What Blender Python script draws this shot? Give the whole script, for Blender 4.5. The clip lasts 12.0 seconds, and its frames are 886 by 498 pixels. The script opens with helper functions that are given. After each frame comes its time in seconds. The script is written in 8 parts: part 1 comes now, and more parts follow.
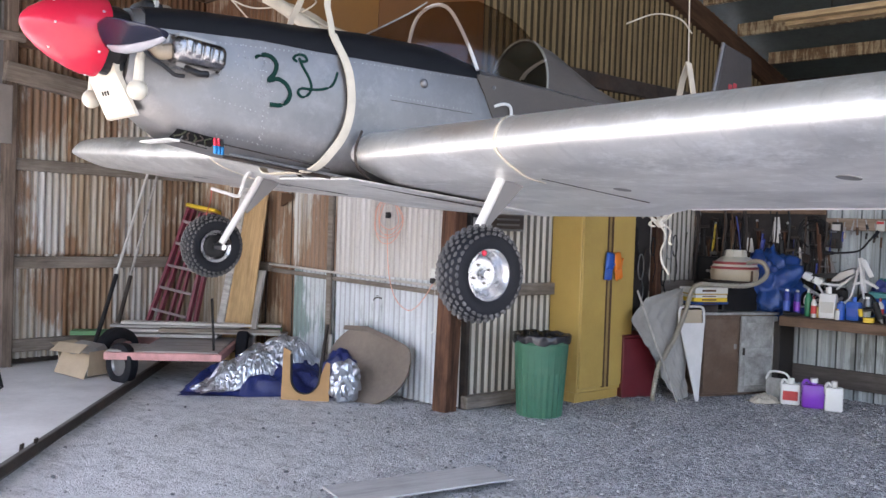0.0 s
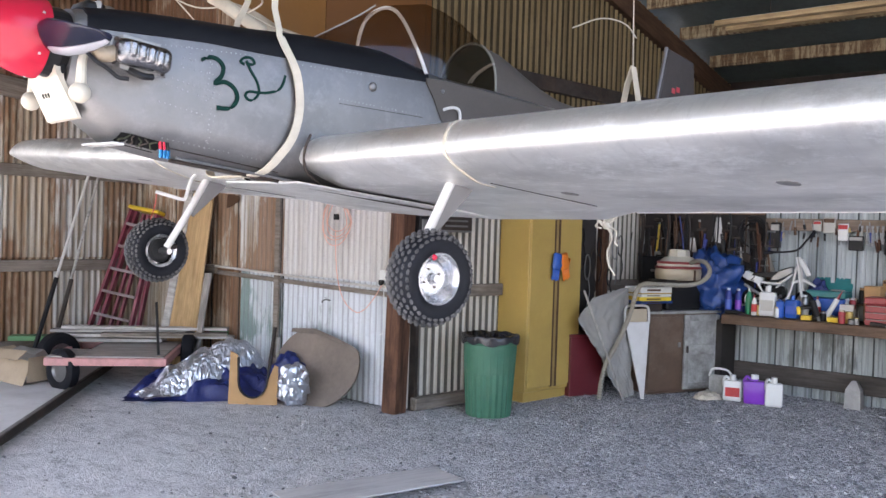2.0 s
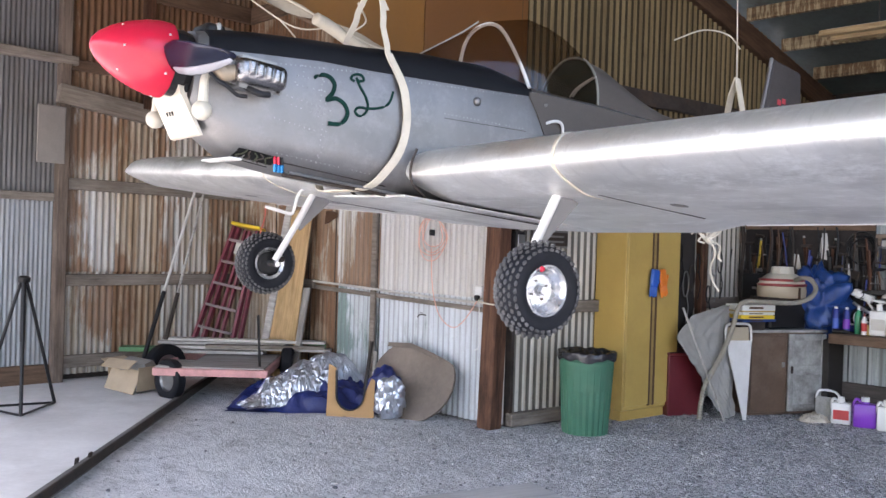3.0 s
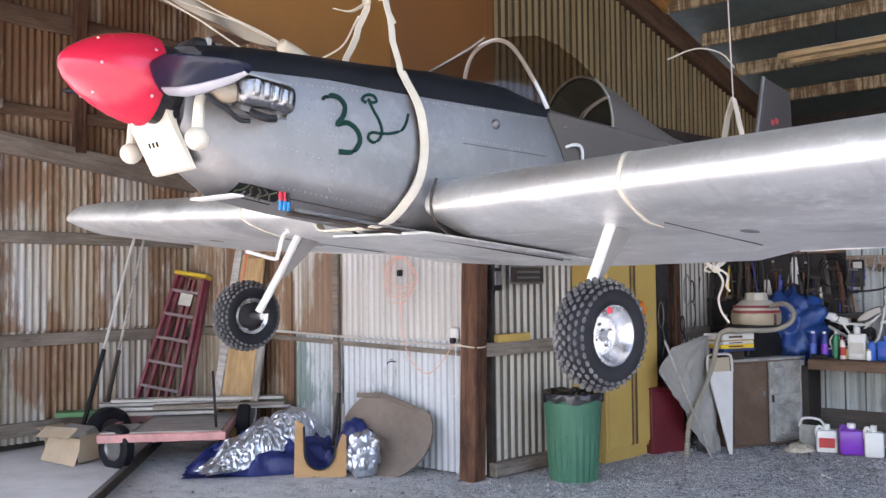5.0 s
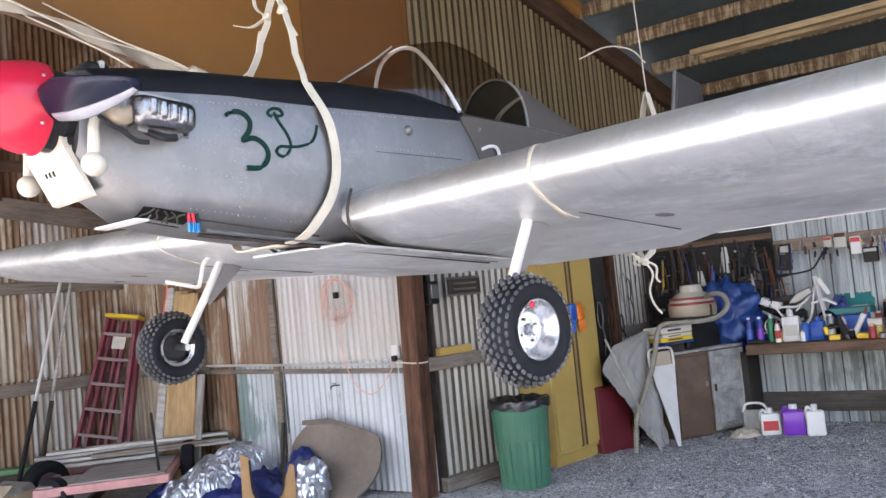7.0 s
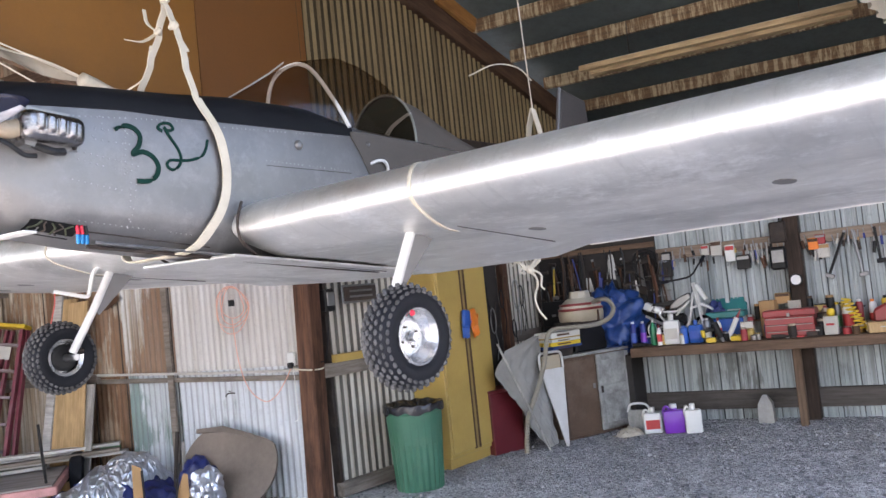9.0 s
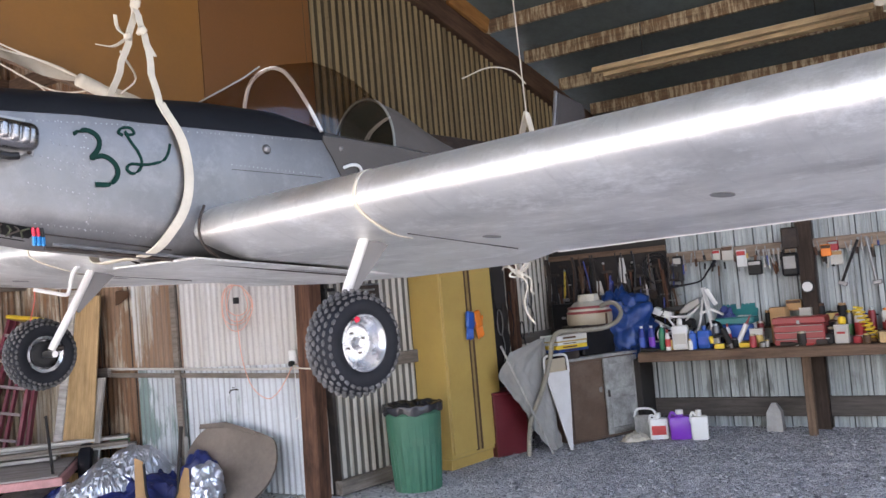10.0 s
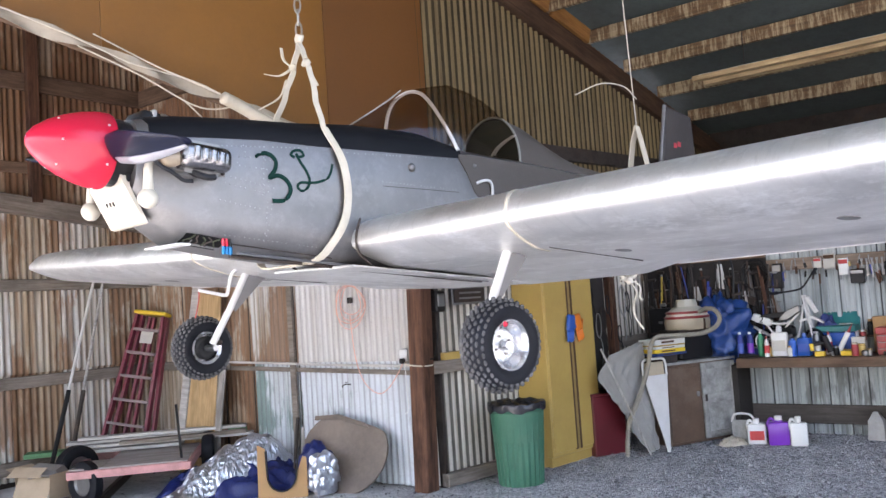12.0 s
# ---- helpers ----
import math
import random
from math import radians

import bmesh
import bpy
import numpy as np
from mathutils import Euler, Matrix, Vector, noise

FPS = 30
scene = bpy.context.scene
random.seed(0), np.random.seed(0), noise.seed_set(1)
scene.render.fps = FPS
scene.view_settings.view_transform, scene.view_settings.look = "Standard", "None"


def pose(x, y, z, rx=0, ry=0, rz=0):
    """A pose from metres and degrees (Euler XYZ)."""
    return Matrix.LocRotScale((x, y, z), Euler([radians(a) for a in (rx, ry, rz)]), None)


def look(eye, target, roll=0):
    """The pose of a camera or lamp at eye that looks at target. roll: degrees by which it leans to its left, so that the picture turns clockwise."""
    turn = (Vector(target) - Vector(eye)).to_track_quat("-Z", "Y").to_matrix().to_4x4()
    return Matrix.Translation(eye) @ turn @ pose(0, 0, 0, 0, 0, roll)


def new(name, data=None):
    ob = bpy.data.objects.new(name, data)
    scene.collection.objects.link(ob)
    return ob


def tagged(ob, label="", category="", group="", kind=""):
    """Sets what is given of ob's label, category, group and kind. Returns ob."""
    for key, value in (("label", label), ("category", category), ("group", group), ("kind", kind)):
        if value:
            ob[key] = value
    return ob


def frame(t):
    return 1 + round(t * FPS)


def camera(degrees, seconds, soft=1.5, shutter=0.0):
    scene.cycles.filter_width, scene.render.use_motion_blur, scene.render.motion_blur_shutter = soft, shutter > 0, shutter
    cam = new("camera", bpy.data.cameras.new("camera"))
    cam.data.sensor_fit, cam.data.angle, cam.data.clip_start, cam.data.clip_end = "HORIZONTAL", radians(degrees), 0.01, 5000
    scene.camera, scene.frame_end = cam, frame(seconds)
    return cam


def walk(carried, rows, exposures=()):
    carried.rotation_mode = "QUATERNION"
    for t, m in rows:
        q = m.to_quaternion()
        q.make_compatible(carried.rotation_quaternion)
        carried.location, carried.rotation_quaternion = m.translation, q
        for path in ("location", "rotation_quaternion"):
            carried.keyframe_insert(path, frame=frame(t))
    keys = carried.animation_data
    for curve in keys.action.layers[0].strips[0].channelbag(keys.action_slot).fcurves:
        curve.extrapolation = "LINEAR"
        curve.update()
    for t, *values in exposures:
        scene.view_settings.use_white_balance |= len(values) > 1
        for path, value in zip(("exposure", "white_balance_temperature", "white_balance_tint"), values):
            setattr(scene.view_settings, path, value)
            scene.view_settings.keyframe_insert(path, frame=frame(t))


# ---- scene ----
cam = camera(54.3, 12.0)
PATH = [
    (0, (-0.04, 0.097, 1.689), (-0.146, 2.093, 1.639), 2.0),
    (0.5, (0.002, 0.081, 1.699), (-0.105, 2.077, 1.642), 2.4),
    (1, (0.008, 0.062, 1.699), (-0.014, 2.061, 1.651), 2.3),
    (1.5, (-0.035, 0.078, 1.699), (0.0, 2.077, 1.65), 1.7),
    (2, (-0.05, 0.091, 1.707), (-0.035, 2.09, 1.66), 1.8),
    (2.5, (-0.133, 0.084, 1.7), (-0.233, 2.082, 1.675), 1.6),
    (2.7, (-0.123, 0.038, 1.688), (-0.289, 2.031, 1.67), 2.1),
    (4.3, (-0.296, 0.4, 1.672), (-0.51, 2.388, 1.673), 1.6),
    (4.5, (-0.392, 0.438, 1.688), (-0.534, 2.433, 1.705), 1.6),
    (5, (-0.568, 0.532, 1.692), (-0.585, 2.53, 1.771), -0.6),
    (5.5, (-0.581, 0.578, 1.71), (-0.51, 2.575, 1.794), -2.3),
    (6, (-0.547, 0.608, 1.689), (-0.432, 2.598, 1.853), -4.0),
    (6.5, (-0.499, 0.597, 1.649), (-0.372, 2.589, 1.775), -5.3),
    (6.7, (-0.484, 0.591, 1.635), (-0.374, 2.584, 1.759), -5.5),
    (8.3, (-0.489, 0.469, 1.632), (-0.238, 2.451, 1.729), -6.5),
    (8.5, (-0.49, 0.447, 1.631), (-0.21, 2.424, 1.734), -6.4),
    (9, (-0.433, 0.401, 1.639), (-0.094, 2.368, 1.751), -5.9),
    (9.5, (-0.272, 0.34, 1.648), (0.054, 2.31, 1.771), -5.9),
    (10, (-0.124, 0.347, 1.645), (0.131, 2.327, 1.759), -4.9),
    (10.5, (-0.15, 0.224, 1.667), (0.049, 2.21, 1.8), -5.4),
    (11, (-0.221, 0.147, 1.678), (-0.061, 2.137, 1.798), -6.1),
    (11.5, (-0.307, 0.087, 1.669), (-0.139, 2.077, 1.775), -5.8),
    (12, (-0.396, 0.006, 1.691), (-0.324, 2.0, 1.818), -3.9),
]
walk(cam, [(t, look(eye, target, roll)) for t, eye, target, roll in PATH], exposures=[(0.0, 2.58, 6700, 17), (2.5, 2.63, 6700, 17), (5.0, 2.71, 6700, 17), (8.5, 2.65, 6750, 17), (9.5, 2.61, 6800, 18), (10.5, 2.62, 6750, 18), (12.0, 2.78, 6650, 17)])

# ---- world and light ----
world = bpy.data.worlds.new("world")
scene.world = world
world.use_nodes = True
wt = world.node_tree
sky = wt.nodes.new("ShaderNodeTexSky")
sky.sky_type = "NISHITA"
sky.sun_disc = False
sky.sun_elevation = radians(59)
sky.sun_rotation = radians(226)
sky.air_density = 1.0
sky.dust_density = 2.5
sky.ozone_density = 0.6
wt.links.new(sky.outputs[0], wt.nodes["Background"].inputs[0])
wt.nodes["Background"].inputs[1].default_value = 0.15
sun_data = bpy.data.lights.new("sun", "SUN")
sun_data.energy = 3.8
sun_data.angle = radians(0.6)
sun_data.color = (1.0, 0.95, 0.88)
sun = new("sun", sun_data)
sun.matrix_world = look((-10.5, -10.0, 24.0), (0, 0, 0))


# ---- mesh helpers ----
def link(name, verts, faces, material, parent=None, label="", smooth=False, matrix=None):
    me = bpy.data.meshes.new(name)
    me.from_pydata([tuple(v) for v in verts], [], faces)
    me.update()
    if smooth:
        me.polygons.foreach_set("use_smooth", [True] * len(me.polygons))
    me.materials.append(material)
    ob = new(name, me)
    if matrix is not None:
        ob.matrix_basis = matrix
    if parent is not None:
        ob.parent = parent
    if label:
        tagged(ob, label)
    return ob


def part(name, bm, material, parent=None, label="", smooth=False, matrix=None):
    me = bpy.data.meshes.new(name)
    bmesh.ops.recalc_face_normals(bm, faces=bm.faces)
    bm.to_mesh(me)
    bm.free()
    if smooth:
        me.polygons.foreach_set("use_smooth", [True] * len(me.polygons))
    me.materials.append(material)
    ob = new(name, me)
    if matrix is not None:
        ob.matrix_basis = matrix
    if parent is not None:
        ob.parent = parent
    if label:
        tagged(ob, label)
    return ob


def smooth_by_angle(ob, degrees=35):
    ob.data.polygons.foreach_set("use_smooth", [True] * len(ob.data.polygons))
    bm = bmesh.new()
    bm.from_mesh(ob.data)
    for e in bm.edges:
        e.smooth = len(e.link_faces) == 2 and e.calc_face_angle(0) < radians(degrees)
    bm.to_mesh(ob.data)
    bm.free()
    return ob


def thing(name, matrix, label, category, group="", kind=""):
    ob = new(name)
    ob.empty_display_size = 0.1
    ob.matrix_basis = matrix
    return tagged(ob, label, category, group, kind)


def box(bm, size, m=None, bevel=0.004, segments=1):
    r = bmesh.ops.create_cube(bm, size=1.0)
    vs = r["verts"]
    bmesh.ops.scale(bm, vec=size, verts=vs)
    if bevel:
        es = list({e for v in vs for e in v.link_edges})
        out = bmesh.ops.bevel(bm, geom=es, offset=min(bevel, min(size) * 0.45), segments=segments, affect="EDGES", profile=0.5)
        vs = list({v for f in out["faces"] for v in f.verts} | {v for v in vs if v.is_valid})
    if m is not None:
        bmesh.ops.transform(bm, matrix=m, verts=vs)
    return vs


def boxed(size, m=None, bevel=0.004):
    bm = bmesh.new()
    box(bm, size, m, bevel)
    return bm


def lathe(bm, profile, n=24, m=None):
    """A body of revolution about z from (radius, height) rows."""
    rings = []
    for r, z in profile:
        if r < 1e-6:
            rings.append([bm.verts.new((0, 0, z))])
        else:
            rings.append([bm.verts.new((r * math.cos(2 * math.pi * i / n), r * math.sin(2 * math.pi * i / n), z)) for i in range(n)])
    for a, b in zip(rings, rings[1:]):
        for i in range(n):
            j = (i + 1) % n
            if len(a) == 1 and len(b) == 1:
                continue
            if len(a) == 1:
                bm.faces.new((a[0], b[i], b[j]))
            elif len(b) == 1:
                bm.faces.new((a[i], a[j], b[0]))
            else:
                bm.faces.new((a[i], a[j], b[j], b[i]))
    vs = [v for ring in rings for v in ring]
    if m is not None:
        bmesh.ops.transform(bm, matrix=m, verts=vs)
    return vs


def spline(points, per=6):
    """A smooth run of points through the given ones."""
    p = [Vector(q) for q in points]
    p = [p[0] * 2 - p[1]] + p + [p[-1] * 2 - p[-2]]
    out = []
    for i in range(1, len(p) - 2):
        for k in range(per):
            t = k / per
            out.append(0.5 * (2 * p[i] + (p[i + 1] - p[i - 1]) * t + (2 * p[i - 1] - 5 * p[i] + 4 * p[i + 1] - p[i + 2]) * t * t
                              + (3 * p[i] - p[i - 1] - 3 * p[i + 1] + p[i + 2]) * t ** 3))
    return out + [p[-2]]


def tube(bm, points, radius, n=8, flat=None, radii=None):
    """A swept tube; flat=(width, thickness, side) makes it a ribbon whose width lies along side."""
    pts = [Vector(q) for q in points]
    rings = []
    ref = Vector((0, 0, 1))
    for i, p in enumerate(pts):
        d = (pts[min(i + 1, len(pts) - 1)] - pts[max(i - 1, 0)]).normalized()
        if flat:
            s = Vector(flat[2])
            s = (s - d * s.dot(d)).normalized()
            t = d.cross(s)
            w, h = flat[0] / 2, flat[1] / 2
            ring = [p + s * w + t * h, p - s * w + t * h, p - s * w - t * h, p + s * w - t * h]
        else:
            s = ref - d * ref.dot(d)
            if s.length < 0.05:
                ref = Vector((1, 0, 0))
                s = ref - d * ref.dot(d)
            s.normalize()
            t = d.cross(s)
            r = radii[i] if radii else radius
            ring = [p + (s * math.cos(2 * math.pi * k / n) + t * math.sin(2 * math.pi * k / n)) * r for k in range(n)]
            ref = s
        rings.append([bm.verts.new(v) for v in ring])
    for a, b in zip(rings, rings[1:]):
        for k in range(len(a)):
            j = (k + 1) % len(a)
            bm.faces.new((a[k], a[j], b[j], b[k]))
    bm.faces.new(rings[0])
    bm.faces.new(rings[-1])


def tubed(points, radius, n=8, **kw):
    bm = bmesh.new()
    tube(bm, points, radius, n, **kw)
    return bm


def loft(rings, caps=True, closed=True):
    bm = bmesh.new()
    rows = [[bm.verts.new(v) for v in ring] for ring in rings]
    n = len(rows[0])
    for a, b in zip(rows, rows[1:]):
        for k in range(n if closed else n - 1):
            j = (k + 1) % n
            bm.faces.new((a[k], a[j], b[j], b[k]))
    if caps and closed:
        bm.faces.new(rows[0])
        bm.faces.new(rows[-1])
    return bm


def prism(outline, depth, m=None, bevel=0.0):
    """A flat outline in x, z pushed through depth along y."""
    bm = bmesh.new()
    a = [bm.verts.new((x, -depth / 2, z)) for x, z in outline]
    c = [bm.verts.new((x, depth / 2, z)) for x, z in outline]
    bm.faces.new(a)
    bm.faces.new(list(reversed(c)))
    for i in range(len(a)):
        j = (i + 1) % len(a)
        bm.faces.new((a[j], a[i], c[i], c[j]))
    if bevel:
        bmesh.ops.bevel(bm, geom=list(bm.edges), offset=bevel, segments=1, affect="EDGES")
    if m is not None:
        bmesh.ops.transform(bm, matrix=m, verts=bm.verts)
    return bm


# ---- materials ----
def nodes_of(name):
    ma = bpy.data.materials.new(name)
    ma.use_nodes = True
    nt = ma.node_tree
    return ma, nt, nt.nodes["Principled BSDF"], nt.nodes, nt.links


def ramp(nt, fac, stops):
    r = nt.nodes.new("ShaderNodeValToRGB")
    e = r.color_ramp.elements
    while len(e) < len(stops):
        e.new(0.5)
    for el, (pos, col) in zip(e, stops):
        el.position = pos
        el.color = (*col, 1) if len(col) == 3 else col
    nt.links.new(fac, r.inputs[0])
    return r.outputs[0]


def noise_tex(nt, vec, scale, detail=4, rough=0.55, stretch=None):
    if stretch:
        mp = nt.nodes.new("ShaderNodeMapping")
        mp.inputs["Scale"].default_value = stretch
        nt.links.new(vec, mp.inputs[0])
        vec = mp.outputs[0]
    t = nt.nodes.new("ShaderNodeTexNoise")
    t.inputs["Scale"].default_value = scale
    t.inputs["Detail"].default_value = detail
    t.inputs["Roughness"].default_value = rough
    nt.links.new(vec, t.inputs["Vector"])
    return t.outputs[0]


def coords(nt, random_shift=True):
    """Object coordinates, shifted by the object's own random number so that copies differ."""
    tc = nt.nodes.new("ShaderNodeTexCoord")
    if not random_shift:
        return tc.outputs["Object"]
    oi = nt.nodes.new("ShaderNodeObjectInfo")
    mul = nt.nodes.new("ShaderNodeMath")
    mul.operation = "MULTIPLY"
    mul.inputs[1].default_value = 37.0
    nt.links.new(oi.outputs["Random"], mul.inputs[0])
    add = nt.nodes.new("ShaderNodeVectorMath")
    add.operation = "ADD"
    nt.links.new(tc.outputs["Object"], add.inputs[0])
    nt.links.new(mul.outputs[0], add.inputs[1])
    return add.outputs[0]


def mixed(nt, fac, a, b, mode="MIX"):
    mx = nt.nodes.new("ShaderNodeMix")
    mx.data_type, mx.blend_type = "RGBA", mode
    if isinstance(fac, (int, float)):
        mx.inputs[0].default_value = fac
    else:
        nt.links.new(fac, mx.inputs[0])
    for sock, v in ((mx.inputs[6], a), (mx.inputs[7], b)):
        if isinstance(v, tuple):
            sock.default_value = (*v, 1)
        else:
            nt.links.new(v, sock)
    return mx.outputs[2]


def bumped(nt, bsdf, height, strength=0.2, distance=0.01):
    bp = nt.nodes.new("ShaderNodeBump")
    bp.inputs["Strength"].default_value = strength
    bp.inputs["Distance"].default_value = distance
    nt.links.new(height, bp.inputs["Height"])
    nt.links.new(bp.outputs[0], bsdf.inputs["Normal"])


def surface(name, color, rough=0.6, metal=0.0, var=0.25, scale=6.0, fine=60.0, bump=0.1, dirt=None, dirt_amount=0.4, stretch=None, rough_var=0.12):
    """A plain painted, plastic or cloth surface with two scales of variation, and dirt in blotches."""
    ma, nt, bs, nd, ln = nodes_of(name)
    co = coords(nt)
    big = noise_tex(nt, co, scale, 5, 0.6, stretch)
    small = noise_tex(nt, co, fine, 3, 0.6, stretch)
    dark = tuple(c * (1 - var) for c in color)
    light = tuple(min(1, c * (1 + var * 0.6)) for c in color)
    col = ramp(nt, big, [(0.3, dark), (0.7, light)])
    col = mixed(nt, 0.25, col, ramp(nt, small, [(0.3, dark), (0.7, light)]))
    if dirt:
        blot = noise_tex(nt, co, scale * 0.6, 6, 0.7)
        col = mixed(nt, ramp(nt, blot, [(0.5, (0, 0, 0)), (0.75, (dirt_amount,) * 3)]), col, dirt)
    ln.new(col, bs.inputs["Base Color"])
    mr = nd.new("ShaderNodeMapRange")
    mr.inputs[3].default_value, mr.inputs[4].default_value = max(0.02, rough - rough_var), min(1, rough + rough_var)
    ln.new(big, mr.inputs[0])
    ln.new(mr.outputs[0], bs.inputs["Roughness"])
    bs.inputs["Metallic"].default_value = metal
    if max(color) < 0.1 and rough > 0.35:
        bs.inputs["Specular IOR Level"].default_value = 0.2
    if bump:
        bumped(nt, bs, small, bump, 0.004)
    return ma


def wood(name, light, dark, rough=0.7, scale=3.0, axis=0):
    """Wood with grain along one object axis."""
    ma, nt, bs, nd, ln = nodes_of(name)
    co = coords(nt)
    st = [14.0, 14.0, 14.0]
    st[axis] = 0.7
    grain = noise_tex(nt, co, scale, 6, 0.65, tuple(st))
    blot = noise_tex(nt, co, 4.0, 6, 0.7, tuple(0.4 if i == axis else 1.4 for i in range(3)))
    col = ramp(nt, grain, [(0.25, dark), (0.6, light), (0.85, tuple(c * 0.8 for c in light))])
    col = mixed(nt, ramp(nt, blot, [(0.42, (0, 0, 0)), (0.68, (0.7,) * 3)]), col, tuple(c * 0.55 for c in dark))
    ln.new(col, bs.inputs["Base Color"])
    bs.inputs["Roughness"].default_value = rough
    bs.inputs["Specular IOR Level"].default_value = 0.2
    bumped(nt, bs, grain, 0.25, 0.004)
    return ma


def corrugated(name, clean, tan, rust, rust_from=0.55, metal=0.0, rough=0.6, streaks=0.55, pitch=0.076, groove_dark=0.55, lines=False):
    """Old galvanised sheet with streaks that run down it and rust in patches."""
    ma, nt, bs, nd, ln = nodes_of(name)
    co = coords(nt)
    streak = noise_tex(nt, co, 2.2, 6, 0.65, (3.2, 3.2, 0.3))
    fine = noise_tex(nt, co, 9.0, 5, 0.7, (4.0, 4.0, 0.5))
    patch = noise_tex(nt, co, 0.9, 4, 0.55, (1.6, 1.6, 0.9))
    spots = noise_tex(nt, co, 28.0, 4, 0.7)
    col = ramp(nt, streak, [(0.32, clean), (0.5, tuple((a + b) / 2 for a, b in zip(clean, tan))), (0.62, tan), (0.78, tuple(c * 0.75 for c in tan))])
    thin = noise_tex(nt, co, 2.4, 4, 0.6, (8.0, 8.0, 0.22))
    col = mixed(nt, ramp(nt, thin, [(0.50, (0, 0, 0)), (0.68, (streaks,) * 3)]), col, tuple(c * 0.6 for c in rust))
    col = mixed(nt, ramp(nt, thin, [(0.34, (streaks * 0.8,) * 3), (0.46, (0, 0, 0))]), col, tuple(min(0.8, c * 1.25) for c in clean))
    mul = nd.new("ShaderNodeMath")
    mul.operation = "ADD"
    ln.new(patch, mul.inputs[0])
    sc = nd.new("ShaderNodeMath")
    sc.operation = "MULTIPLY"
    sc.inputs[1].default_value = 0.35
    ln.new(fine, sc.inputs[0])
    ln.new(sc.outputs[0], mul.inputs[1])
    mask = ramp(nt, mul.outputs[0], [(rust_from + 0.13, (0, 0, 0)), (rust_from + 0.2, (0.85,) * 3)])
    col = mixed(nt, mask, col, ramp(nt, fine, [(0.3, tuple(c * 0.6 for c in rust)), (0.7, rust)]))
    if groove_dark:
        # painted shade of the folds, with lodged dirt, darkens the sheet's valleys
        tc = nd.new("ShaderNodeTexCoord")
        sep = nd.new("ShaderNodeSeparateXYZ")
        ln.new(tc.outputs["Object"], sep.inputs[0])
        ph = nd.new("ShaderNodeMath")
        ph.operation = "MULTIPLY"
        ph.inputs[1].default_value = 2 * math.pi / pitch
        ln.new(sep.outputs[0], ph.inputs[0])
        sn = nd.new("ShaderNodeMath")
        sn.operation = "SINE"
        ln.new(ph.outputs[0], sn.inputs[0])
        uneven = ramp(nt, noise_tex(nt, co, 1.6, 5, 0.7, (2.5, 2.5, 0.8)), [(0.25, (0.45 if groove_dark < 0.9 else 0.75,) * 3), (0.7, (1, 1, 1))])
        wide = -0.35 if groove_dark > 0.9 else 0.25
        valley = ramp(nt, sn.outputs[0], [(wide, (0, 0, 0)), (wide + 0.45, (groove_dark,) * 3)])
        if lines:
            # painted shade and dirt only in the two creases beside each rib
            valley = ramp(nt, sn.outputs[0], [(0.56, (0, 0, 0)), (0.63, (groove_dark,) * 3), (0.75, (groove_dark,) * 3), (0.82, (0, 0, 0))])
        col = mixed(nt, mixed(nt, 1.0, valley, uneven, "MULTIPLY"), col, tuple(c * (0.32 if groove_dark < 0.9 else 0.16) for c in tan))
    col = mixed(nt, ramp(nt, spots, [(0.55, (0, 0, 0)), (0.8, (0.4,) * 3)]), col, tuple(c * 0.5 for c in tan))
    ln.new(col, bs.inputs["Base Color"])
    bs.inputs["Metallic"].default_value = metal
    bs.inputs["Roughness"].default_value = rough
    bs.inputs["Specular IOR Level"].default_value = 0.12 if groove_dark > 0.99 else 0.4
    bumped(nt, bs, fine, 0.12, 0.004)
    return ma


def bare_metal(name, color, rough, streak=(1.0, 1.0, 1.0), rough_var=0.08, smear=0.1, bump=0.02, scale=7.0):
    """Bare sheet metal with smudges, rub marks and a slightly uneven skin."""
    ma, nt, bs, nd, ln = nodes_of(name)
    co = coords(nt, False)
    big = noise_tex(nt, co, scale * 0.35, 4, 0.6, streak)
    rub = noise_tex(nt, co, scale * 2.2, 6, 0.75, streak)
    fine = noise_tex(nt, co, 180.0, 2, 0.6, streak)
    col = ramp(nt, rub, [(0.3, tuple(c * (1 - smear) for c in color)), (0.65, color)])
    col = mixed(nt, 0.5, col, ramp(nt, big, [(0.3, tuple(c * (1 - smear) for c in color)), (0.7, color)]))
    ln.new(col, bs.inputs["Base Color"])
    mr = nd.new("ShaderNodeMapRange")
    mr.inputs[1].default_value, mr.inputs[2].default_value = 0.3, 0.7
    mr.inputs[3].default_value, mr.inputs[4].default_value = rough - rough_var, rough + rough_var
    ln.new(mixed(nt, 0.5, big, rub), mr.inputs[0])
    ln.new(mr.outputs[0], bs.inputs["Roughness"])
    bs.inputs["Metallic"].default_value = 1.0
    both = mixed(nt, 0.15, big, fine)
    bumped(nt, bs, both, bump, 0.02)
    return ma


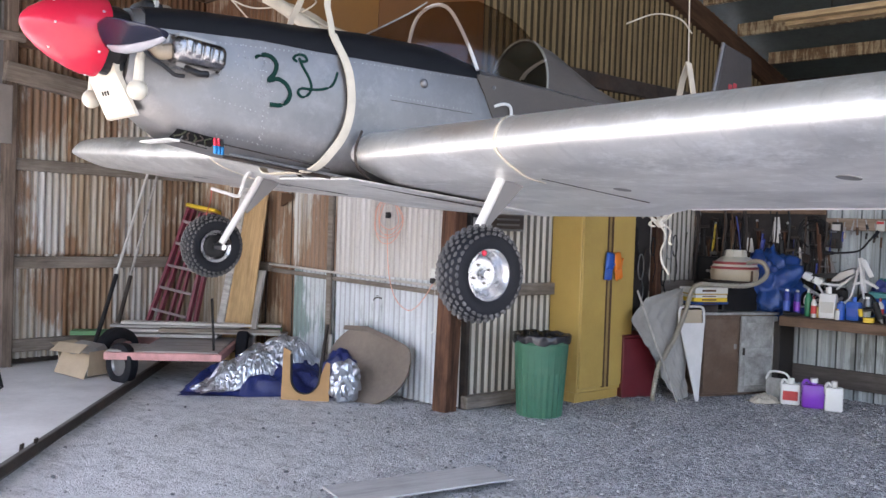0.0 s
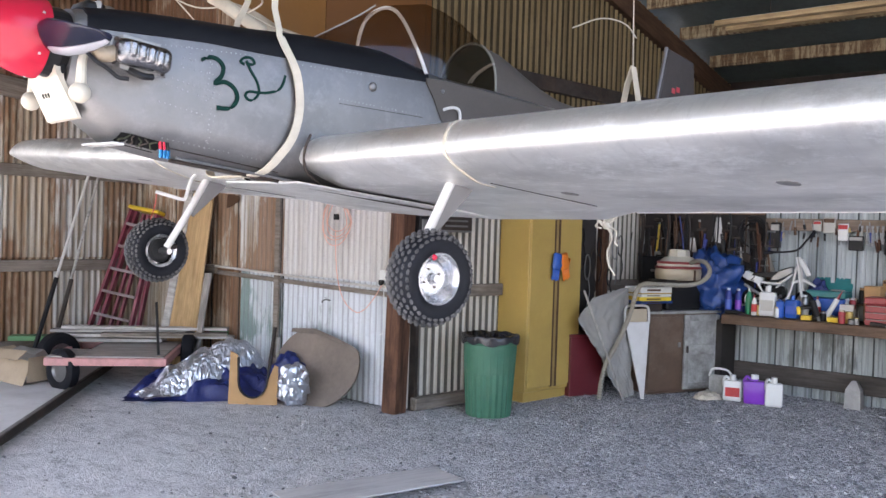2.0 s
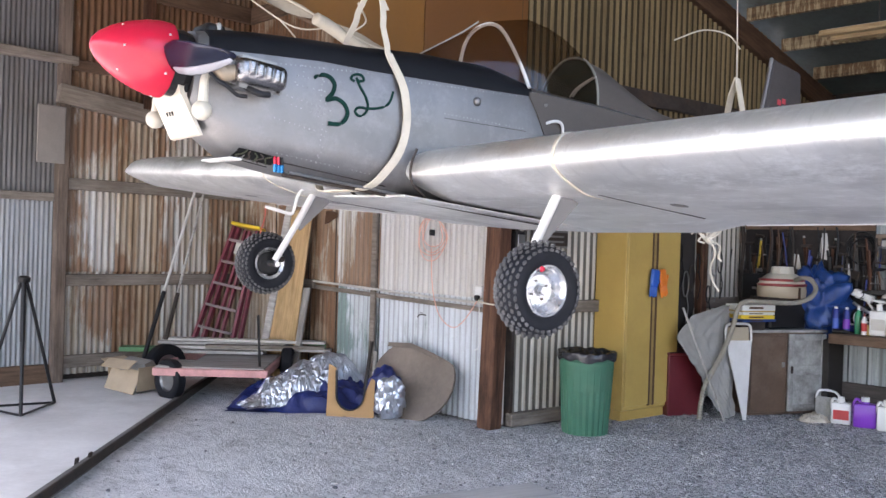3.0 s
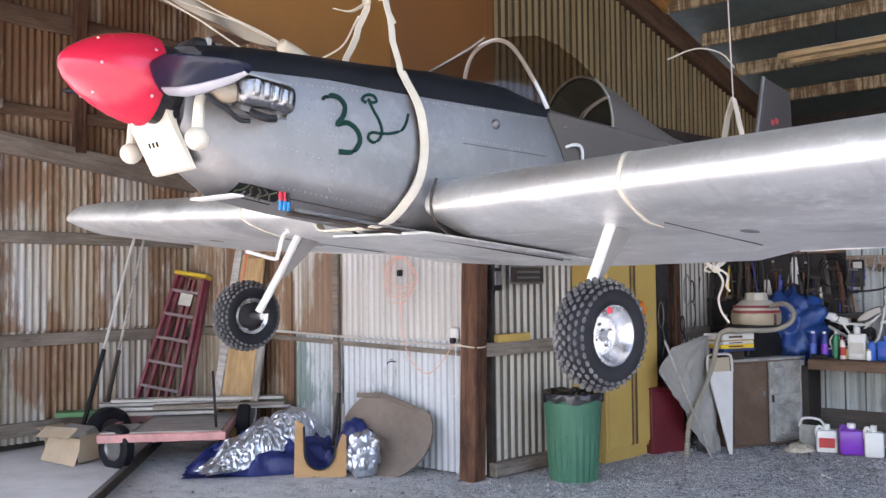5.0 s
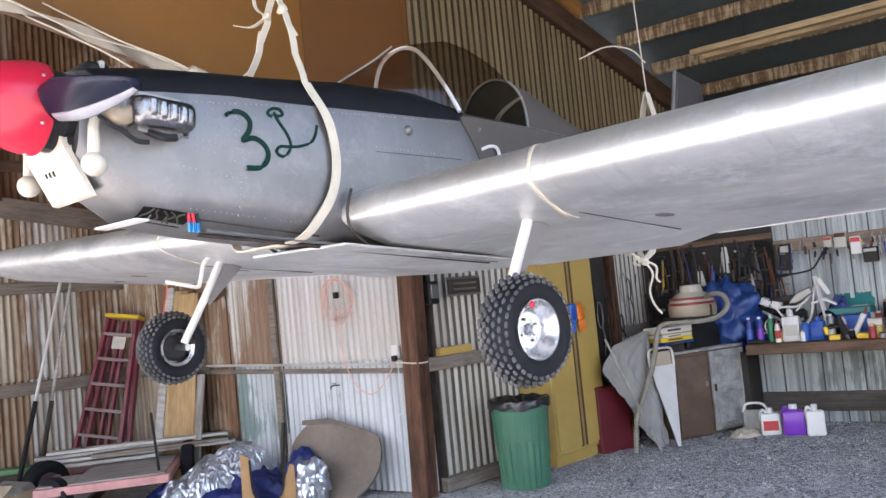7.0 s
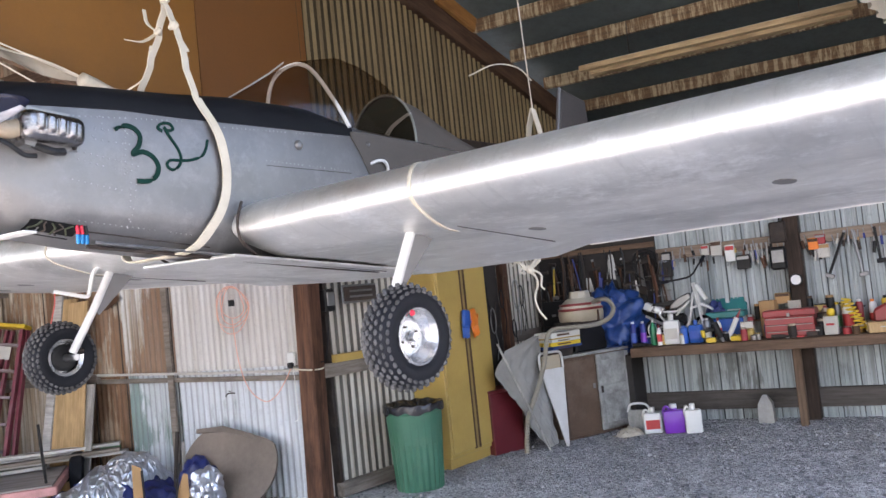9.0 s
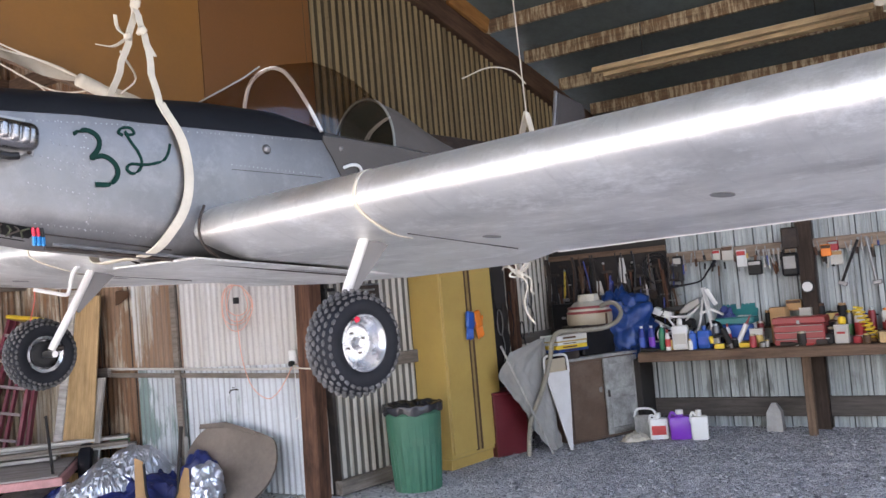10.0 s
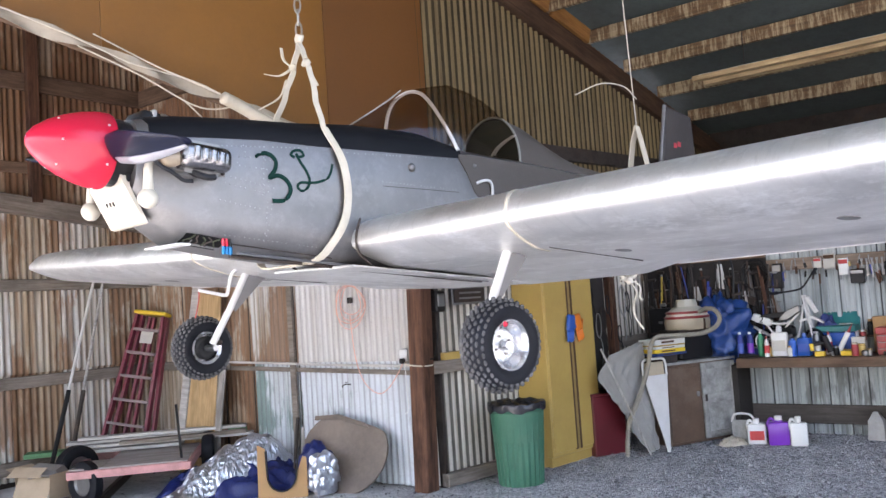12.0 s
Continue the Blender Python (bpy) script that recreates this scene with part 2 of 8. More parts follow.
def scuffed_skin(name, color, metal=1.0, low=0.36, high=0.58):
    """Polished sheet gone patchy: dull oxide clouds, rubbed bright streaks and shallow dents."""
    ma, nt, bs, nd, ln = nodes_of(name)
    co = coords(nt, False)
    cloud = noise_tex(nt, co, 2.2, 6, 0.65, (1.0, 0.6, 1.0))
    rub = noise_tex(nt, co, 5.0, 7, 0.8, (1.6, 0.9, 1.6))
    line = noise_tex(nt, co, 7.0, 5, 0.7, (0.35, 4.0, 1.0))
    dent = noise_tex(nt, co, 1.7, 3, 0.5)
    col = ramp(nt, cloud, [(0.34, tuple(c * 0.72 for c in color)), (0.54, color), (0.75, tuple(c * 0.86 for c in color))])
    col = mixed(nt, ramp(nt, rub, [(0.5, (0, 0, 0)), (0.66, (0.75,) * 3)]), col, tuple(min(0.92, c * 1.25) for c in color))
    col = mixed(nt, ramp(nt, line, [(0.56, (0, 0, 0)), (0.75, (0.35,) * 3)]), col, tuple(c * 0.6 for c in color))
    ln.new(col, bs.inputs["Base Color"])
    mr = nd.new("ShaderNodeMapRange")
    mr.inputs[1].default_value, mr.inputs[2].default_value = 0.3, 0.7
    mr.inputs[3].default_value, mr.inputs[4].default_value = low, high
    ln.new(mixed(nt, 0.5, cloud, rub), mr.inputs[0])
    ln.new(mr.outputs[0], bs.inputs["Roughness"])
    bs.inputs["Metallic"].default_value = metal
    bumped(nt, bs, mixed(nt, 0.12, dent, rub), 0.35, 0.03)
    return ma


def gravel_material():
    ma, nt, bs, nd, ln = nodes_of("gravel")
    tc = nd.new("ShaderNodeTexCoord")
    co = tc.outputs["Object"]
    v1 = nd.new("ShaderNodeTexVoronoi")
    v1.inputs["Scale"].default_value = 40.0
    v2 = nd.new("ShaderNodeTexVoronoi")
    v2.inputs["Scale"].default_value = 95.0
    for v in (v1, v2):
        ln.new(co, v.inputs["Vector"])
    big = noise_tex(nt, co, 0.9, 5, 0.6)
    mid = noise_tex(nt, co, 6.0, 5, 0.65)
    bw = nd.new("ShaderNodeRGBToBW")
    ln.new(v1.outputs["Color"], bw.inputs[0])
    # brightness fall along x put in the colour: pale dust left, coarse stones right
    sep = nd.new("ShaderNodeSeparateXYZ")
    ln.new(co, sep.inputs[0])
    x_fall = nd.new("ShaderNodeMapRange")
    x_fall.inputs[1].default_value, x_fall.inputs[2].default_value = -3.2, 4.2
    ln.new(sep.outputs[0], x_fall.inputs[0])
    x_fall_noise = nd.new("ShaderNodeMath")
    x_fall_noise.operation = "MULTIPLY_ADD"
    x_fall_noise.inputs[1].default_value = 0.7
    ln.new(big, x_fall_noise.inputs[0])
    ln.new(x_fall.outputs[0], x_fall_noise.inputs[2])
    coarse = ramp(nt, x_fall_noise.outputs[0], [(0.45, (0, 0, 0)), (1.0, (1, 1, 1))])
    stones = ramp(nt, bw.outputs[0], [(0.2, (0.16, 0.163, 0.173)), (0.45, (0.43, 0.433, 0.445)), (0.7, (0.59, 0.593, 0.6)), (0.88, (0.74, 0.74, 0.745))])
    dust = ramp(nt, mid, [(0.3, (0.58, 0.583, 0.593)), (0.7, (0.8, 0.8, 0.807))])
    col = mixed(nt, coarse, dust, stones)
    # long scrapes where things have been dragged, dark and damp, and pale drifts of dust
    turned = nd.new("ShaderNodeVectorRotate")
    turned.rotation_type = "Z_AXIS"
    turned.inputs["Angle"].default_value = 0.6
    ln.new(co, turned.inputs["Vector"])
    scrape = noise_tex(nt, turned.outputs[0], 5.0, 9, 0.78, (0.6, 1.5, 1.0))
    col = mixed(nt, ramp(nt, scrape, [(0.5, (0, 0, 0)), (0.6, (0.55,) * 3)]), col, (0.26, 0.263, 0.272))
    drift = noise_tex(nt, turned.outputs[0], 4.0, 9, 0.8, (1.4, 0.7, 1.0))
    col = mixed(nt, ramp(nt, drift, [(0.5, (0, 0, 0)), (0.62, (0.8,) * 3)]), col, (0.78, 0.78, 0.79))
    grit = noise_tex(nt, co, 16.0, 5, 0.7)
    crumbs = noise_tex(nt, turned.outputs[0], 36.0, 6, 0.8, (0.7, 1.3, 1.0))
    col = mixed(nt, ramp(nt, crumbs, [(0.36, (0.62,) * 3), (0.46, (0, 0, 0))]), col, (0.19, 0.193, 0.202))
    col = mixed(nt, ramp(nt, crumbs, [(0.54, (0, 0, 0)), (0.63, (0.7,) * 3)]), col, (0.74, 0.74, 0.745))
    col = mixed(nt, ramp(nt, grit, [(0.3, (0.5,) * 3), (0.42, (0, 0, 0))]), col, (0.2, 0.203, 0.212))
    ln.new(col, bs.inputs["Base Color"])
    bs.inputs["Roughness"].default_value = 0.9
    h = mixed(nt, 0.4, v1.outputs["Distance"], v2.outputs["Distance"])
    inv = nd.new("ShaderNodeInvert")
    ln.new(h, inv.inputs[1])
    bumped(nt, bs, mixed(nt, 0.5, inv.outputs[0], crumbs), 1.0, 0.05)
    return ma


def glass_material(name, tint, rough=0.03):
    ma, nt, bs, nd, ln = nodes_of(name)
    out = nd["Material Output"]
    clear = nd.new("ShaderNodeBsdfTransparent")
    clear.inputs[0].default_value = (*tint, 1)
    gloss = nd.new("ShaderNodeBsdfGlossy")
    gloss.inputs["Roughness"].default_value = rough
    mix = nd.new("ShaderNodeMixShader")
    mix.inputs[0].default_value = 0.04
    ln.new(clear.outputs[0], mix.inputs[1])
    ln.new(gloss.outputs[0], mix.inputs[2])
    ln.new(mix.outputs[0], out.inputs[0])
    nd.remove(bs)
    return ma


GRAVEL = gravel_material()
CONCRETE = surface("concrete", (0.62, 0.617, 0.61), 0.85, var=0.2, scale=1.2, fine=25, bump=0.25, dirt=(0.34, 0.33, 0.32), dirt_amount=0.6)
STEEL_DARK = surface("dark_rusty_steel", (0.06, 0.05, 0.045), 0.7, 0.3, var=0.5, scale=6, fine=70, bump=0.3, dirt=(0.13, 0.07, 0.04))
SHEET_WHITE = corrugated("painted_corrugated_sheet", (0.57, 0.56, 0.545), (0.51, 0.485, 0.455), (0.40, 0.32, 0.25), 0.72, streaks=0.25, groove_dark=0.3)
SHEET_LOW = corrugated("bluish_white_corrugated_sheet", (0.62, 0.65, 0.69), (0.54, 0.565, 0.59), (0.3, 0.34, 0.33), 0.66, streaks=0.3)
SHEET_STAINED = corrugated("green_stained_corrugated_sheet", (0.54, 0.58, 0.62), (0.46, 0.49, 0.50), (0.16, 0.25, 0.22), 0.52, streaks=0.3)
SHEET_PALE = corrugated("weathered_corrugated_sheet", (0.55, 0.56, 0.56), (0.42, 0.36, 0.28), (0.27, 0.14, 0.07), 0.54, streaks=0.75)
SHEET_TAN = corrugated("tan_corrugated_sheet", (0.50, 0.46, 0.39), (0.34, 0.25, 0.16), (0.24, 0.115, 0.05), 0.5, streaks=0.75)
SHEET_RUST = corrugated("rusty_corrugated_sheet", (0.34, 0.27, 0.2), (0.29, 0.17, 0.09), (0.19, 0.085, 0.035), 0.46, streaks=0.7)
SHEET_GABLE_LOW = corrugated("pale_beige_corrugated_sheet", (0.60, 0.575, 0.51), (0.48, 0.44, 0.37), (0.2, 0.14, 0.09), 0.68, streaks=0.3, pitch=0.092, groove_dark=1.0)
# gold-beige upper sheets, darkened in colour for the dimness under the roof
SHEET_GABLE_DIM = corrugated("beige_corrugated_sheet", (0.21, 0.157, 0.082), (0.14, 0.103, 0.051), (0.11, 0.07, 0.04), 0.66, streaks=0.4, pitch=0.092, groove_dark=1.0)
SHEET_RIB = corrugated("grey_ribbed_sheet", (0.43, 0.465, 0.47), (0.27, 0.31, 0.315), (0.15, 0.16, 0.15), 0.64, rough=0.5, streaks=0.6, pitch=0.2, groove_dark=0.95, lines=True)
SHEET_ROOF = corrugated("dark_green_roof_sheet", (0.085, 0.105, 0.10), (0.07, 0.085, 0.08), (0.08, 0.07, 0.055), 0.7, streaks=0.2, groove_dark=0)
DOOR_LEAF = corrugated("grey_blue_door_sheet", (0.30, 0.32, 0.345), (0.25, 0.255, 0.26), (0.19, 0.16, 0.13), 0.68, streaks=0.3, pitch=0.05, groove_dark=0.35)
# upper door copy with its shade put into a darker sheet colour
DOOR_SHADED = corrugated("shaded_grey_door_sheet", (0.155, 0.152, 0.155), (0.12, 0.113, 0.11), (0.1, 0.08, 0.07), 0.62, streaks=0.3, pitch=0.05, groove_dark=0.3)
DOOR_GREY = surface("grey_door_sheet", (0.40, 0.41, 0.42), 0.6, var=0.15, scale=1.0, fine=20, bump=0.08)
TIMBER = wood("brown_timber", (0.15, 0.073, 0.045), (0.018, 0.011, 0.009), axis=2, scale=1.8)
TIMBER_X = wood("brown_timber_lengthwise", (0.175, 0.112, 0.075), (0.08, 0.05, 0.034), axis=0)
TIMBER_GREY = wood("grey_weathered_timber", (0.27, 0.235, 0.2), (0.13, 0.105, 0.085), axis=0)
POST_GREY = wood("grey_brown_post", (0.2, 0.155, 0.125), (0.09, 0.068, 0.055), axis=2)
PURLIN_PLANK = wood("pale_rough_sawn_timber", (0.5, 0.37, 0.2), (0.28, 0.18, 0.1), axis=0)


def barked_timber():
    """Brown purlins with strips of pale sapwood where the bark has come away."""
    ma, nt, bs, nd, ln = nodes_of("half_barked_purlin")
    co = coords(nt)
    grain = noise_tex(nt, co, 3.0, 6, 0.65, (0.7, 14.0, 14.0))
    strip = noise_tex(nt, co, 2.6, 6, 0.75, (8.0, 0.9, 1.1))
    col = ramp(nt, grain, [(0.25, (0.055, 0.032, 0.018)), (0.6, (0.17, 0.1, 0.045)), (0.85, (0.12, 0.072, 0.034))])
    col = mixed(nt, ramp(nt, strip, [(0.47, (0, 0, 0)), (0.58, (0.85,) * 3)]), col, ramp(nt, grain, [(0.3, (0.33, 0.25, 0.14)), (0.7, (0.52, 0.42, 0.27))]))
    ln.new(col, bs.inputs["Base Color"])
    bs.inputs["Roughness"].default_value = 0.8
    bumped(nt, bs, mixed(nt, 0.5, grain, strip), 0.5, 0.008)
    return ma


PURLIN = barked_timber()
PLY_ORANGE = surface("orange_brown_board", (0.205, 0.085, 0.009), 0.55, var=0.14, scale=1.1, fine=40, bump=0.05, dirt=(0.14, 0.057, 0.007), dirt_amount=0.35)
PLY_BROWN = surface("brown_stained_board", (0.135, 0.05, 0.007), 0.55, var=0.16, scale=1.1, fine=40, bump=0.05, dirt=(0.1, 0.04, 0.007), dirt_amount=0.35)
PLY = wood("plywood", (0.55, 0.38, 0.2), (0.36, 0.23, 0.11), axis=2)
ALU_WING = scuffed_skin("scuffed_aluminium_wing", (0.76, 0.752, 0.725), 0.94, 0.42, 0.58)
ALU_BODY = scuffed_skin("dull_aluminium_fuselage", (0.205, 0.2, 0.197), 0.7, 0.3, 0.55)
ALU_BRIGHT = bare_metal("cast_aluminium", (0.62, 0.62, 0.63), 0.3, rough_var=0.08, bump=0.02)
RIM_SILVER = surface("silver_rim_paint", (0.5, 0.505, 0.52), 0.26, 0.85, var=0.1, scale=10, fine=90, bump=0.04, dirt=(0.3, 0.3, 0.31), dirt_amount=0.3)
CHROME = bare_metal("chromed_cover", (0.36, 0.345, 0.34), 0.15, rough_var=0.05, smear=0.55, bump=0.5, scale=22.0)
GUSSET = surface("grey_lilac_paint", (0.19, 0.185, 0.185), 0.6, var=0.1, scale=6, fine=60, bump=0.03)
GREY_PANEL = surface("grey_painted_skin", (0.085, 0.075, 0.067), 0.6, 0.0, var=0.2, scale=3, fine=60, bump=0.04)
BLACK_DECK = surface("matt_black_deck", (0.009, 0.0095, 0.012), 0.6, var=0.3, scale=5, fine=60, bump=0.08)
BLACK_PLASTIC = surface("black_plastic", (0.015, 0.015, 0.016), 0.4, var=0.3, bump=0.05)
RED_GLOSS = surface("glossy_red_paint", (0.5, 0.014, 0.04), 0.22, var=0.1, scale=4, fine=40, bump=0.01, rough_var=0.05)
RED_DULL = surface("faded_red_paint", (0.36, 0.03, 0.04), 0.5, var=0.3, scale=8, fine=70, bump=0.1, dirt=(0.2, 0.1, 0.08))
WHITE_PAINT = surface("white_paint", (0.62, 0.61, 0.59), 0.45, var=0.1, scale=8, fine=60, bump=0.03)
CREAM = surface("cream_plastic", (0.52, 0.48, 0.39), 0.45, var=0.1, scale=8, fine=60, bump=0.03)
WEBBING = surface("white_webbing", (0.56, 0.505, 0.405), 0.85, var=0.15, scale=12, fine=160, bump=0.3)
RUBBER = surface("black_rubber", (0.009, 0.010, 0.014), 0.6, var=0.35, scale=10, fine=120, bump=0.15, dirt=(0.04, 0.04, 0.042), dirt_amount=0.15)
TREAD = surface("dusty_tread_rubber", (0.085, 0.084, 0.085), 0.85, var=0.5, scale=14, fine=120, bump=0.25, dirt=(0.27, 0.26, 0.25), dirt_amount=0.85)
GREEN_PAINT = surface("green_marker_paint", (0.002, 0.026, 0.019), 0.8, var=0.3, bump=0.02)
CANOPY = glass_material("smoky_canopy_perspex", (0.66, 0.60, 0.55))

# ---- the plan ----
POST = Vector((-0.40, 8.02, 0))
GABLE = radians(43)
BACK = radians(-40)
gd = Vector((math.cos(GABLE), math.sin(GABLE), 0))
bd = Vector((math.cos(BACK), math.sin(BACK), 0))
CORNER = POST - bd * 4.35 + Vector((0.03, 0.1, 0))
LEFT_END = CORNER - Vector((math.cos(radians(50)), math.sin(radians(50)), 0)) * 2.35
BENCH_CORNER = Vector((2.46, 10.69, 0))
ROOF_Z, ROOF_FALL = 5.62, 0.31


def frame_at(origin, along, z=0.0):
    """x runs along the wall, y points behind it, z is up."""
    x = Vector((along.x, along.y, 0)).normalized()
    y = Vector((-x.y, x.x, 0))
    m = Matrix.Identity(4)
    m.col[0][:3], m.col[1][:3], m.col[2][:3] = x, y, (0, 0, 1)
    m.col[3][:3] = (origin[0], origin[1], z)
    return m


def roof_height(p):
    return ROOF_Z - ROOF_FALL * (Vector((p[0], p[1], 0)) - POST).dot(gd)


def setting(name, label, matrix=None, category=""):
    ob = new(name)
    ob.empty_display_size = 0.1
    if matrix is not None:
        ob.matrix_basis = matrix
    return tagged(ob, label, category, kind="structure")


_wave = {}


def wave_sheet(width, height, pitch=0.076, amp=0.0145, slope=0.0):
    """The mesh of one corrugated sheet, shared between alike sheets; slope lifts or lowers the top along it."""
    key = (round(width, 3), round(height, 3), pitch, amp, round(slope, 3))
    if key not in _wave:
        n = max(4, int(width / pitch * 8))
        v, f = [], []
        for t in (0.0, 0.0012):
            for i in range(n + 1):
                x = width * i / n
                y = amp * math.sin(2 * math.pi * x / pitch) + t
                v += [(x, y, 0), (x, y, height + slope * x)]
        m = 2 * (n + 1)
        for i in range(n):
            a = 2 * i
            f.append((a, a + 2, a + 3, a + 1))
            f.append((m + a, m + a + 1, m + a + 3, m + a + 2))
        me = bpy.data.meshes.new("corrugated_sheet")
        me.from_pydata(v, [], f)
        me.polygons.foreach_set("use_smooth", [True] * len(f))
        _wave[key] = me
    return _wave[key]


def rib_sheet(width, height, pitch=0.2):
    key = ("rib", round(width, 3), round(height, 3))
    if key not in _wave:
        xs = []
        n = int(round(width / pitch))
        for k in range(n):
            x0 = k * pitch
            xs += [(x0, 0), (x0 + 0.02, 0), (x0 + 0.028, -0.03), (x0 + 0.072, -0.03), (x0 + 0.08, 0)]
            for c in (0.115, 0.155):
                xs += [(x0 + c - 0.008, 0), (x0 + c - 0.005, -0.007), (x0 + c + 0.005, -0.007), (x0 + c + 0.008, 0)]
        xs.append((n * pitch, 0))
        v, f = [], []
        for t in (0.0, 0.0015):
            for x, y in xs:
                v += [(x, y + t, 0), (x, y + t, height)]
        m = 2 * len(xs)
        for i in range(len(xs) - 1):
            a = 2 * i
            f += [(a, a + 2, a + 3, a + 1), (m + a, m + a + 1, m + a + 3, m + a + 2)]
        me = bpy.data.meshes.new("ribbed_sheet")
        me.from_pydata(v, [], f)
        _wave[key] = me
    return _wave[key]


def place_sheet(me, material, parent, x, z, y=0.0, name="corrugated_sheet", lean=0.0):
    """Objects that share a mesh take their own material through the object's slot."""
    ob = new(name, me)
    if not me.materials:
        me.materials.append(material)
    ob.material_slots[0].link = "OBJECT"
    ob.material_slots[0].material = material
    ob.parent = parent
    ob.matrix_basis = pose(x, y, z, 0, lean, 0)
    return ob


def beam(name, a, b, w, h, material, parent=None, label="", up=(0, 0, 1)):
    """A squared timber from a to b, w wide and h deep."""
    a, b = Vector(a), Vector(b)
    d = b - a
    x = d.normalized()
    y = Vector(up).cross(x).normalized()
    z = x.cross(y)
    m = Matrix.Identity(4)
    m.col[0][:3], m.col[1][:3], m.col[2][:3] = x, y, z
    m.col[3][:3] = (a + b) / 2
    return part(name, boxed((d.length, w, h), None, 0.006), material, parent, label, matrix=m)


# ---- ground ----
def ground_mesh():
    n = 150
    v, f = [], []
    for j in range(n + 1):
        for i in range(n + 1):
            s, t = i / n * 2 - 1, j / n * 2 - 1
            x, y = 60 * s * abs(s) ** 1.4 , 6 + 60 * t * abs(t) ** 1.4
            z = 0.028 * noise.noise((x * 0.5, y * 0.5, 0)) + 0.012 * noise.noise((x * 2.3, y * 2.3, 4))
            v.append((x, y, z))
    for j in range(n):
        for i in range(n):
            a = j * (n + 1) + i
            f.append((a, a + 1, a + n + 2, a + n + 1))
    return v, f


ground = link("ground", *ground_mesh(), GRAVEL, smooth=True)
tagged(ground, "dusty grey gravel floor with loose stones", "ground", kind="structure")

slab_outline = [(-3.08, 5.2), (-3.80, 10.4), (-6.6, 10.4), (-6.6, 2.0), (-2.6, 2.0)]
bm = bmesh.new()
lo = [bm.verts.new((x, y, -0.1)) for x, y in slab_outline]
hi = [bm.verts.new((x, y, 0.035)) for x, y in slab_outline]
bm.faces.new(hi)
for i in range(len(lo)):
    j = (i + 1) % len(lo)
    bm.faces.new((lo[i], lo[j], hi[j], hi[i]))
slab = part("concrete_slab", bm, CONCRETE)
tagged(slab, "pale worn concrete floor slab beside the gravel", "floor", kind="structure")

rail = setting("floor_rail", "dark rusty steel door rail let into the floor edge", category="rail")
r0, r1 = Vector((-2.62, 2.0, 0.03)), Vector((-3.76, 10.1, 0.03))
RAIL_STEEL = surface("dusty_rail_steel", (0.13, 0.122, 0.115), 0.75, 0.1, var=0.5, scale=3, fine=40, bump=0.3, dirt=(0.3, 0.29, 0.28), dirt_amount=0.7)
beam("angle_iron", r0, r1, 0.10, 0.05, RAIL_STEEL, rail)
beam("rail_lip", r0 + Vector((0.05, 0, 0.03)), r1 + Vector((0.05, 0, 0.03)), 0.02, 0.07, STEEL_DARK, rail)

for x, y, h in ((-3.23, 5.90, 0.055), (-3.21, 6.05, 0.06)):
    part("rail_lug", boxed((0.018, 0.045, h), pose(x, y, 0.03 + h / 2, 0, 6, 8), 0.004), STEEL_DARK, rail)

# ---- post between the bays ----
post = setting("timber_post", "heavy dark-stained square timber post on the gravel", pose(POST.x, POST.y, 0, 0, 1.6, -40), "post")
part("post_shaft", boxed((0.17, 0.17, 2.95), Matrix.Translation((0, 0, 1.425)), 0.012), TIMBER, post)

CONDUIT = surface("dusty_grey_conduit", (0.52, 0.5, 0.46), 0.6, var=0.2)
# ---- wall behind the trailer ----
wall_back = setting("wall_back", "rusty and white corrugated metal wall on timber girts", frame_at(CORNER, bd), "wall")
back_len = (POST - CORNER).length
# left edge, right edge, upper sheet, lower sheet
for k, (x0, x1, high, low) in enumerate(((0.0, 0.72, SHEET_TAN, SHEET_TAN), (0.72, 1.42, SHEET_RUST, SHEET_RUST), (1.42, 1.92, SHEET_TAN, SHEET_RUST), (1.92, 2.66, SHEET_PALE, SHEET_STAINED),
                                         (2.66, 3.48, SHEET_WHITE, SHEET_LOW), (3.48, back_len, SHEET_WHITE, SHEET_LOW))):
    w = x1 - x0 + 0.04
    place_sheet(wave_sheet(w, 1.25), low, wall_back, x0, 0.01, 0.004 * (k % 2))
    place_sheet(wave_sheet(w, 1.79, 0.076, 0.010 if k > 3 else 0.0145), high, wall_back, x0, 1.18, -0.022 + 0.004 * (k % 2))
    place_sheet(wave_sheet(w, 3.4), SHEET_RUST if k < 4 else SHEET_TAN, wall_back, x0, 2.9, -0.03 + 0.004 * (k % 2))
    if 0 < k < 5:
        part("lap_edge", boxed((0.005, 0.012, 1.70), Matrix.Translation((x0 + 0.02, -0.042, 2.04)), 0.001), STEEL_DARK, wall_back)
        part("lap_edge", boxed((0.005, 0.012, 1.14), Matrix.Translation((x0 + 0.035, -0.02, 0.60)), 0.001), STEEL_DARK, wall_back)
part("stud", boxed((0.075, 0.03, 2.05), Matrix.Translation((2.63, -0.05, 1.05)), 0.004), TIMBER_GREY, wall_back)
for z, mat_, h in ((1.17, TIMBER_GREY, 0.10), (2.45, TIMBER_GREY, 0.12), (3.5, TIMBER_X, 0.14), (4.5, TIMBER_X, 0.2)):
    if z == 1.17:
        part("girt", boxed((back_len * 0.36, 0.05, h), Matrix.Translation((back_len * 0.18, -0.06, z)), 0.006), mat_, wall_back)
    else:
        part("girt", boxed((back_len - 0.1, 0.05, h), Matrix.Translation((back_len / 2, -0.06, z)), 0.006), mat_, wall_back)
part("backing", boxed((back_len + 0.2, 0.04, 6.6), Matrix.Translation((back_len / 2, 0.09, 3.3)), 0), STEEL_DARK, wall_back)
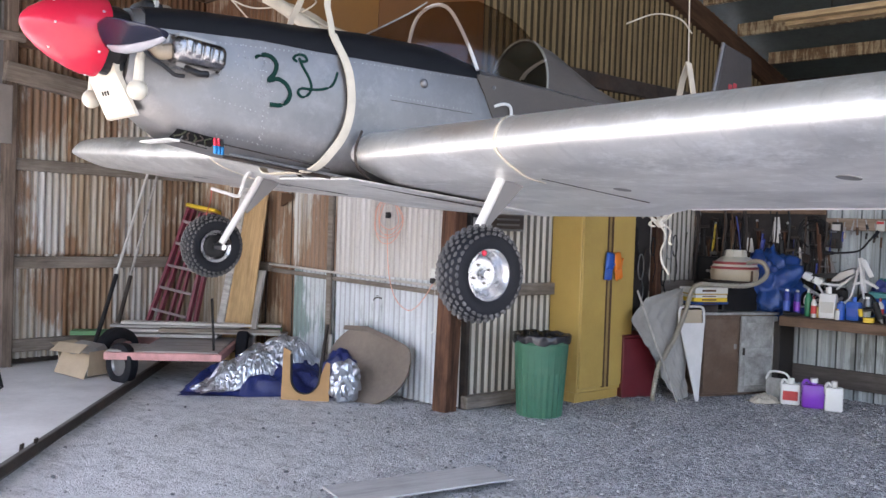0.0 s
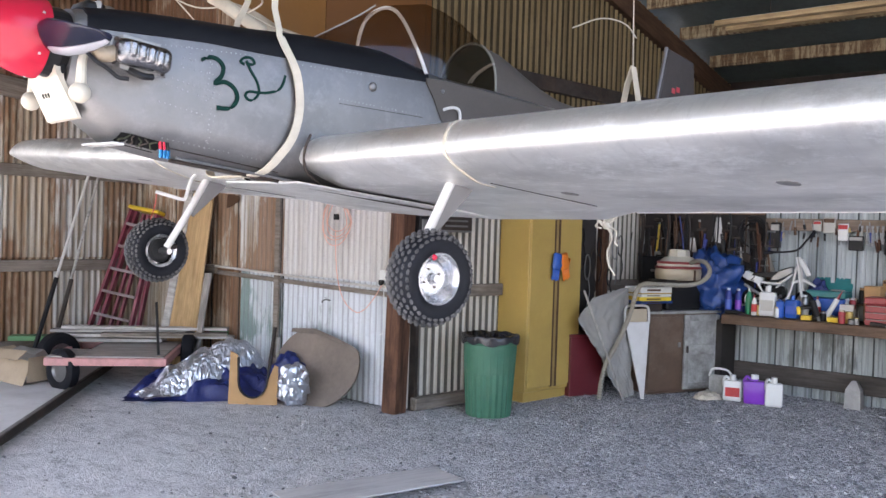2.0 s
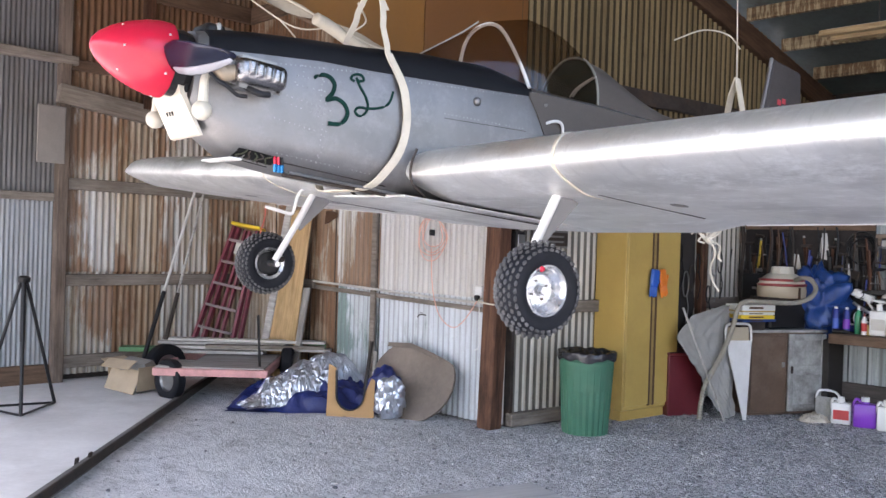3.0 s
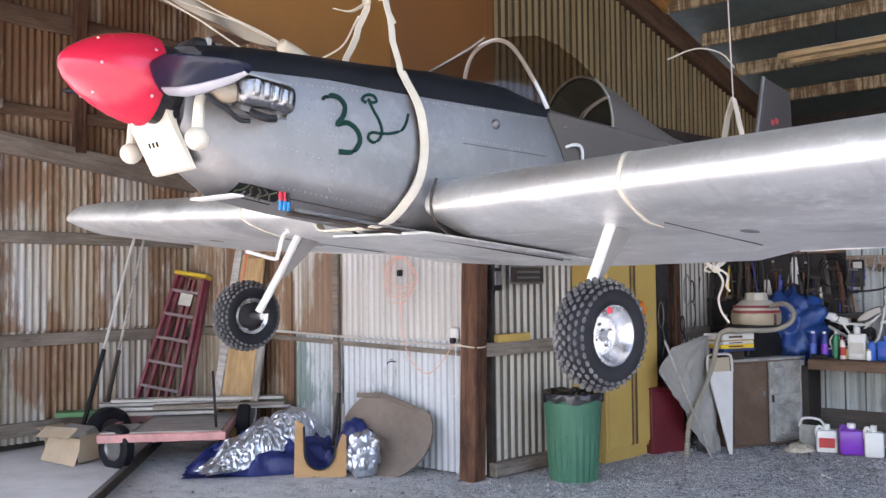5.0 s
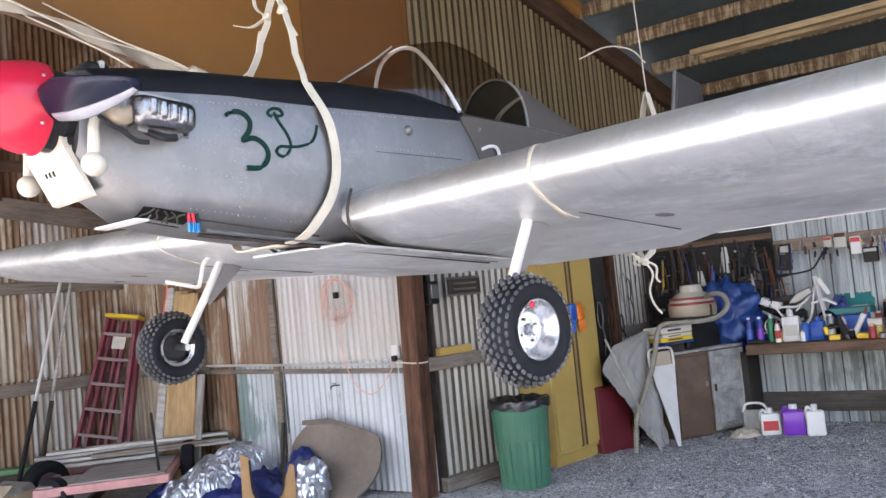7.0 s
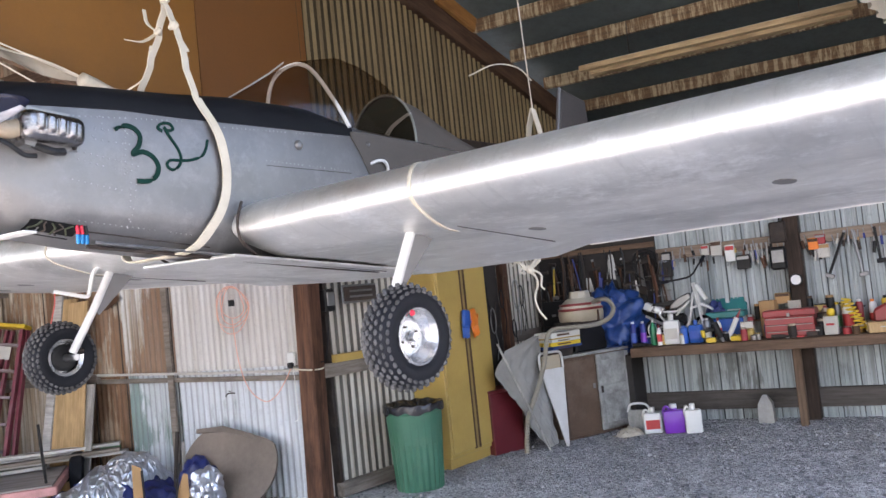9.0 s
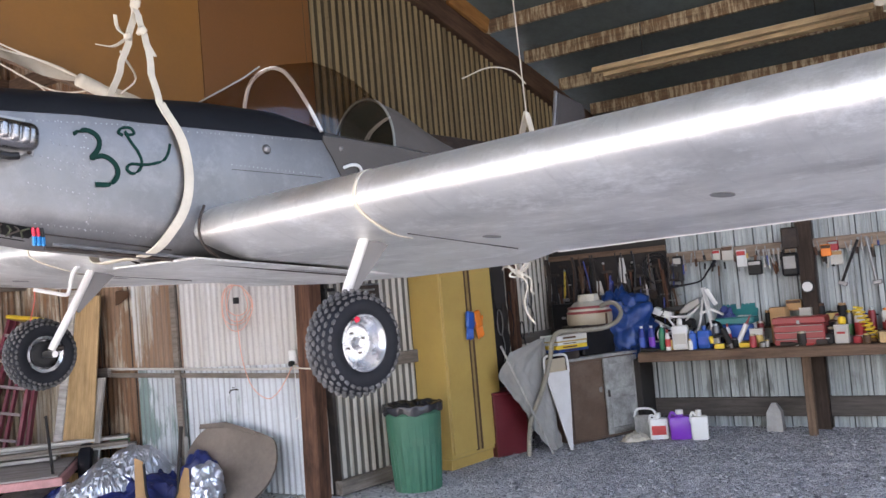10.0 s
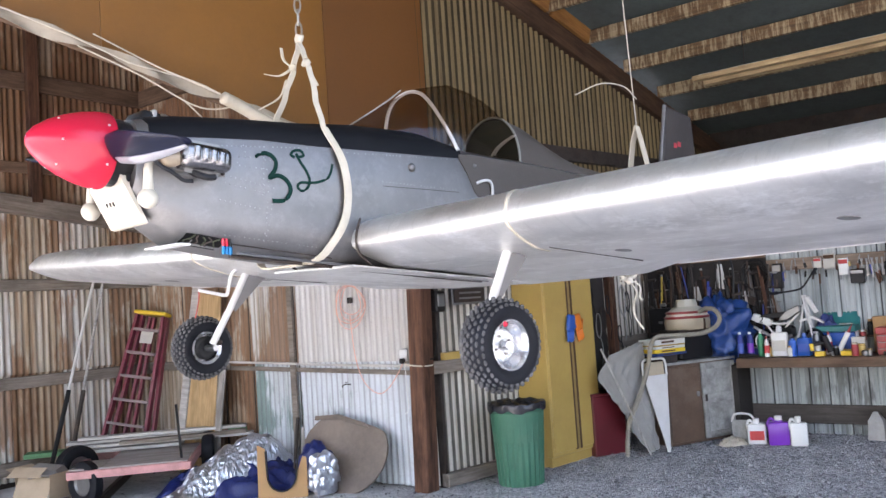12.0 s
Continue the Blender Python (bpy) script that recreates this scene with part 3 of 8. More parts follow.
part("ledger", boxed((2.75, 0.03, 0.045), pose(2.85, -0.03, 1.105, 0, 1.4, 0), 0.004), TIMBER_GREY, wall_back)
part("conduit", tubed([(1.45, -0.07, 1.21), (2.4, -0.075, 1.185), (3.2, -0.05, 1.155), (back_len - 0.13, -0.05, 1.135)], 0.012), CONDUIT, wall_back, "dusty grey plastic conduit")

# ---- wall at the end of the trailer bay ----
ld = (CORNER - LEFT_END).normalized()
wall_left = setting("wall_left", "rust-streaked corrugated metal wall on timber girts", frame_at(LEFT_END, ld), "wall")
left_len = (CORNER - LEFT_END).length
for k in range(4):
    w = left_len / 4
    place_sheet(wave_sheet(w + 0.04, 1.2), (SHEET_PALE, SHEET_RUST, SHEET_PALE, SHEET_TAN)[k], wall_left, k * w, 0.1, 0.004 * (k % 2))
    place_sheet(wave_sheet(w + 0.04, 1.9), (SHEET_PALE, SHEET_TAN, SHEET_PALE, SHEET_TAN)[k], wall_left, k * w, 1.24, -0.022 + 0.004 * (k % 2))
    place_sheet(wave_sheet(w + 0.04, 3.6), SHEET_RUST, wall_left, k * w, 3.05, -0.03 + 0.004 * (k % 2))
for z, h in ((0.25, 0.14), (1.15, 0.13), (2.21, 0.13), (3.52, 0.12), (4.5, 0.2)):
    part("girt", boxed((left_len, 0.05, h), Matrix.Translation((left_len / 2, -0.06, z)), 0.006), TIMBER_GREY if z < 3 else TIMBER_X, wall_left)
beam("sloping_beam", (-0.1, -0.11, 3.18), (left_len, -0.11, 2.91), 0.1, 0.21, TIMBER_GREY, wall_left)
part("upper_post", boxed((0.13, 0.09, 2.6), Matrix.Translation((0.9, -0.12, 4.42)), 0.008), TIMBER, wall_left)
part("backing", boxed((left_len + 0.2, 0.04, 7.2), Matrix.Translation((left_len / 2, 0.09, 3.6)), 0), STEEL_DARK, wall_left)

# ---- grey door leaf beyond it ----
door_1 = setting("door_1", "tall grey sheet-metal sliding door standing open", frame_at(LEFT_END - ld * 3.2, ld), "door")
TAUPE = surface("dusty_taupe_panel", (0.24, 0.215, 0.2), 0.8, var=0.2, scale=4)
for k in range(4):
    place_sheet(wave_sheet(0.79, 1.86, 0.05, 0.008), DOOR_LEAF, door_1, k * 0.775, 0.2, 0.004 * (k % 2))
    place_sheet(wave_sheet(0.79, 2.7, 0.05, 0.008), DOOR_SHADED, door_1, k * 0.775, 2.04, -0.014 + 0.004 * (k % 2))
part("backing", boxed((3.1, 0.03, 4.6), Matrix.Translation((1.55, 0.04, 2.45)), 0.006), STEEL_DARK, door_1)
part("door_post", boxed((0.12, 0.12, 5.0), Matrix.Translation((3.17, -0.08, 2.5)), 0.01), POST_GREY, door_1)
part("door_sill", boxed((3.1, 0.07, 0.21), Matrix.Translation((1.55, -0.05, 0.13)), 0.008), TIMBER_X, door_1)
part("door_rail", boxed((3.1, 0.06, 0.09), Matrix.Translation((1.55, -0.06, 2.05)), 0.008), TIMBER_GREY, door_1)
part("door_track", boxed((3.4, 0.10, 0.10), Matrix.Translation((1.6, -0.1, 3.55)), 0.008), TIMBER_GREY, door_1)
part("patch_panel", boxed((0.30, 0.02, 0.62), Matrix.Translation((3.02, -0.16, 2.72)), 0.009), TAUPE, door_1, "dusty taupe patch panel")

# ---- gable partition ----
wall_gable = setting("wall_gable", "beige corrugated metal partition up to the roof", frame_at(POST + gd * 0.08, gd), "wall")
for k in range(9):
    w = 0.644
    top = roof_height(POST + gd * (k * w)) - 0.02
    low = 0.02
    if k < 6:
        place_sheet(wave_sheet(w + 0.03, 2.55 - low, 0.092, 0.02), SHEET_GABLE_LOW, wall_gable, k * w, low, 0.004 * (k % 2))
    place_sheet(wave_sheet(w + 0.03, top - 2.5, 0.092, 0.022, -ROOF_FALL), SHEET_GABLE_DIM, wall_gable, k * w, 2.5, -0.03 + 0.004 * (k % 2))
for z, h, x0, x1 in ((1.11, 0.12, 0, 4.2), (3.28, 0.16, 1.2, 5.8)):
    part("girt", boxed((x1 - x0, 0.06, h), Matrix.Translation(((x0 + x1) / 2, -0.07, z)), 0.006), TIMBER_GREY if z < 2 else STEEL_DARK, wall_gable)
part("backing", boxed((6.0, 0.04, 4.0), Matrix.Translation((3.0, 0.09, 2.0)), 0), STEEL_DARK, wall_gable)
part("sill", boxed((1.15, 0.09, 0.12), pose(0.66, -0.08, 0.07, 0, 0, 0), 0.008), TIMBER_GREY, wall_gable)

# ---- wall behind the bench ----
STUD_DARK = wood("nearly_black_stud", (0.06, 0.04, 0.03), (0.02, 0.014, 0.011), axis=2)
GIRT_DUSTY = wood("dusty_tan_girt", (0.3, 0.23, 0.175), (0.17, 0.125, 0.095), axis=0)
TIMBER_DIM = wood("dusty_dark_timber", (0.11, 0.095, 0.085), (0.05, 0.043, 0.038), axis=0)
wall_bench = setting("wall_bench", "pale grey ribbed metal wall behind the workbench", frame_at(BENCH_CORNER, bd), "wall")
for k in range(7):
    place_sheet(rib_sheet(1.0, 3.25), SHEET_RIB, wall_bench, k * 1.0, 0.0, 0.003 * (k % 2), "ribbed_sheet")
part("girt", boxed((7.0, 0.05, 0.2), Matrix.Translation((3.5, -0.05, 0.22)), 0.006), TIMBER_DIM, wall_bench)
part("girt", boxed((7.0, 0.05, 0.13), Matrix.Translation((3.5, -0.06, 1.87)), 0.006), GIRT_DUSTY, wall_bench)
part("stud", boxed((0.15, 0.12, 3.2), Matrix.Translation((3.0, -0.1, 1.6)), 0.008), STUD_DARK, wall_bench)
part("backing", boxed((7.2, 0.04, 3.25), Matrix.Translation((3.5, 0.08, 1.625)), 0), STEEL_DARK, wall_bench)

# ---- orange upper partition over the gap ----
upper = setting("wall_upper", "orange-brown painted board partition hung below the roof", frame_at(POST + gd * 0.24 + bd * 0.07, -gd), "wall")
panels = [(0.0, 1.18), (1.186, 1.95), (3.14, 1.9)]
for x0, w in panels:
    bot = lambda x: 2.84 + 0.235 * x
    topz = lambda x: ROOF_Z - 0.06 + ROOF_FALL * (x - 0.24)
    part("board", prism([(x0, bot(x0)), (x0 + w, bot(x0 + w)), (x0 + w, topz(x0 + w)), (x0, topz(x0))], 0.02, None, 0.002), PLY_BROWN if x0 == 0 else PLY_ORANGE, upper)
bm = bmesh.new()
box(bm, (5.2, 0.05, 0.07), Matrix.Translation((2.45, 0.045, 3.41)) @ pose(0, 0, 0, 0, -math.degrees(math.atan(0.235)), 0), 0.006)
part("edge_beam", bm, TIMBER_X, upper)

# ---- roof ----
roof = setting("roof", "dark green metal roof on rough-sawn purlins", None, "roof")
away = Vector((bd.x, bd.y, 0))


def roof_point(a, c):
    p = POST + gd * a + away * c
    return Vector((p.x, p.y, ROOF_Z - ROOF_FALL * a))


v = [roof_point(a, c) + Vector((0, 0, dz)) for dz in (0.10, 0.14) for a, c in ((-7.2, -9.0), (6.1, -9.0), (6.1, 8.0), (-7.2, 8.0))]
ceiling = link("ceiling", v, [(0, 1, 2, 3), (7, 6, 5, 4), (0, 4, 5, 1), (1, 5, 6, 2), (2, 6, 7, 3), (3, 7, 4, 0)], SHEET_ROOF)
tagged(ceiling, "dark green corrugated roof sheets seen from below", "ceiling", kind="structure")
for a in (-6.8, -5.3, -3.8, -2.3, -0.8, 0.7, 1.45, 2.2, 2.95, 3.7, 4.45, 5.2):
    beam("purlin", roof_point(a, 0.1), roof_point(a, 7.6), 0.06, 0.15, PURLIN, roof)
    beam("purlin", roof_point(a, -8.6), roof_point(a, -0.1), 0.06, 0.15, TIMBER_X, roof)
RAFTER = wood("dark_red_brown_rafter", (0.1, 0.058, 0.036), (0.045, 0.025, 0.016), axis=0)
BLOCKING = wood("orange_stained_blocking", (0.3, 0.145, 0.045), (0.16, 0.07, 0.02), axis=0)
for c in (0.06, 4.75):
    beam("rafter", roof_point(-7.0, c) - Vector((0, 0, 0.2)), roof_point(6.0, c) - Vector((0, 0, 0.2)), 0.10, 0.26, RAFTER, roof)
for a in (1.82, 2.56):
    beam("blocking", roof_point(a - 0.34, 0.15) - Vector((0, 0, 0.02)), roof_point(a + 0.34, 0.15) - Vector((0, 0, 0.02)), 0.05, 0.18, BLOCKING, roof, "orange-brown blocking between the purlins")

# unseen wall added under the eave to keep daylight out behind the bench
outer = setting("wall_outer", "dark unseen wall added to close the space behind the bench", frame_at(POST + gd * 6.0 - bd * 0.5, bd), "wall")
part("side_sheet", boxed((9.0, 0.06, 4.4), Matrix.Translation((4.5, 0.03, 2.2)), 0), STEEL_DARK, outer)

# ---- unseen header added over the open front to cut sky light ----
header = setting("added_header", "unseen corrugated metal header added to cut the sky light", frame_at(POST - gd * 6.9 - bd * 7.0, bd), "wall")
part("side_sheet", boxed((15.0, 0.06, 4.5), Matrix.Translation((7.5, 0.03, 5.65)), 0), DOOR_GREY, header)
part("lintel", boxed((15.0, 0.14, 0.25), Matrix.Translation((7.5, -0.06, 3.5)), 0.01), TIMBER_X, header)

# ---- unseen pale yard added outside the open front to bounce daylight in ----
yard = setting("yard", "unseen gravel yard added outside to bounce light into the hangar", frame_at(POST - gd * 7.4 - bd * 14.0, bd), "yard")
part("apron", boxed((34.0, 18.0, 0.1), Matrix.Translation((14.0, -9.0, 0.0)), 0.01), GRAVEL, yard)

# ---- unseen side wall, shortened to let in the light wanted, open to the yard ----
unseen_wall_right = setting("unseen_wall_right", "plain grey unseen side wall added to hold back light", frame_at(POST + gd * 1.2 + bd * 7.4, gd), "wall")
part("side_sheet", boxed((5.3, 0.06, 6.4), Matrix.Translation((2.65, -0.03, 3.2)), 0), DOOR_GREY, unseen_wall_right)

# ---- the aeroplane: x aft, y to its far wing, z up ----
HEAD = radians(44)
ax = Vector((math.cos(HEAD), math.sin(HEAD), 0))
plane_m = Matrix.Identity(4)
plane_m.col[0][:3], plane_m.col[1][:3] = ax, (-ax.y, ax.x, 0)
plane_m.col[3][:3] = (-1.557, 3.386, 2.37)
plane_m = plane_m @ pose(0, 0, 0, 1.2, 5.0, 0)
plane = thing("light_aircraft", plane_m, "small bare-aluminium homebuilt aeroplane hung in slings", "aircraft")


def table(rows, x):
    """Linear reading of rows (x, values...)."""
    for a, b in zip(rows, rows[1:]):
        if x <= b[0]:
            t = max(0.0, (x - a[0]) / (b[0] - a[0]))
            return [p + (q - p) * t for p, q in zip(a[1:], b[1:])]
    return list(rows[-1][1:])


# half width, belly, deck edge, deck top
BODY = [(0.06, 0.13, -0.17, 0.05, 0.14), (0.16, 0.165, -0.27, 0.065, 0.165), (0.30, 0.20, -0.345, 0.08, 0.19), (0.55, 0.225, -0.365, 0.11, 0.225),
        (0.80, 0.245, -0.37, 0.125, 0.258), (1.10, 0.265, -0.375, 0.152, 0.308), (1.50, 0.28, -0.38, 0.19, 0.345), (1.80, 0.285, -0.385, 0.222, 0.30),
        (2.30, 0.28, -0.37, 0.25, 0.32), (2.80, 0.25, -0.30, 0.27, 0.34), (3.60, 0.16, -0.10, 0.33, 0.40), (4.60, 0.05, 0.18, 0.42, 0.45)]


def body_ring(x, grow=0.0):
    w, bot, edge, top = table(BODY, x)
    w += grow
    bot -= grow
    pts = []
    r = min(0.13, w * 0.55)
    side = []
    # belly corner, then the slightly bulged side up to the deck edge
    for k in range(7):
        a = math.pi / 2 * k / 6
        side.append((w * 0.965 - r + r * math.sin(a), bot + r - r * math.cos(a)))
    mid = (bot + r + edge) / 2
    side.append((w, mid))
    side.append((w * 0.985, edge))
    for y, z in side:
        pts.append((x, -y, z))
    for k in range(1, 6):
        a = math.pi * k / 6
        pts.append((x, -w * 0.985 * math.cos(a), edge + (top - edge) * math.sin(a) ** 0.8))
    for y, z in reversed(side):
        pts.append((x, y, z))
    return pts


stations = [0.06, 0.11, 0.16, 0.22, 0.30, 0.42, 0.55, 0.68, 0.80, 0.95, 1.10, 1.30, 1.50, 1.65, 1.80, 2.05, 2.30, 2.55, 2.80, 3.2, 3.6, 4.1, 4.6]
fuselage = smooth_by_angle(part("fuselage", loft([body_ring(x) for x in stations]), ALU_BODY, plane, "dull riveted aluminium skin"), 40)
# matt black top deck from the cowl to the cockpit
deck_rings = []
for x in [0.10, 0.2, 0.30, 0.42, 0.55, 0.68, 0.80, 0.95, 1.10, 1.30, 1.50, 1.62, 1.72]:
    w, bot, edge, top = table(BODY, x)
    pts = []
    for k in range(0, 13):
        a = math.pi * k / 12
        pts.append((x, -(w * 0.985 + 0.003) * math.cos(a), edge + 0.002 + (top - edge + 0.004) * math.sin(a) ** 0.8))
    pts += [(x, w * 0.9, edge - 0.012), (x, -w * 0.9, edge - 0.012)]
    deck_rings.append(pts)
BLACK_DECK.node_tree.nodes["Principled BSDF"].inputs["Specular IOR Level"].default_value = 0.14
deck = smooth_by_angle(part("top_deck", loft(deck_rings), BLACK_DECK, plane, "matt black top deck"), 40)

# rear canopy skirt in grey paint
skirt_rings = []
for x, zc in ((1.70, 0.21), (1.76, 0.14), (1.82, 0.05), (1.92, -0.02), (2.2, -0.02), (2.5, 0.0), (2.8, 0.05), (3.2, 0.1)):
    w, bot, edge, top = table(BODY, x)
    pts = []
    for k in range(9):
        z = zc + (edge + 0.02 - zc) * k / 8
        pts.append((x, -(w + 0.004), z))
    pts += [(x, -(w - 0.02), edge + 0.02), (x, -(w - 0.02), zc)]
    skirt_rings.append(pts)
for s in (1, -1):
    rings = [[(x, y * s, z) for x, y, z in ring] for ring in skirt_rings]
    part("skirt_panel", loft(rings), GREY_PANEL, plane, "grey painted cockpit side panel")

# canopy and turtledeck
GREY_METAL_PALE = surface("grey_canopy_frame", (0.34, 0.335, 0.32), 0.5, var=0.1)
TOPLINE = [(1.20, 0.335, 0.02), (1.371, 0.445, 0.13), (1.487, 0.526, 0.19), (1.646, 0.62, 0.235), (1.85, 0.685, 0.25), (2.0, 0.68, 0.25), (2.12, 0.645, 0.245), (2.26, 0.575, 0.228), (2.41, 0.56, 0.225), (2.5, 0.53, 0.222), (2.63, 0.485, 0.22), (2.76, 0.445, 0.215), (2.95, 0.41, 0.2), (3.6, 0.40, 0.15), (4.2, 0.43, 0.09)]


def arch_ring(x, n=16, grow=0.0):
    top, w = table(TOPLINE, x)
    edge = table(BODY, x)[2]
    w = min(w, table(BODY, x)[0]) + grow
    return [(x, -w * math.cos(math.pi * k / n), edge + (top + grow - edge) * math.sin(math.pi * k / n) ** 0.85) for k in range(n + 1)]


glass = part("canopy", loft([arch_ring(x) for x in (1.20, 1.26, 1.32, 1.4, 1.5, 1.58, 1.66, 1.75, 1.85, 1.96, 2.08, 2.14, 2.2, 2.26)], closed=False), CANOPY, plane, "smoke-brown perspex bubble canopy", smooth=True)
glass.visible_shadow = False
part("turtledeck", loft([arch_ring(x, grow=0.003) for x in (2.26, 2.33, 2.41, 2.5, 2.56, 2.63, 2.7, 2.76, 2.85, 2.95, 3.2, 3.6, 4.2)], closed=False), GREY_PANEL, plane, "grey painted turtledeck", smooth=True)
# the bow sits askew: its far foot is further forward
bow = [(1.62 - 0.25 * y, y, z) for y, z in ((-0.285, 0.252), (-0.243, 0.332), (-0.198, 0.408), (-0.155, 0.475), (-0.113, 0.532), (-0.065, 0.579), (0.0, 0.599), (0.07, 0.58), (0.115, 0.54), (0.138, 0.482), (0.15, 0.40), (0.16, 0.30))]
part("canopy_bow", tubed(spline(bow, 4), 0.0095, 8), WHITE_PAINT, plane, "white canopy bow")
part("windscreen_edge", tubed([(1.21, 0.0, 0.337), (1.36, 0.01, 0.44), (1.48, 0.02, 0.525), (1.57, 0.02, 0.60)], 0.004, 6), GREY_METAL_PALE, plane, "pale edge of the windscreen")
HOOP_GREEN = surface("dull_green_grey_hoop", (0.2, 0.21, 0.19), 0.55, var=0.15)
part("hoop", tubed(arch_ring(2.256, 24, 0.004), 0.007, 6), HOOP_GREEN, plane, "pale rim of the rear bulkhead")
bm = bmesh.new()
bm.faces.new([bm.verts.new(p) for p in arch_ring(2.268, 24, -0.004)])
BULKHEAD = surface("dark_olive_bulkhead", (0.028, 0.032, 0.027), 0.6, var=0.3, scale=6)
part("rear_bulkhead", bm, BULKHEAD, plane, "dark olive cockpit bulkhead")
for dy in (0.0, 0.022):
    part("headrest_tube", tubed(spline([(2.25, -0.045 + dy, 0.352), (2.25, -0.08 + dy, 0.39), (2.25, -0.14 + dy, 0.422), (2.25, -0.205 + dy, 0.446)], 4), 0.006, 6), GREY_METAL_PALE, plane)
# seat back and cockpit floor seen through the canopy
part("cockpit_tub", boxed((0.75, 0.44, 0.02), Matrix.Translation((1.98, 0, 0.24)), 0.004), BLACK_PLASTIC, plane)
part("step_handle", tubed(spline([(1.83, -0.285, 0.10), (1.87, -0.30, 0.118), (1.915, -0.30, 0.122), (1.938, -0.30, 0.10), (1.95, -0.295, 0.04)]), 0.008), WHITE_PAINT, plane, "white bent handle")
for x, z, r in ((1.378, 0.115, 0.022), (1.812, 0.19, 0.012)):
    bm = bmesh.new()
    w = table(BODY, x)[0]
    lathe(bm, [(0, 0.012), (r * 0.6, 0.01), (r, 0.0), (r, -0.01)], 14, Matrix.Translation((x, -w - 0.002, z)) @ pose(0, 0, 0, 90, 0, 0))
    part("button", bm, ALU_BODY, plane, smooth=True)

# wings
def wing_section(x0, chord, zlead, zflat, thick, te_z, n=26):
    pts = []
    for k in range(n + 1):
        t = (k / n) ** 1.7
        zt = thick * (2.75 * math.sqrt(t) - 1.15 * t - 4.6 * t ** 2 + 5.2 * t ** 3 - 2.2 * t ** 4) * 1.0
        pts.append((x0 + chord * t, zlead + zt * 0.62 * (1 - t) ** 0.12 + (te_z - zlead) * t ** 1.2))
    low = []
    for k in range(1, n):
        t = 1 - k / n
        t = t ** 1.6
        drop = (zlead - zflat) * min(1.0, math.sqrt(max(0.0, t) / 0.2) if t < 0.2 else 1.0)
        z = zlead - drop
        if t > 0.5:
            z += (te_z - zflat) * ((t - 0.5) / 0.5) ** 1.5
        low.append((x0 + chord * t, z))
    return pts + low


SPAN = 3.75
DIH = 0.032


def wing(side, name):
    rings = []
    for y in (0.25, 0.6, 1.0, 1.17, 1.5, 2.0, 2.6, 3.2, 3.55, 3.68, SPAN):
        tip = max(0.0, (y - 3.4) / (SPAN - 3.4))
        shrink = math.sqrt(max(0.02, 1 - tip ** 2.2))
        dz = DIH * (y - 1.0)
        x0 = 1.03 + 0.1 * (1 - shrink)
        te = -0.375 if y < 1.16 else -0.34
        sec = wing_section(x0, 1.27 * (0.55 + 0.45 * shrink), -0.255, -0.255 - 0.095 * shrink, 0.30 * shrink, -0.255 + (te + 0.255) * shrink)
        rings.append([(x, -side * y, z + dz) for x, z in sec])
    ob = part(name, loft(rings), ALU_WING, plane, "brushed aluminium wing")
    return smooth_by_angle(ob, 50)


near_wing = wing(1, "wing")
far_wing = wing(-1, "wing")
for s, w in ((1, near_wing), (-1, far_wing)):
    # pale strip along the aileron's trailing edge
    part("trailing_strip", tubed([(2.31, -s * 1.17, -0.335 + DIH * 0.17), (2.31, -s * 3.4, -0.335 + DIH * 2.4)], 0.009, 6), WHITE_PAINT, w)
    sec = wing_section(1.03, 1.27, -0.255, -0.35, 0.30, -0.375)
    low = [(x, z - 0.002) for x, z in sec[27:] if x < 1.42]
    high = [(x - 0.002, z + 0.002) for x, z in sec[:27] if x < 1.45]
    tape = [(x, -s * (1.158 - 0.19 * (x - 1.03)), z + DIH * 0.13) for x, z in low] + [(x, -s * (1.158 - 0.45 * (x - 1.03)), z + DIH * 0.13) for x, z in high]
    part("tape_band", tubed(tape, 0.01, flat=(0.015, 0.003, (0, 1, 0))), WEBBING, w, "strip of white tape")
    # root fillet seam
    part("root_seam", tubed(spline([(1.06, -s * 0.275, -0.17), (1.03, -s * 0.285, -0.25), (1.05, -s * 0.285, -0.33), (1.15, -s * 0.27, -0.385)], 4), 0.006), STEEL_DARK, w)

# belly seam with its dark gap
part("belly_seam", tubed([(0.50, -0.10, -0.374), (1.0, -0.15, -0.386), (1.6, -0.17, -0.394), (2.0, -0.17, -0.394)], 0.008), STEEL_DARK, plane)
part("belly_pan", boxed((1.3, 0.60, 0.012), Matrix.Translation((1.65, 0, -0.39)), 0.004), ALU_WING, plane)

# spinner and propeller
bm = bmesh.new()
lathe(bm, [(0.0, -0.308), (0.022, -0.304), (0.05, -0.284), (0.085, -0.24), (0.115, -0.185), (0.137, -0.125), (0.149, -0.075), (0.152, -0.03), (0.15, -0.022), (0.0, -0.02)], 40, pose(0, 0, 0, 0, 90, 0))
spinner = smooth_by_angle(part("spinner", bm, RED_GLOSS, plane, "glossy red spinner"), 40)
for k in range(6):
    for x, r in ((-0.055, 0.1505), (-0.21, 0.1)):
        a = math.pi * 2 * (k + 0.5 * (x < -0.1)) / 6
        bm = bmesh.new()
        lathe(bm, [(0, 0.004), (0.005, 0.002), (0.006, -0.004)], 8, pose(0, 0, 0, math.degrees(a), 0, 0) @ Matrix.Translation((x, 0, r)))
        part("screw", bm, ALU_BRIGHT, spinner)


# pale tone that paints the daylight reflection along the blade's lower edge
BLADE_GLINT = surface("pale_blade_reflection", (0.3, 0.3, 0.33), 0.4, var=0.2)


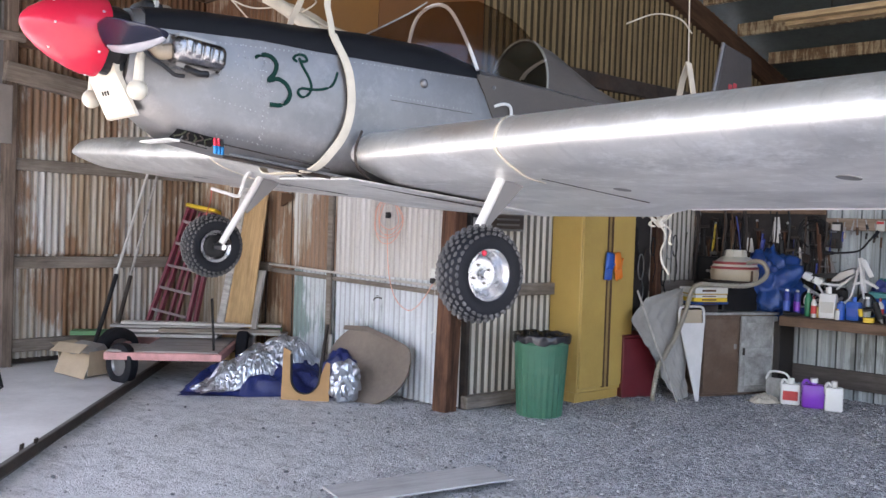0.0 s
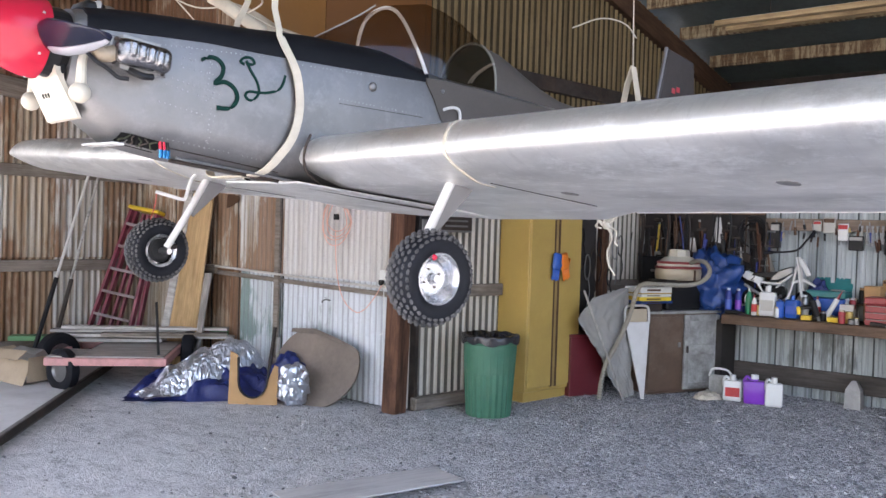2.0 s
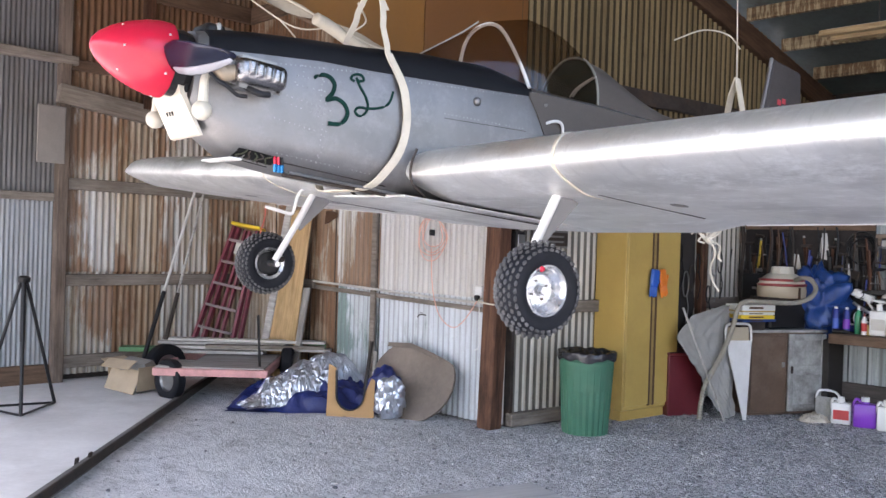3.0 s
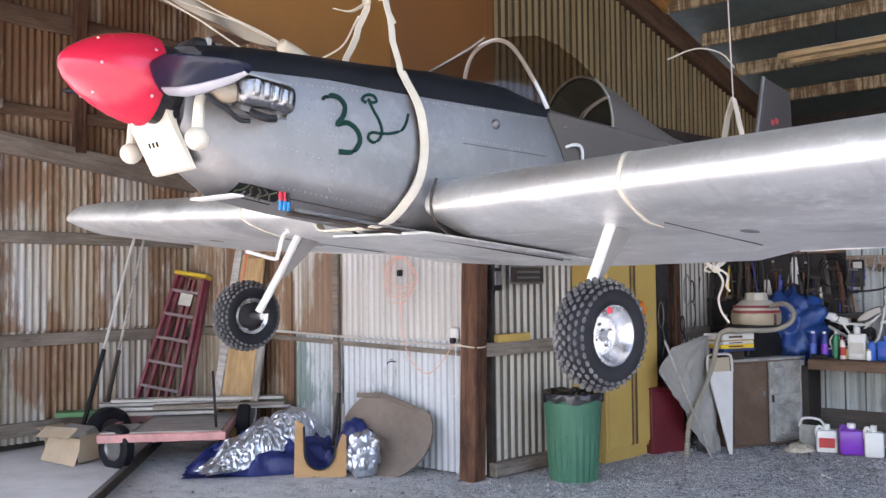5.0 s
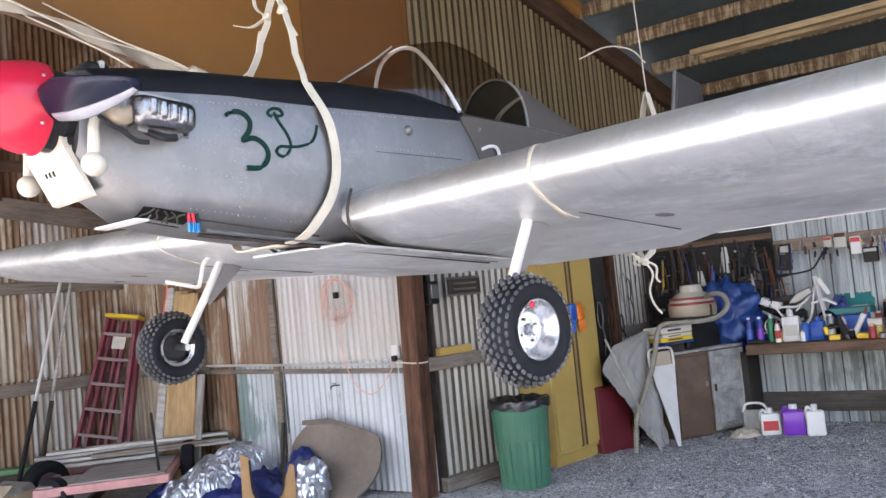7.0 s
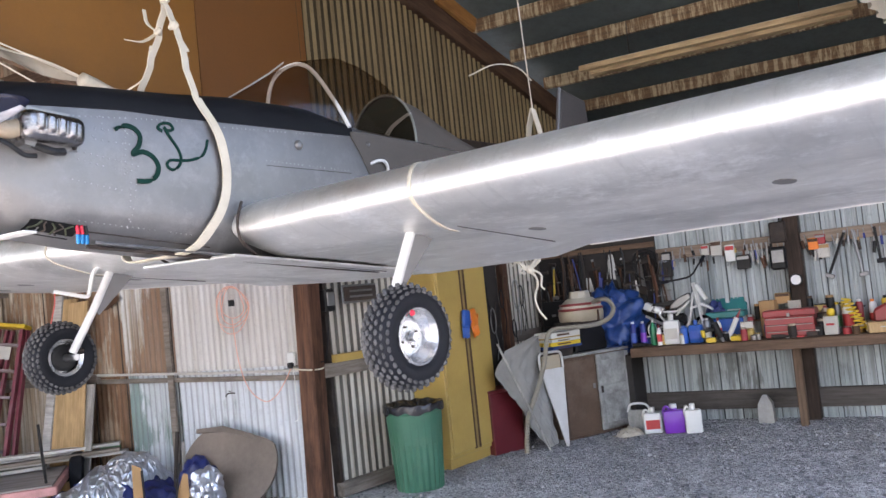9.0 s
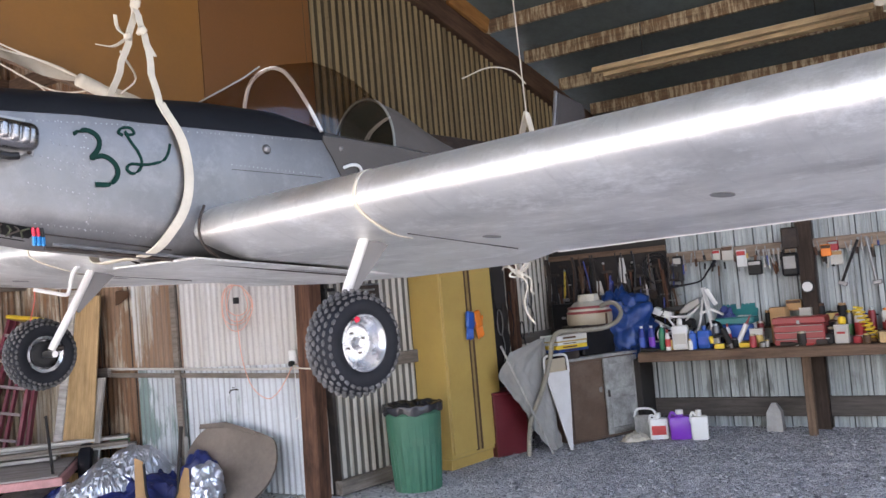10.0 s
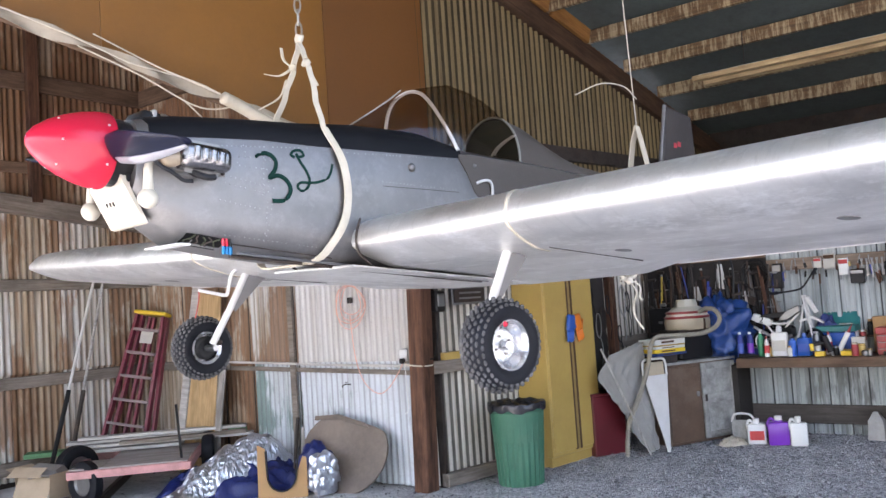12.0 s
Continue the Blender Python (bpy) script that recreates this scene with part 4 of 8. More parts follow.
def blade(sign):
    rings, strips = [], []
    for y, ch, tw, th, lift in ((0.10, 0.095, 60, 0.05, 0), (0.17, 0.12, 54, 0.04, 0), (0.27, 0.145, 48, 0.03, 0), (0.38, 0.14, 42, 0.024, 0), (0.50, 0.115, 36, 0.018, 0), (0.60, 0.085, 32, 0.012, 0), (0.67, 0.055, 30, 0.008, 0), (0.72, 0.02, 30, 0.005, 0)):
        m = pose(-0.045, 0, 0, 0, tw, 0)
        ring = []
        for k in range(14):
            a = 2 * math.pi * k / 14
            p = m @ Vector((ch / 2 * math.cos(a), 0, th / 2 * math.sin(a)))
            ring.append((p.x, -y, p.z))
        rings.append(ring)
        strip = []
        for k, g in ((-14, 1.04), (-30, 1.05), (-46, 1.06), (-60, 1.06), (-60, 0.9), (-30, 0.9)):
            a = radians(k)
            p = m @ Vector((ch / 2 * math.cos(a) * g, 0, th / 2 * math.sin(a) * g - 0.001))
            strip.append((p.x, -y, p.z))
        strips.append(strip)
    roll = pose(0, 0, 0, sign, 0, 0)
    rings = [[roll @ Vector(p) for p in ring] for ring in rings]
    strips = [[roll @ Vector(p) for p in ring] for ring in strips]
    ob = part("propeller_blade", loft(rings), BLADE, plane, "glossy black propeller blade", smooth=True)
    part("blade_edge", loft(strips[1:-1]), BLADE_GLINT, ob, "pale strip painting the reflection on the blade's lower face", smooth=True)
    return ob


BLADE = surface("dark_gloss_blade", (0.007, 0.009, 0.022), 0.16, var=0.3, scale=5, fine=60, bump=0.02)
BLADE.node_tree.nodes["Principled BSDF"].inputs["Specular IOR Level"].default_value = 0.07
for roll_deg in (6, 186):
    root = blade(roll_deg)
    # black collar added in place of the spinner's dark cutout
    bm = bmesh.new()
    lathe(bm, [(0.0, 0.118), (0.042, 0.118), (0.042, 0.136), (0.0, 0.14)], 18, Matrix.Translation((-0.05, 0, 0)) @ pose(0, 0, 0, 90 + roll_deg, 0, 0) @ Matrix.Diagonal((1.0, 0.75, 1, 1)))
    part("root_cuff", bm, BLACK_PLASTIC, root, "black collar for the dark blade cutout in the spinner")
bm = bmesh.new()
lathe(bm, [(0.0, -0.015), (0.13, -0.015), (0.135, 0.03), (0.12, 0.09), (0.0, 0.09)], 28, pose(0, 0, 0, 0, 90, 0))
part("prop_flange", bm, BLACK_PLASTIC, plane)

# cream chin scoop with three slots, and the two ball-ended pipes
chin = part("chin_scoop", loft([[(0.0, -0.075, -0.05), (0.0, 0.12, -0.05), (0.05, 0.12, -0.05), (0.05, -0.075, -0.05)],
                                [(0.024, -0.103, -0.135), (0.022, 0.185, -0.138), (0.05, 0.185, -0.142), (0.05, -0.103, -0.139)],
                                [(0.115, -0.105, -0.272), (0.09, 0.13, -0.288), (0.108, 0.13, -0.291), (0.132, -0.105, -0.275)]]), CREAM, plane, "cream painted chin air scoop")
for y in (-0.045, 0.0, 0.045):
    part("slot", boxed((0.014, 0.011, 0.02), Matrix.Translation((0.052, y * 0.62 + 0.055, -0.195)) @ pose(0, 0, 0, 0, -30, 0), 0.003), BLACK_PLASTIC, chin)
bm = bmesh.new()
lathe(bm, [(0, 0.004), (0.010, 0.004), (0.010, -0.006)], 14, pose(0.045, -0.096, -0.105, 80, 0, 0) @ Matrix.Diagonal((0.8, 1.9, 1, 1)))
part("oval_hole", bm, BLACK_PLASTIC, chin)
for y in (-0.20, 0.30):
    pipe = part("breather_pipe", tubed([(0.085, y, 0.0), (0.072, y, -0.08), (0.077, y, -0.17)], 0.02, 10, radii=[0.014, 0.017, 0.021]), CREAM, plane, "cream pipe with a ball end")
    bm = bmesh.new()
    bmesh.ops.create_uvsphere(bm, u_segments=16, v_segments=10, radius=0.039)
    bmesh.ops.transform(bm, matrix=Matrix.Translation((0.077, y, -0.195)), verts=bm.verts)
    part("ball_end", bm, CREAM, pipe, smooth=True)

# cylinders with chromed rocker covers
FIN_GREY = bare_metal("grey_cast_fins", (0.3, 0.29, 0.28), 0.42, rough_var=0.08, bump=0.05)
for s in (1, -1):
    cyl = part("cylinder", boxed((0.12, 0.12, 0.11), Matrix.Translation((0.26, -s * 0.20, -0.02)), 0.02), FIN_GREY, plane)
    for k in range(5):
        part("fin", boxed((0.15, 0.008, 0.13), Matrix.Translation((0.26, -s * (0.205 + 0.014 * k), -0.02)), 0.002), FIN_GREY, cyl)
    bm = bmesh.new()
    box(bm, (0.215, 0.082, 0.098), Matrix.Translation((0.262, -s * 0.283, -0.022)), 0.032, 4)
    cover = part("rocker_cover", bm, CHROME, plane, "chromed rocker cover", smooth=True)
    for k in range(4):
        bm = bmesh.new()
        box(bm, (0.034, 0.094, 0.064), Matrix.Translation((0.206 + 0.036 * k, -s * 0.286, -0.012 - 0.003 * k)), 0.014, 4)
        part("cover_lobe", bm, CHROME, cover, smooth=True)
    part("cover_flange", boxed((0.23, 0.012, 0.112), Matrix.Translation((0.262, -s * 0.247, -0.022)), 0.006), FIN_GREY, cover)
    for x, z in ((0.165, 0.022), (0.165, -0.066), (0.358, 0.022), (0.358, -0.066)):
        part("flange_bolt", boxed((0.014, 0.02, 0.014), Matrix.Translation((x, -s * 0.256, z)), 0.004), STEEL_DARK, cover)
    part("exhaust_stub", tubed(spline([(0.18, -s * 0.20, -0.03), (0.22, -s * 0.25, -0.075), (0.27, -s * 0.28, -0.095), (0.31, -s * 0.28, -0.09)], 4), 0.013), BLACK_PLASTIC, plane)
TAN_CAST = surface("tan_cast_metal", (0.34, 0.27, 0.19), 0.5, 0.2, var=0.3, scale=12, bump=0.1)
for s in (1, -1):
    part("intake_elbow", tubed(spline([(0.07, -s * 0.17, 0.0), (0.105, -s * 0.235, -0.025), (0.125, -s * 0.255, -0.045), (0.17, -s * 0.26, -0.03)], 5), 0.03, 12), TAN_CAST, plane, "tan cast intake elbow", smooth=True)
    part("ignition_lead", tubed(spline([(0.07, -s * 0.24, -0.05), (0.10, -s * 0.255, -0.078), (0.135, -s * 0.262, -0.092), (0.16, -s * 0.262, -0.105), (0.19, -s * 0.26, -0.118), (0.225, -s * 0.262, -0.115)], 5), 0.008, 7), BLACK_PLASTIC, plane)
bm = bmesh.new()
box(bm, (0.09, 0.16, 0.07), Matrix.Translation((0.17, 0.06, 0.165)), 0.02, 2)
part("oil_cap_housing", bm, BLACK_PLASTIC, plane, smooth=True)
bm = bmesh.new()
lathe(bm, [(0.0, 0.05), (0.02, 0.047), (0.036, 0.035), (0.042, 0.015), (0.042, 0.0), (0.0, 0.0)], 20, Matrix.Translation((0.235, 0.03, 0.155)))
part("filler_dome", bm, ALU_BRIGHT, plane, "bright domed filler cap", smooth=True)
part("housing_strap", boxed((0.022, 0.166, 0.078), Matrix.Translation((0.18, 0.06, 0.166)), 0.006), GREY_METAL_PALE, plane)

# cowl outlet: pale strip, dark gap, wiring with coloured plugs
part("outlet_strip", boxed((0.045, 0.30, 0.008), Matrix.Translation((0.25, -0.035, -0.352)), 0.002), WHITE_PAINT, plane)
VOID_BLACK = surface("hollow_black", (0.006, 0.006, 0.006), 0.95, var=0.3)
# undercarriage
def tread_mesh():
    bm = bmesh.new()
    lathe(bm, [(0.088, -0.066), (0.10, -0.077), (0.122, -0.084), (0.142, -0.08), (0.157, -0.063), (0.168, -0.033), (0.172, 0.0), (0.168, 0.033), (0.157, 0.063), (0.142, 0.08), (0.122, 0.084), (0.10, 0.077), (0.088, 0.066), (0.088, -0.066)], 40)
    return bm


def wheel(x, y, z, outward, toe, size):
    hub = new("wheel")
    hub.parent = plane
    hub.matrix_basis = pose(x, y, z, 90, 0, toe) @ Matrix.Diagonal((size, size, 0.78, 1))
    tyre = smooth_by_angle(part("tyre", tread_mesh(), RUBBER, hub, "knobbly black tyre"), 50)
    bm = bmesh.new()
    n = 34
    for k in range(n):
        a = 360 * k / n
        for row in range(8):
            off = -0.077 + 0.022 * row
            rad = (0.146, 0.160, 0.1685, 0.1735, 0.1735, 0.1685, 0.160, 0.146)[row]
            tilt = (-52, -32, -17, -5, 5, 17, 32, 52)[row]
            m = pose(0, 0, 0, 0, 0, a + (180 / n if row % 2 else 0)) @ Matrix.Translation((rad, 0, off)) @ pose(0, 0, 0, (28 if row % 2 else -28), tilt, 0)
            box(bm, (0.011, 0.019, 0.0165), m, 0.004)
    part("tread", bm, TREAD, tyre, "dusty tread blocks")
    bm = bmesh.new()
    o = outward
    lathe(bm, [(0.0, o * 0.034), (0.018, o * 0.034), (0.021, o * 0.014), (0.05, o * 0.008), (0.06, o * 0.012), (0.067, o * 0.03), (0.075, o * 0.046), (0.079, o * 0.066), (0.088, o * 0.078), (0.094, o * 0.076), (0.094, o * 0.066), (0.082, o * 0.05), (0.078, 0.0), (0.08, -o * 0.05), (0.092, -o * 0.062), (0.09, -o * 0.07), (0.075, -o * 0.06), (0.07, -o * 0.01), (0.0, -o * 0.01)], 32)
    rim = smooth_by_angle(part("rim", bm, RIM_SILVER, hub, "bright cast aluminium rim"), 35)
    for k in range(4):
        a = math.pi / 2 * k
        bm = bmesh.new()
        lathe(bm, [(0, 0.005), (0.0042, 0.004), (0.0042, -0.006)], 6, Matrix.Translation((0.036 * math.cos(a + 0.5), 0.036 * math.sin(a + 0.5), o * 0.014)) @ pose(0, 0, 0, 0 if o > 0 else 180, 0, 0))
        part("wheel_bolt", bm, STEEL_DARK, rim)
    bm = bmesh.new()
    lathe(bm, [(0, -0.055), (0.014, -0.055), (0.016, -0.045), (0.016, 0.045), (0.014, 0.055), (0, 0.055)], 12)
    part("hub", bm, RIM_SILVER, hub)
    bm = bmesh.new()
    lathe(bm, [(0, -o * 0.012), (0.066, -o * 0.012), (0.066, -o * 0.05), (0.05, -o * 0.056), (0, -o * 0.056)], 28)
    part("brake_drum", bm, BLACK_PLASTIC, hub, "dark brake drum")
    return hub


def gear(side, top, hub, out, toe, size):
    """top: where the leg leaves the wing; hub: the wheel's centre."""
    knee = (top[0] - 0.105, top[1], -0.54)
    foot = (hub[0] + 0.01, hub[1] + side * 0.09, hub[2] + 0.02)
    leg = part("undercarriage_leg", tubed([(top[0], top[1], -0.31), knee, foot], 0.019, 12), WHITE_PAINT, plane, "white tubular undercarriage leg")
    part("leg_fairing", prism([(-0.01, -0.34), (0.10, -0.36), (-0.085, -0.56), (-0.105, -0.54)], 0.012, Matrix.Translation((top[0] + 0.012, top[1], 0)), 0.002), GUSSET, leg, "grey gusset plate")
    part("axle", tubed([(hub[0] + 0.01, hub[1] + side * 0.13, hub[2]), (hub[0], hub[1] - side * 0.02, hub[2])], 0.016, 10), ALU_BRIGHT, leg)
    part("brake_caliper", boxed((0.05, 0.045, 0.03), Matrix.Translation((hub[0] + 0.05, hub[1] + side * 0.07, hub[2] + 0.03)), 0.008), STEEL_DARK, leg)
    return wheel(*hub, out, toe, size)


gear(1, (1.307, -0.95), (1.161, -1.025, -0.735), 1, -5, 1.07)
gear(-1, (1.27, 0.95), (1.075, 1.08, -0.762), -1, 0, 1.0)
bm = bmesh.new()
lathe(bm, [(0, 0.004), (0.009, 0.003), (0.012, -0.004)], 12, Matrix.Translation((1.105, -1.098, -0.655)) @ pose(0, 0, 0, 90, 0, 0))
part("tyre_dot", bm, RED_GLOSS, plane, "red valve mark")
pitot = part("pitot_tube", tubed(spline([(1.19, 0.93, -0.32), (1.16, 0.93, -0.345), (1.145, 0.93, -0.38), (1.135, 0.935, -0.455), (1.12, 0.94, -0.472), (1.06, 0.965, -0.462), (0.99, 1.0, -0.448)], 4), 0.010, 8), WHITE_PAINT, plane, "white bent pitot tube under the wing")
STREAMER = surface("faded_red_streamer", (0.5, 0.09, 0.07), 0.8, var=0.2, scale=20)
part("streamer", tubed(spline([(0.995, 1.0, -0.455), (1.0, 1.005, -0.50), (0.99, 1.0, -0.55), (0.985, 1.01, -0.60)], 4), 0.008, flat=(0.012, 0.003, (0.3, 1, 0))), STREAMER, pitot, "faded red ribbon hanging from the tip")

# rivet rows, skin seams and patches
def skin_y(x, z):
    """Half width of the fuselage side at a height."""
    w, bot, edge, top = table(BODY, x)
    r = min(0.13, w * 0.55)
    if z < bot + r:
        t = max(-1.0, min(1.0, (bot + r - z) / r))
        return w * 0.965 - r + r * math.sqrt(max(0.0, 1 - t * t))
    mid = (bot + r + edge) / 2
    if z < mid:
        return w * (0.965 + 0.035 * (z - bot - r) / (mid - bot - r))
    return w * (1 - 0.015 * (z - mid) / (edge - mid))


RIVET = surface("pale_rivet_heads", (0.32, 0.315, 0.31), 0.5, 0.5, var=0.5, scale=30)


rivets = random.Random(4)


def rivet_row(bm, a, b, step=0.021, side=1):
    a, b = Vector((a[0], a[1])), Vector((b[0], b[1]))
    n = int((b - a).length / step)
    for k in range(n + 1):
        q = a + (b - a) * (k / max(1, n))
        if rivets.random() < 0.1:
            continue
        lathe(bm, [(0, 0.002), (0.0026, 0.0014), (0.004, -0.001)], 6, Matrix.Translation((q.x, -side * skin_y(q.x, q.y), q.y)) @ pose(0, 0, 0, 90 * side, 0, 0))


heads = bmesh.new()
for a, b in (((0.46, 0.03), (0.60, 0.03)), ((0.46, -0.01), (0.585, -0.01)), ((0.57, 0.06), (0.57, -0.12)), ((0.595, -0.06), (0.595, -0.28)), ((0.42, -0.30), (0.86, -0.315)),
             ((0.34, 0.055), (0.80, 0.115)), ((0.95, 0.12), (1.66, 0.20)), ((1.2, 0.02), (1.68, 0.045)), ((0.36, -0.16), (0.56, -0.18)), ((0.40, -0.06), (0.62, -0.085)), ((0.40, -0.09), (0.60, -0.115)), ((0.62, -0.13), (0.60, -0.31)), ((0.45, 0.0), (0.475, 0.075)), ((0.50, 0.0), (0.475, 0.075))):
    rivet_row(heads, a, b)
tagged(part("rivets", heads, RIVET, fuselage), "rows of small dull rivet heads", kind="stuff")

# cowl outlet low on the side: darkness inside painted black, wiring, hose fittings
bm = bmesh.new()
grid = []
for i in range(9):
    x = 0.268 + 0.020 * i
    top_z = -0.303 - 0.08 * (x - 0.268)
    grid.append([bm.verts.new((x, -skin_y(x, top_z - 0.010 * j) - 0.003, top_z - 0.010 * j)) for j in range(5)])
for i in range(8):
    for j in range(4):
        bm.faces.new((grid[i][j], grid[i + 1][j], grid[i + 1][j + 1], grid[i][j + 1]))
part("outlet_hollow", bm, VOID_BLACK, plane, "black patch for the dark inside of the cowl outlet")
WIRE_OLIVE = surface("olive_wiring", (0.045, 0.05, 0.03), 0.6, var=0.3)
wires = random.Random(6)
for k in range(5):
    x = 0.288 + 0.026 * k
    run = []
    for j in range(4):
        xx, zz = x + wires.uniform(-0.012, 0.016), -0.309 - 0.0095 * j - 0.08 * (x - 0.26) + wires.uniform(-0.004, 0.004)
        run.append((xx, -skin_y(xx, zz) - 0.006, zz))
    part("wire", tubed(spline(run, 3), 0.0035, 5), (WIRE_OLIVE, STEEL_DARK)[k % 2], plane)
ANODISED = surface("blue_anodised", (0.02, 0.2, 0.45), 0.25, 0.4)
for k in range(3):
    x = 0.418 + 0.015 * k
    y = -skin_y(x, -0.325) - 0.008
    part("hose_fitting", tubed([(x, y, -0.312), (x + 0.010, y + 0.006, -0.342)], 0.0065), RED_GLOSS if k < 2 else BLACK_PLASTIC, plane)
    part("hose_fitting", tubed([(x + 0.010, y + 0.006, -0.342), (x + 0.020, y + 0.02, -0.372)], 0.0075), ANODISED, plane)


def seam(pts, r=0.0014):
    path = [Vector((x, -skin_y(x, z) - 0.0005, z)) for x, z in pts]
    part("skin_seam", tubed(path, r, 6), STEEL_DARK, fuselage)


seam([(1.20 + 0.05 * k, 0.0 + 0.0035 * k) for k in range(11)])
seam([(0.42 + 0.05 * k, -0.33 - 0.002 * k) for k in range(12)], 0.003)
part("belly_lip", tubed([(0.50, -0.16, -0.366), (1.0, -0.20, -0.378), (1.6, -0.22, -0.392), (2.0, -0.22, -0.394)], 0.006), ALU_BODY, plane)
# inspection plates and straps under the wing
for s, w in ((1, near_wing), (-1, far_wing)):
    for x, y, lx, ly in ((1.5, 2.24, 0.10, 0.07), (1.62, 1.30, 0.09, 0.06), (1.75, 3.0, 0.08, 0.06)):
        bm = bmesh.new()
        lathe(bm, [(0, -0.0008), (0.5, -0.0008), (0.505, 0.002)], 20, Matrix.Translation((x, -s * y, -0.3508 + DIH * (y - 1.0))) @ Matrix.Diagonal((lx, ly, 1, 1)))
        part("inspection_plate", bm, ALU_BODY, w)
    for y in (1.16,):
        part("wing_seam", tubed([(1.3 + 0.1 * k, -s * y, -0.3505 + DIH * (y - 1.0)) for k in range(8)], 0.0022, 6), STEEL_DARK, w)

# tail
FIN_DARK = surface("dark_grey_fin_paint", (0.05, 0.046, 0.045), 0.6, var=0.3, scale=4, fine=60, bump=0.05)
fin = part("tail_fin", prism([(4.15, 0.45), (4.255, 1.066), (4.61, 1.05), (4.74, 0.45)], 0.05, None, 0.01), FIN_DARK, plane, "dark grey tail fin")
part("fin_edge", tubed([(4.15, 0, 0.45), (4.25, 0, 1.075)], 0.014), ALU_BODY, fin)
for x, z in ((4.36, 0.78), (4.42, 0.80)):
    part("fin_mark", boxed((0.05, 0.056, 0.04), Matrix.Translation((x, 0, z)), 0.004), RED_DULL, fin)

def side_at(x, z):
    w, bot, edge, top = table(BODY, x)
    mid = (bot + 0.13 + edge) / 2
    return w * (1 - 0.015 * max(0.0, (z - mid) / (edge - mid)))


# hand-painted number on the cowl: the digits three and two
def stroke(pts, r):
    bm = bmesh.new()
    path = spline([Vector((x, -side_at(x, z) - 0.002, z)) for x, z in pts], 6)
    tube(bm, path, r, flat=(r * 2, 0.002, (1, 0, 0.6)))
    return bm


three = [(0.53, 0.034), (0.551, 0.05), (0.577, 0.058), (0.607, 0.05), (0.626, 0.027), (0.621, -0.009), (0.598, -0.043), (0.639, -0.029), (0.678, -0.043), (0.70, -0.076), (0.692, -0.111), (0.663, -0.134), (0.616, -0.14)]
two = [(0.717, 0.062), (0.698, 0.072), (0.715, 0.091), (0.746, 0.095), (0.761, 0.077), (0.737, 0.068), (0.724, 0.078), (0.75, 0.041), (0.778, 0.008), (0.794, -0.029), (0.785, -0.062), (0.757, -0.08), (0.735, -0.065), (0.749, -0.045), (0.789, -0.04), (0.834, -0.032), (0.883, -0.01), (0.903, 0.02), (0.912, 0.061)]
part("painted_digit", stroke(three, 0.0095), GREEN_PAINT, plane, "dark green hand-painted figure 3")
part("painted_digit", stroke(two, 0.0058), GREEN_PAINT, plane, "dark green hand-painted figure 2")

# ---- slings that carry it ----
def in_plane(p):
    return plane_m @ Vector(p)


sling = thing("webbing_sling", Matrix.Translation(in_plane((0.9, 0, 0.68))), "off-white webbing sling looped under the fuselage", "sling")
to_sling = Matrix.Translation(-in_plane((0.9, 0, 0.68)))
loop = [(0.895, 0.0, 0.68), (0.885, -0.11, 0.50), (0.872, -0.215, 0.26), (0.935, -0.268, 0.115), (0.97, -0.272, 0.033), (0.988, -0.274, -0.074), (0.974, -0.272, -0.185), (0.93, -0.256, -0.28), (0.875, -0.20, -0.37), (0.85, 0.0, -0.39), (0.86, 0.20, -0.375), (0.90, 0.265, -0.22), (0.90, 0.268, 0.0), (0.88, 0.25, 0.15), (0.87, 0.14, 0.30), (0.885, 0.05, 0.5), (0.895, 0.0, 0.68)]
side_axis = (plane_m.to_3x3() @ Vector((1, 0, 0)))
whole = spline(loop, 5)
for a, b, w_ in ((0, 12, 0.029), (11, 64, 0.040), (63, 80, 0.029)):
    run = whole[a:b + 1]
    if w_ < 0.03:
        run = [p + Vector((0.004 * math.sin(i * 2.1), 0.003 * math.cos(i * 1.7), 0)) for i, p in enumerate(run)]
    part("webbing_loop" if w_ > 0.03 else "webbing_leg", tubed([to_sling @ in_plane(p) for p in run], 0.02, flat=(w_, 0.006, side_axis)), WEBBING, sling)
for p, r in (((0.88, -0.075, 0.56), 0.020), ((0.885, 0.03, 0.56), 0.017), ((0.895, 0, 0.70), 0.022)):
    bm = bmesh.new()
    bmesh.ops.create_icosphere(bm, subdivisions=2, radius=r)
    for v_ in bm.verts:
        v_.co *= 1 + 0.8 * noise.noise(v_.co * 55 + Vector(p) * 9)
    bmesh.ops.transform(bm, matrix=to_sling @ Matrix.Translation(in_plane(p)), verts=bm.verts)
    part("knot", bm, WEBBING, sling, smooth=True)
for a, b, c in (((0.88, -0.075, 0.56), (0.90, -0.10, 0.50), (0.92, -0.12, 0.45)), ((0.885, 0.03, 0.56), (0.86, 0.10, 0.53), (0.82, 0.17, 0.545)), ((0.885, 0.03, 0.56), (0.86, 0.07, 0.60), (0.85, 0.08, 0.66))):
    part("frayed_end", tubed([to_sling @ in_plane(p) for p in spline([a, b, c], 4)], 0.008, flat=(0.016, 0.003, side_axis)), WEBBING, sling)
apex = in_plane((0.895, 0, 0.70))
CHAIN_STEEL = bare_metal("weathered_galvanised_chain", (0.42, 0.38, 0.32), 0.5, rough_var=0.1, smear=0.4)
bm = bmesh.new()
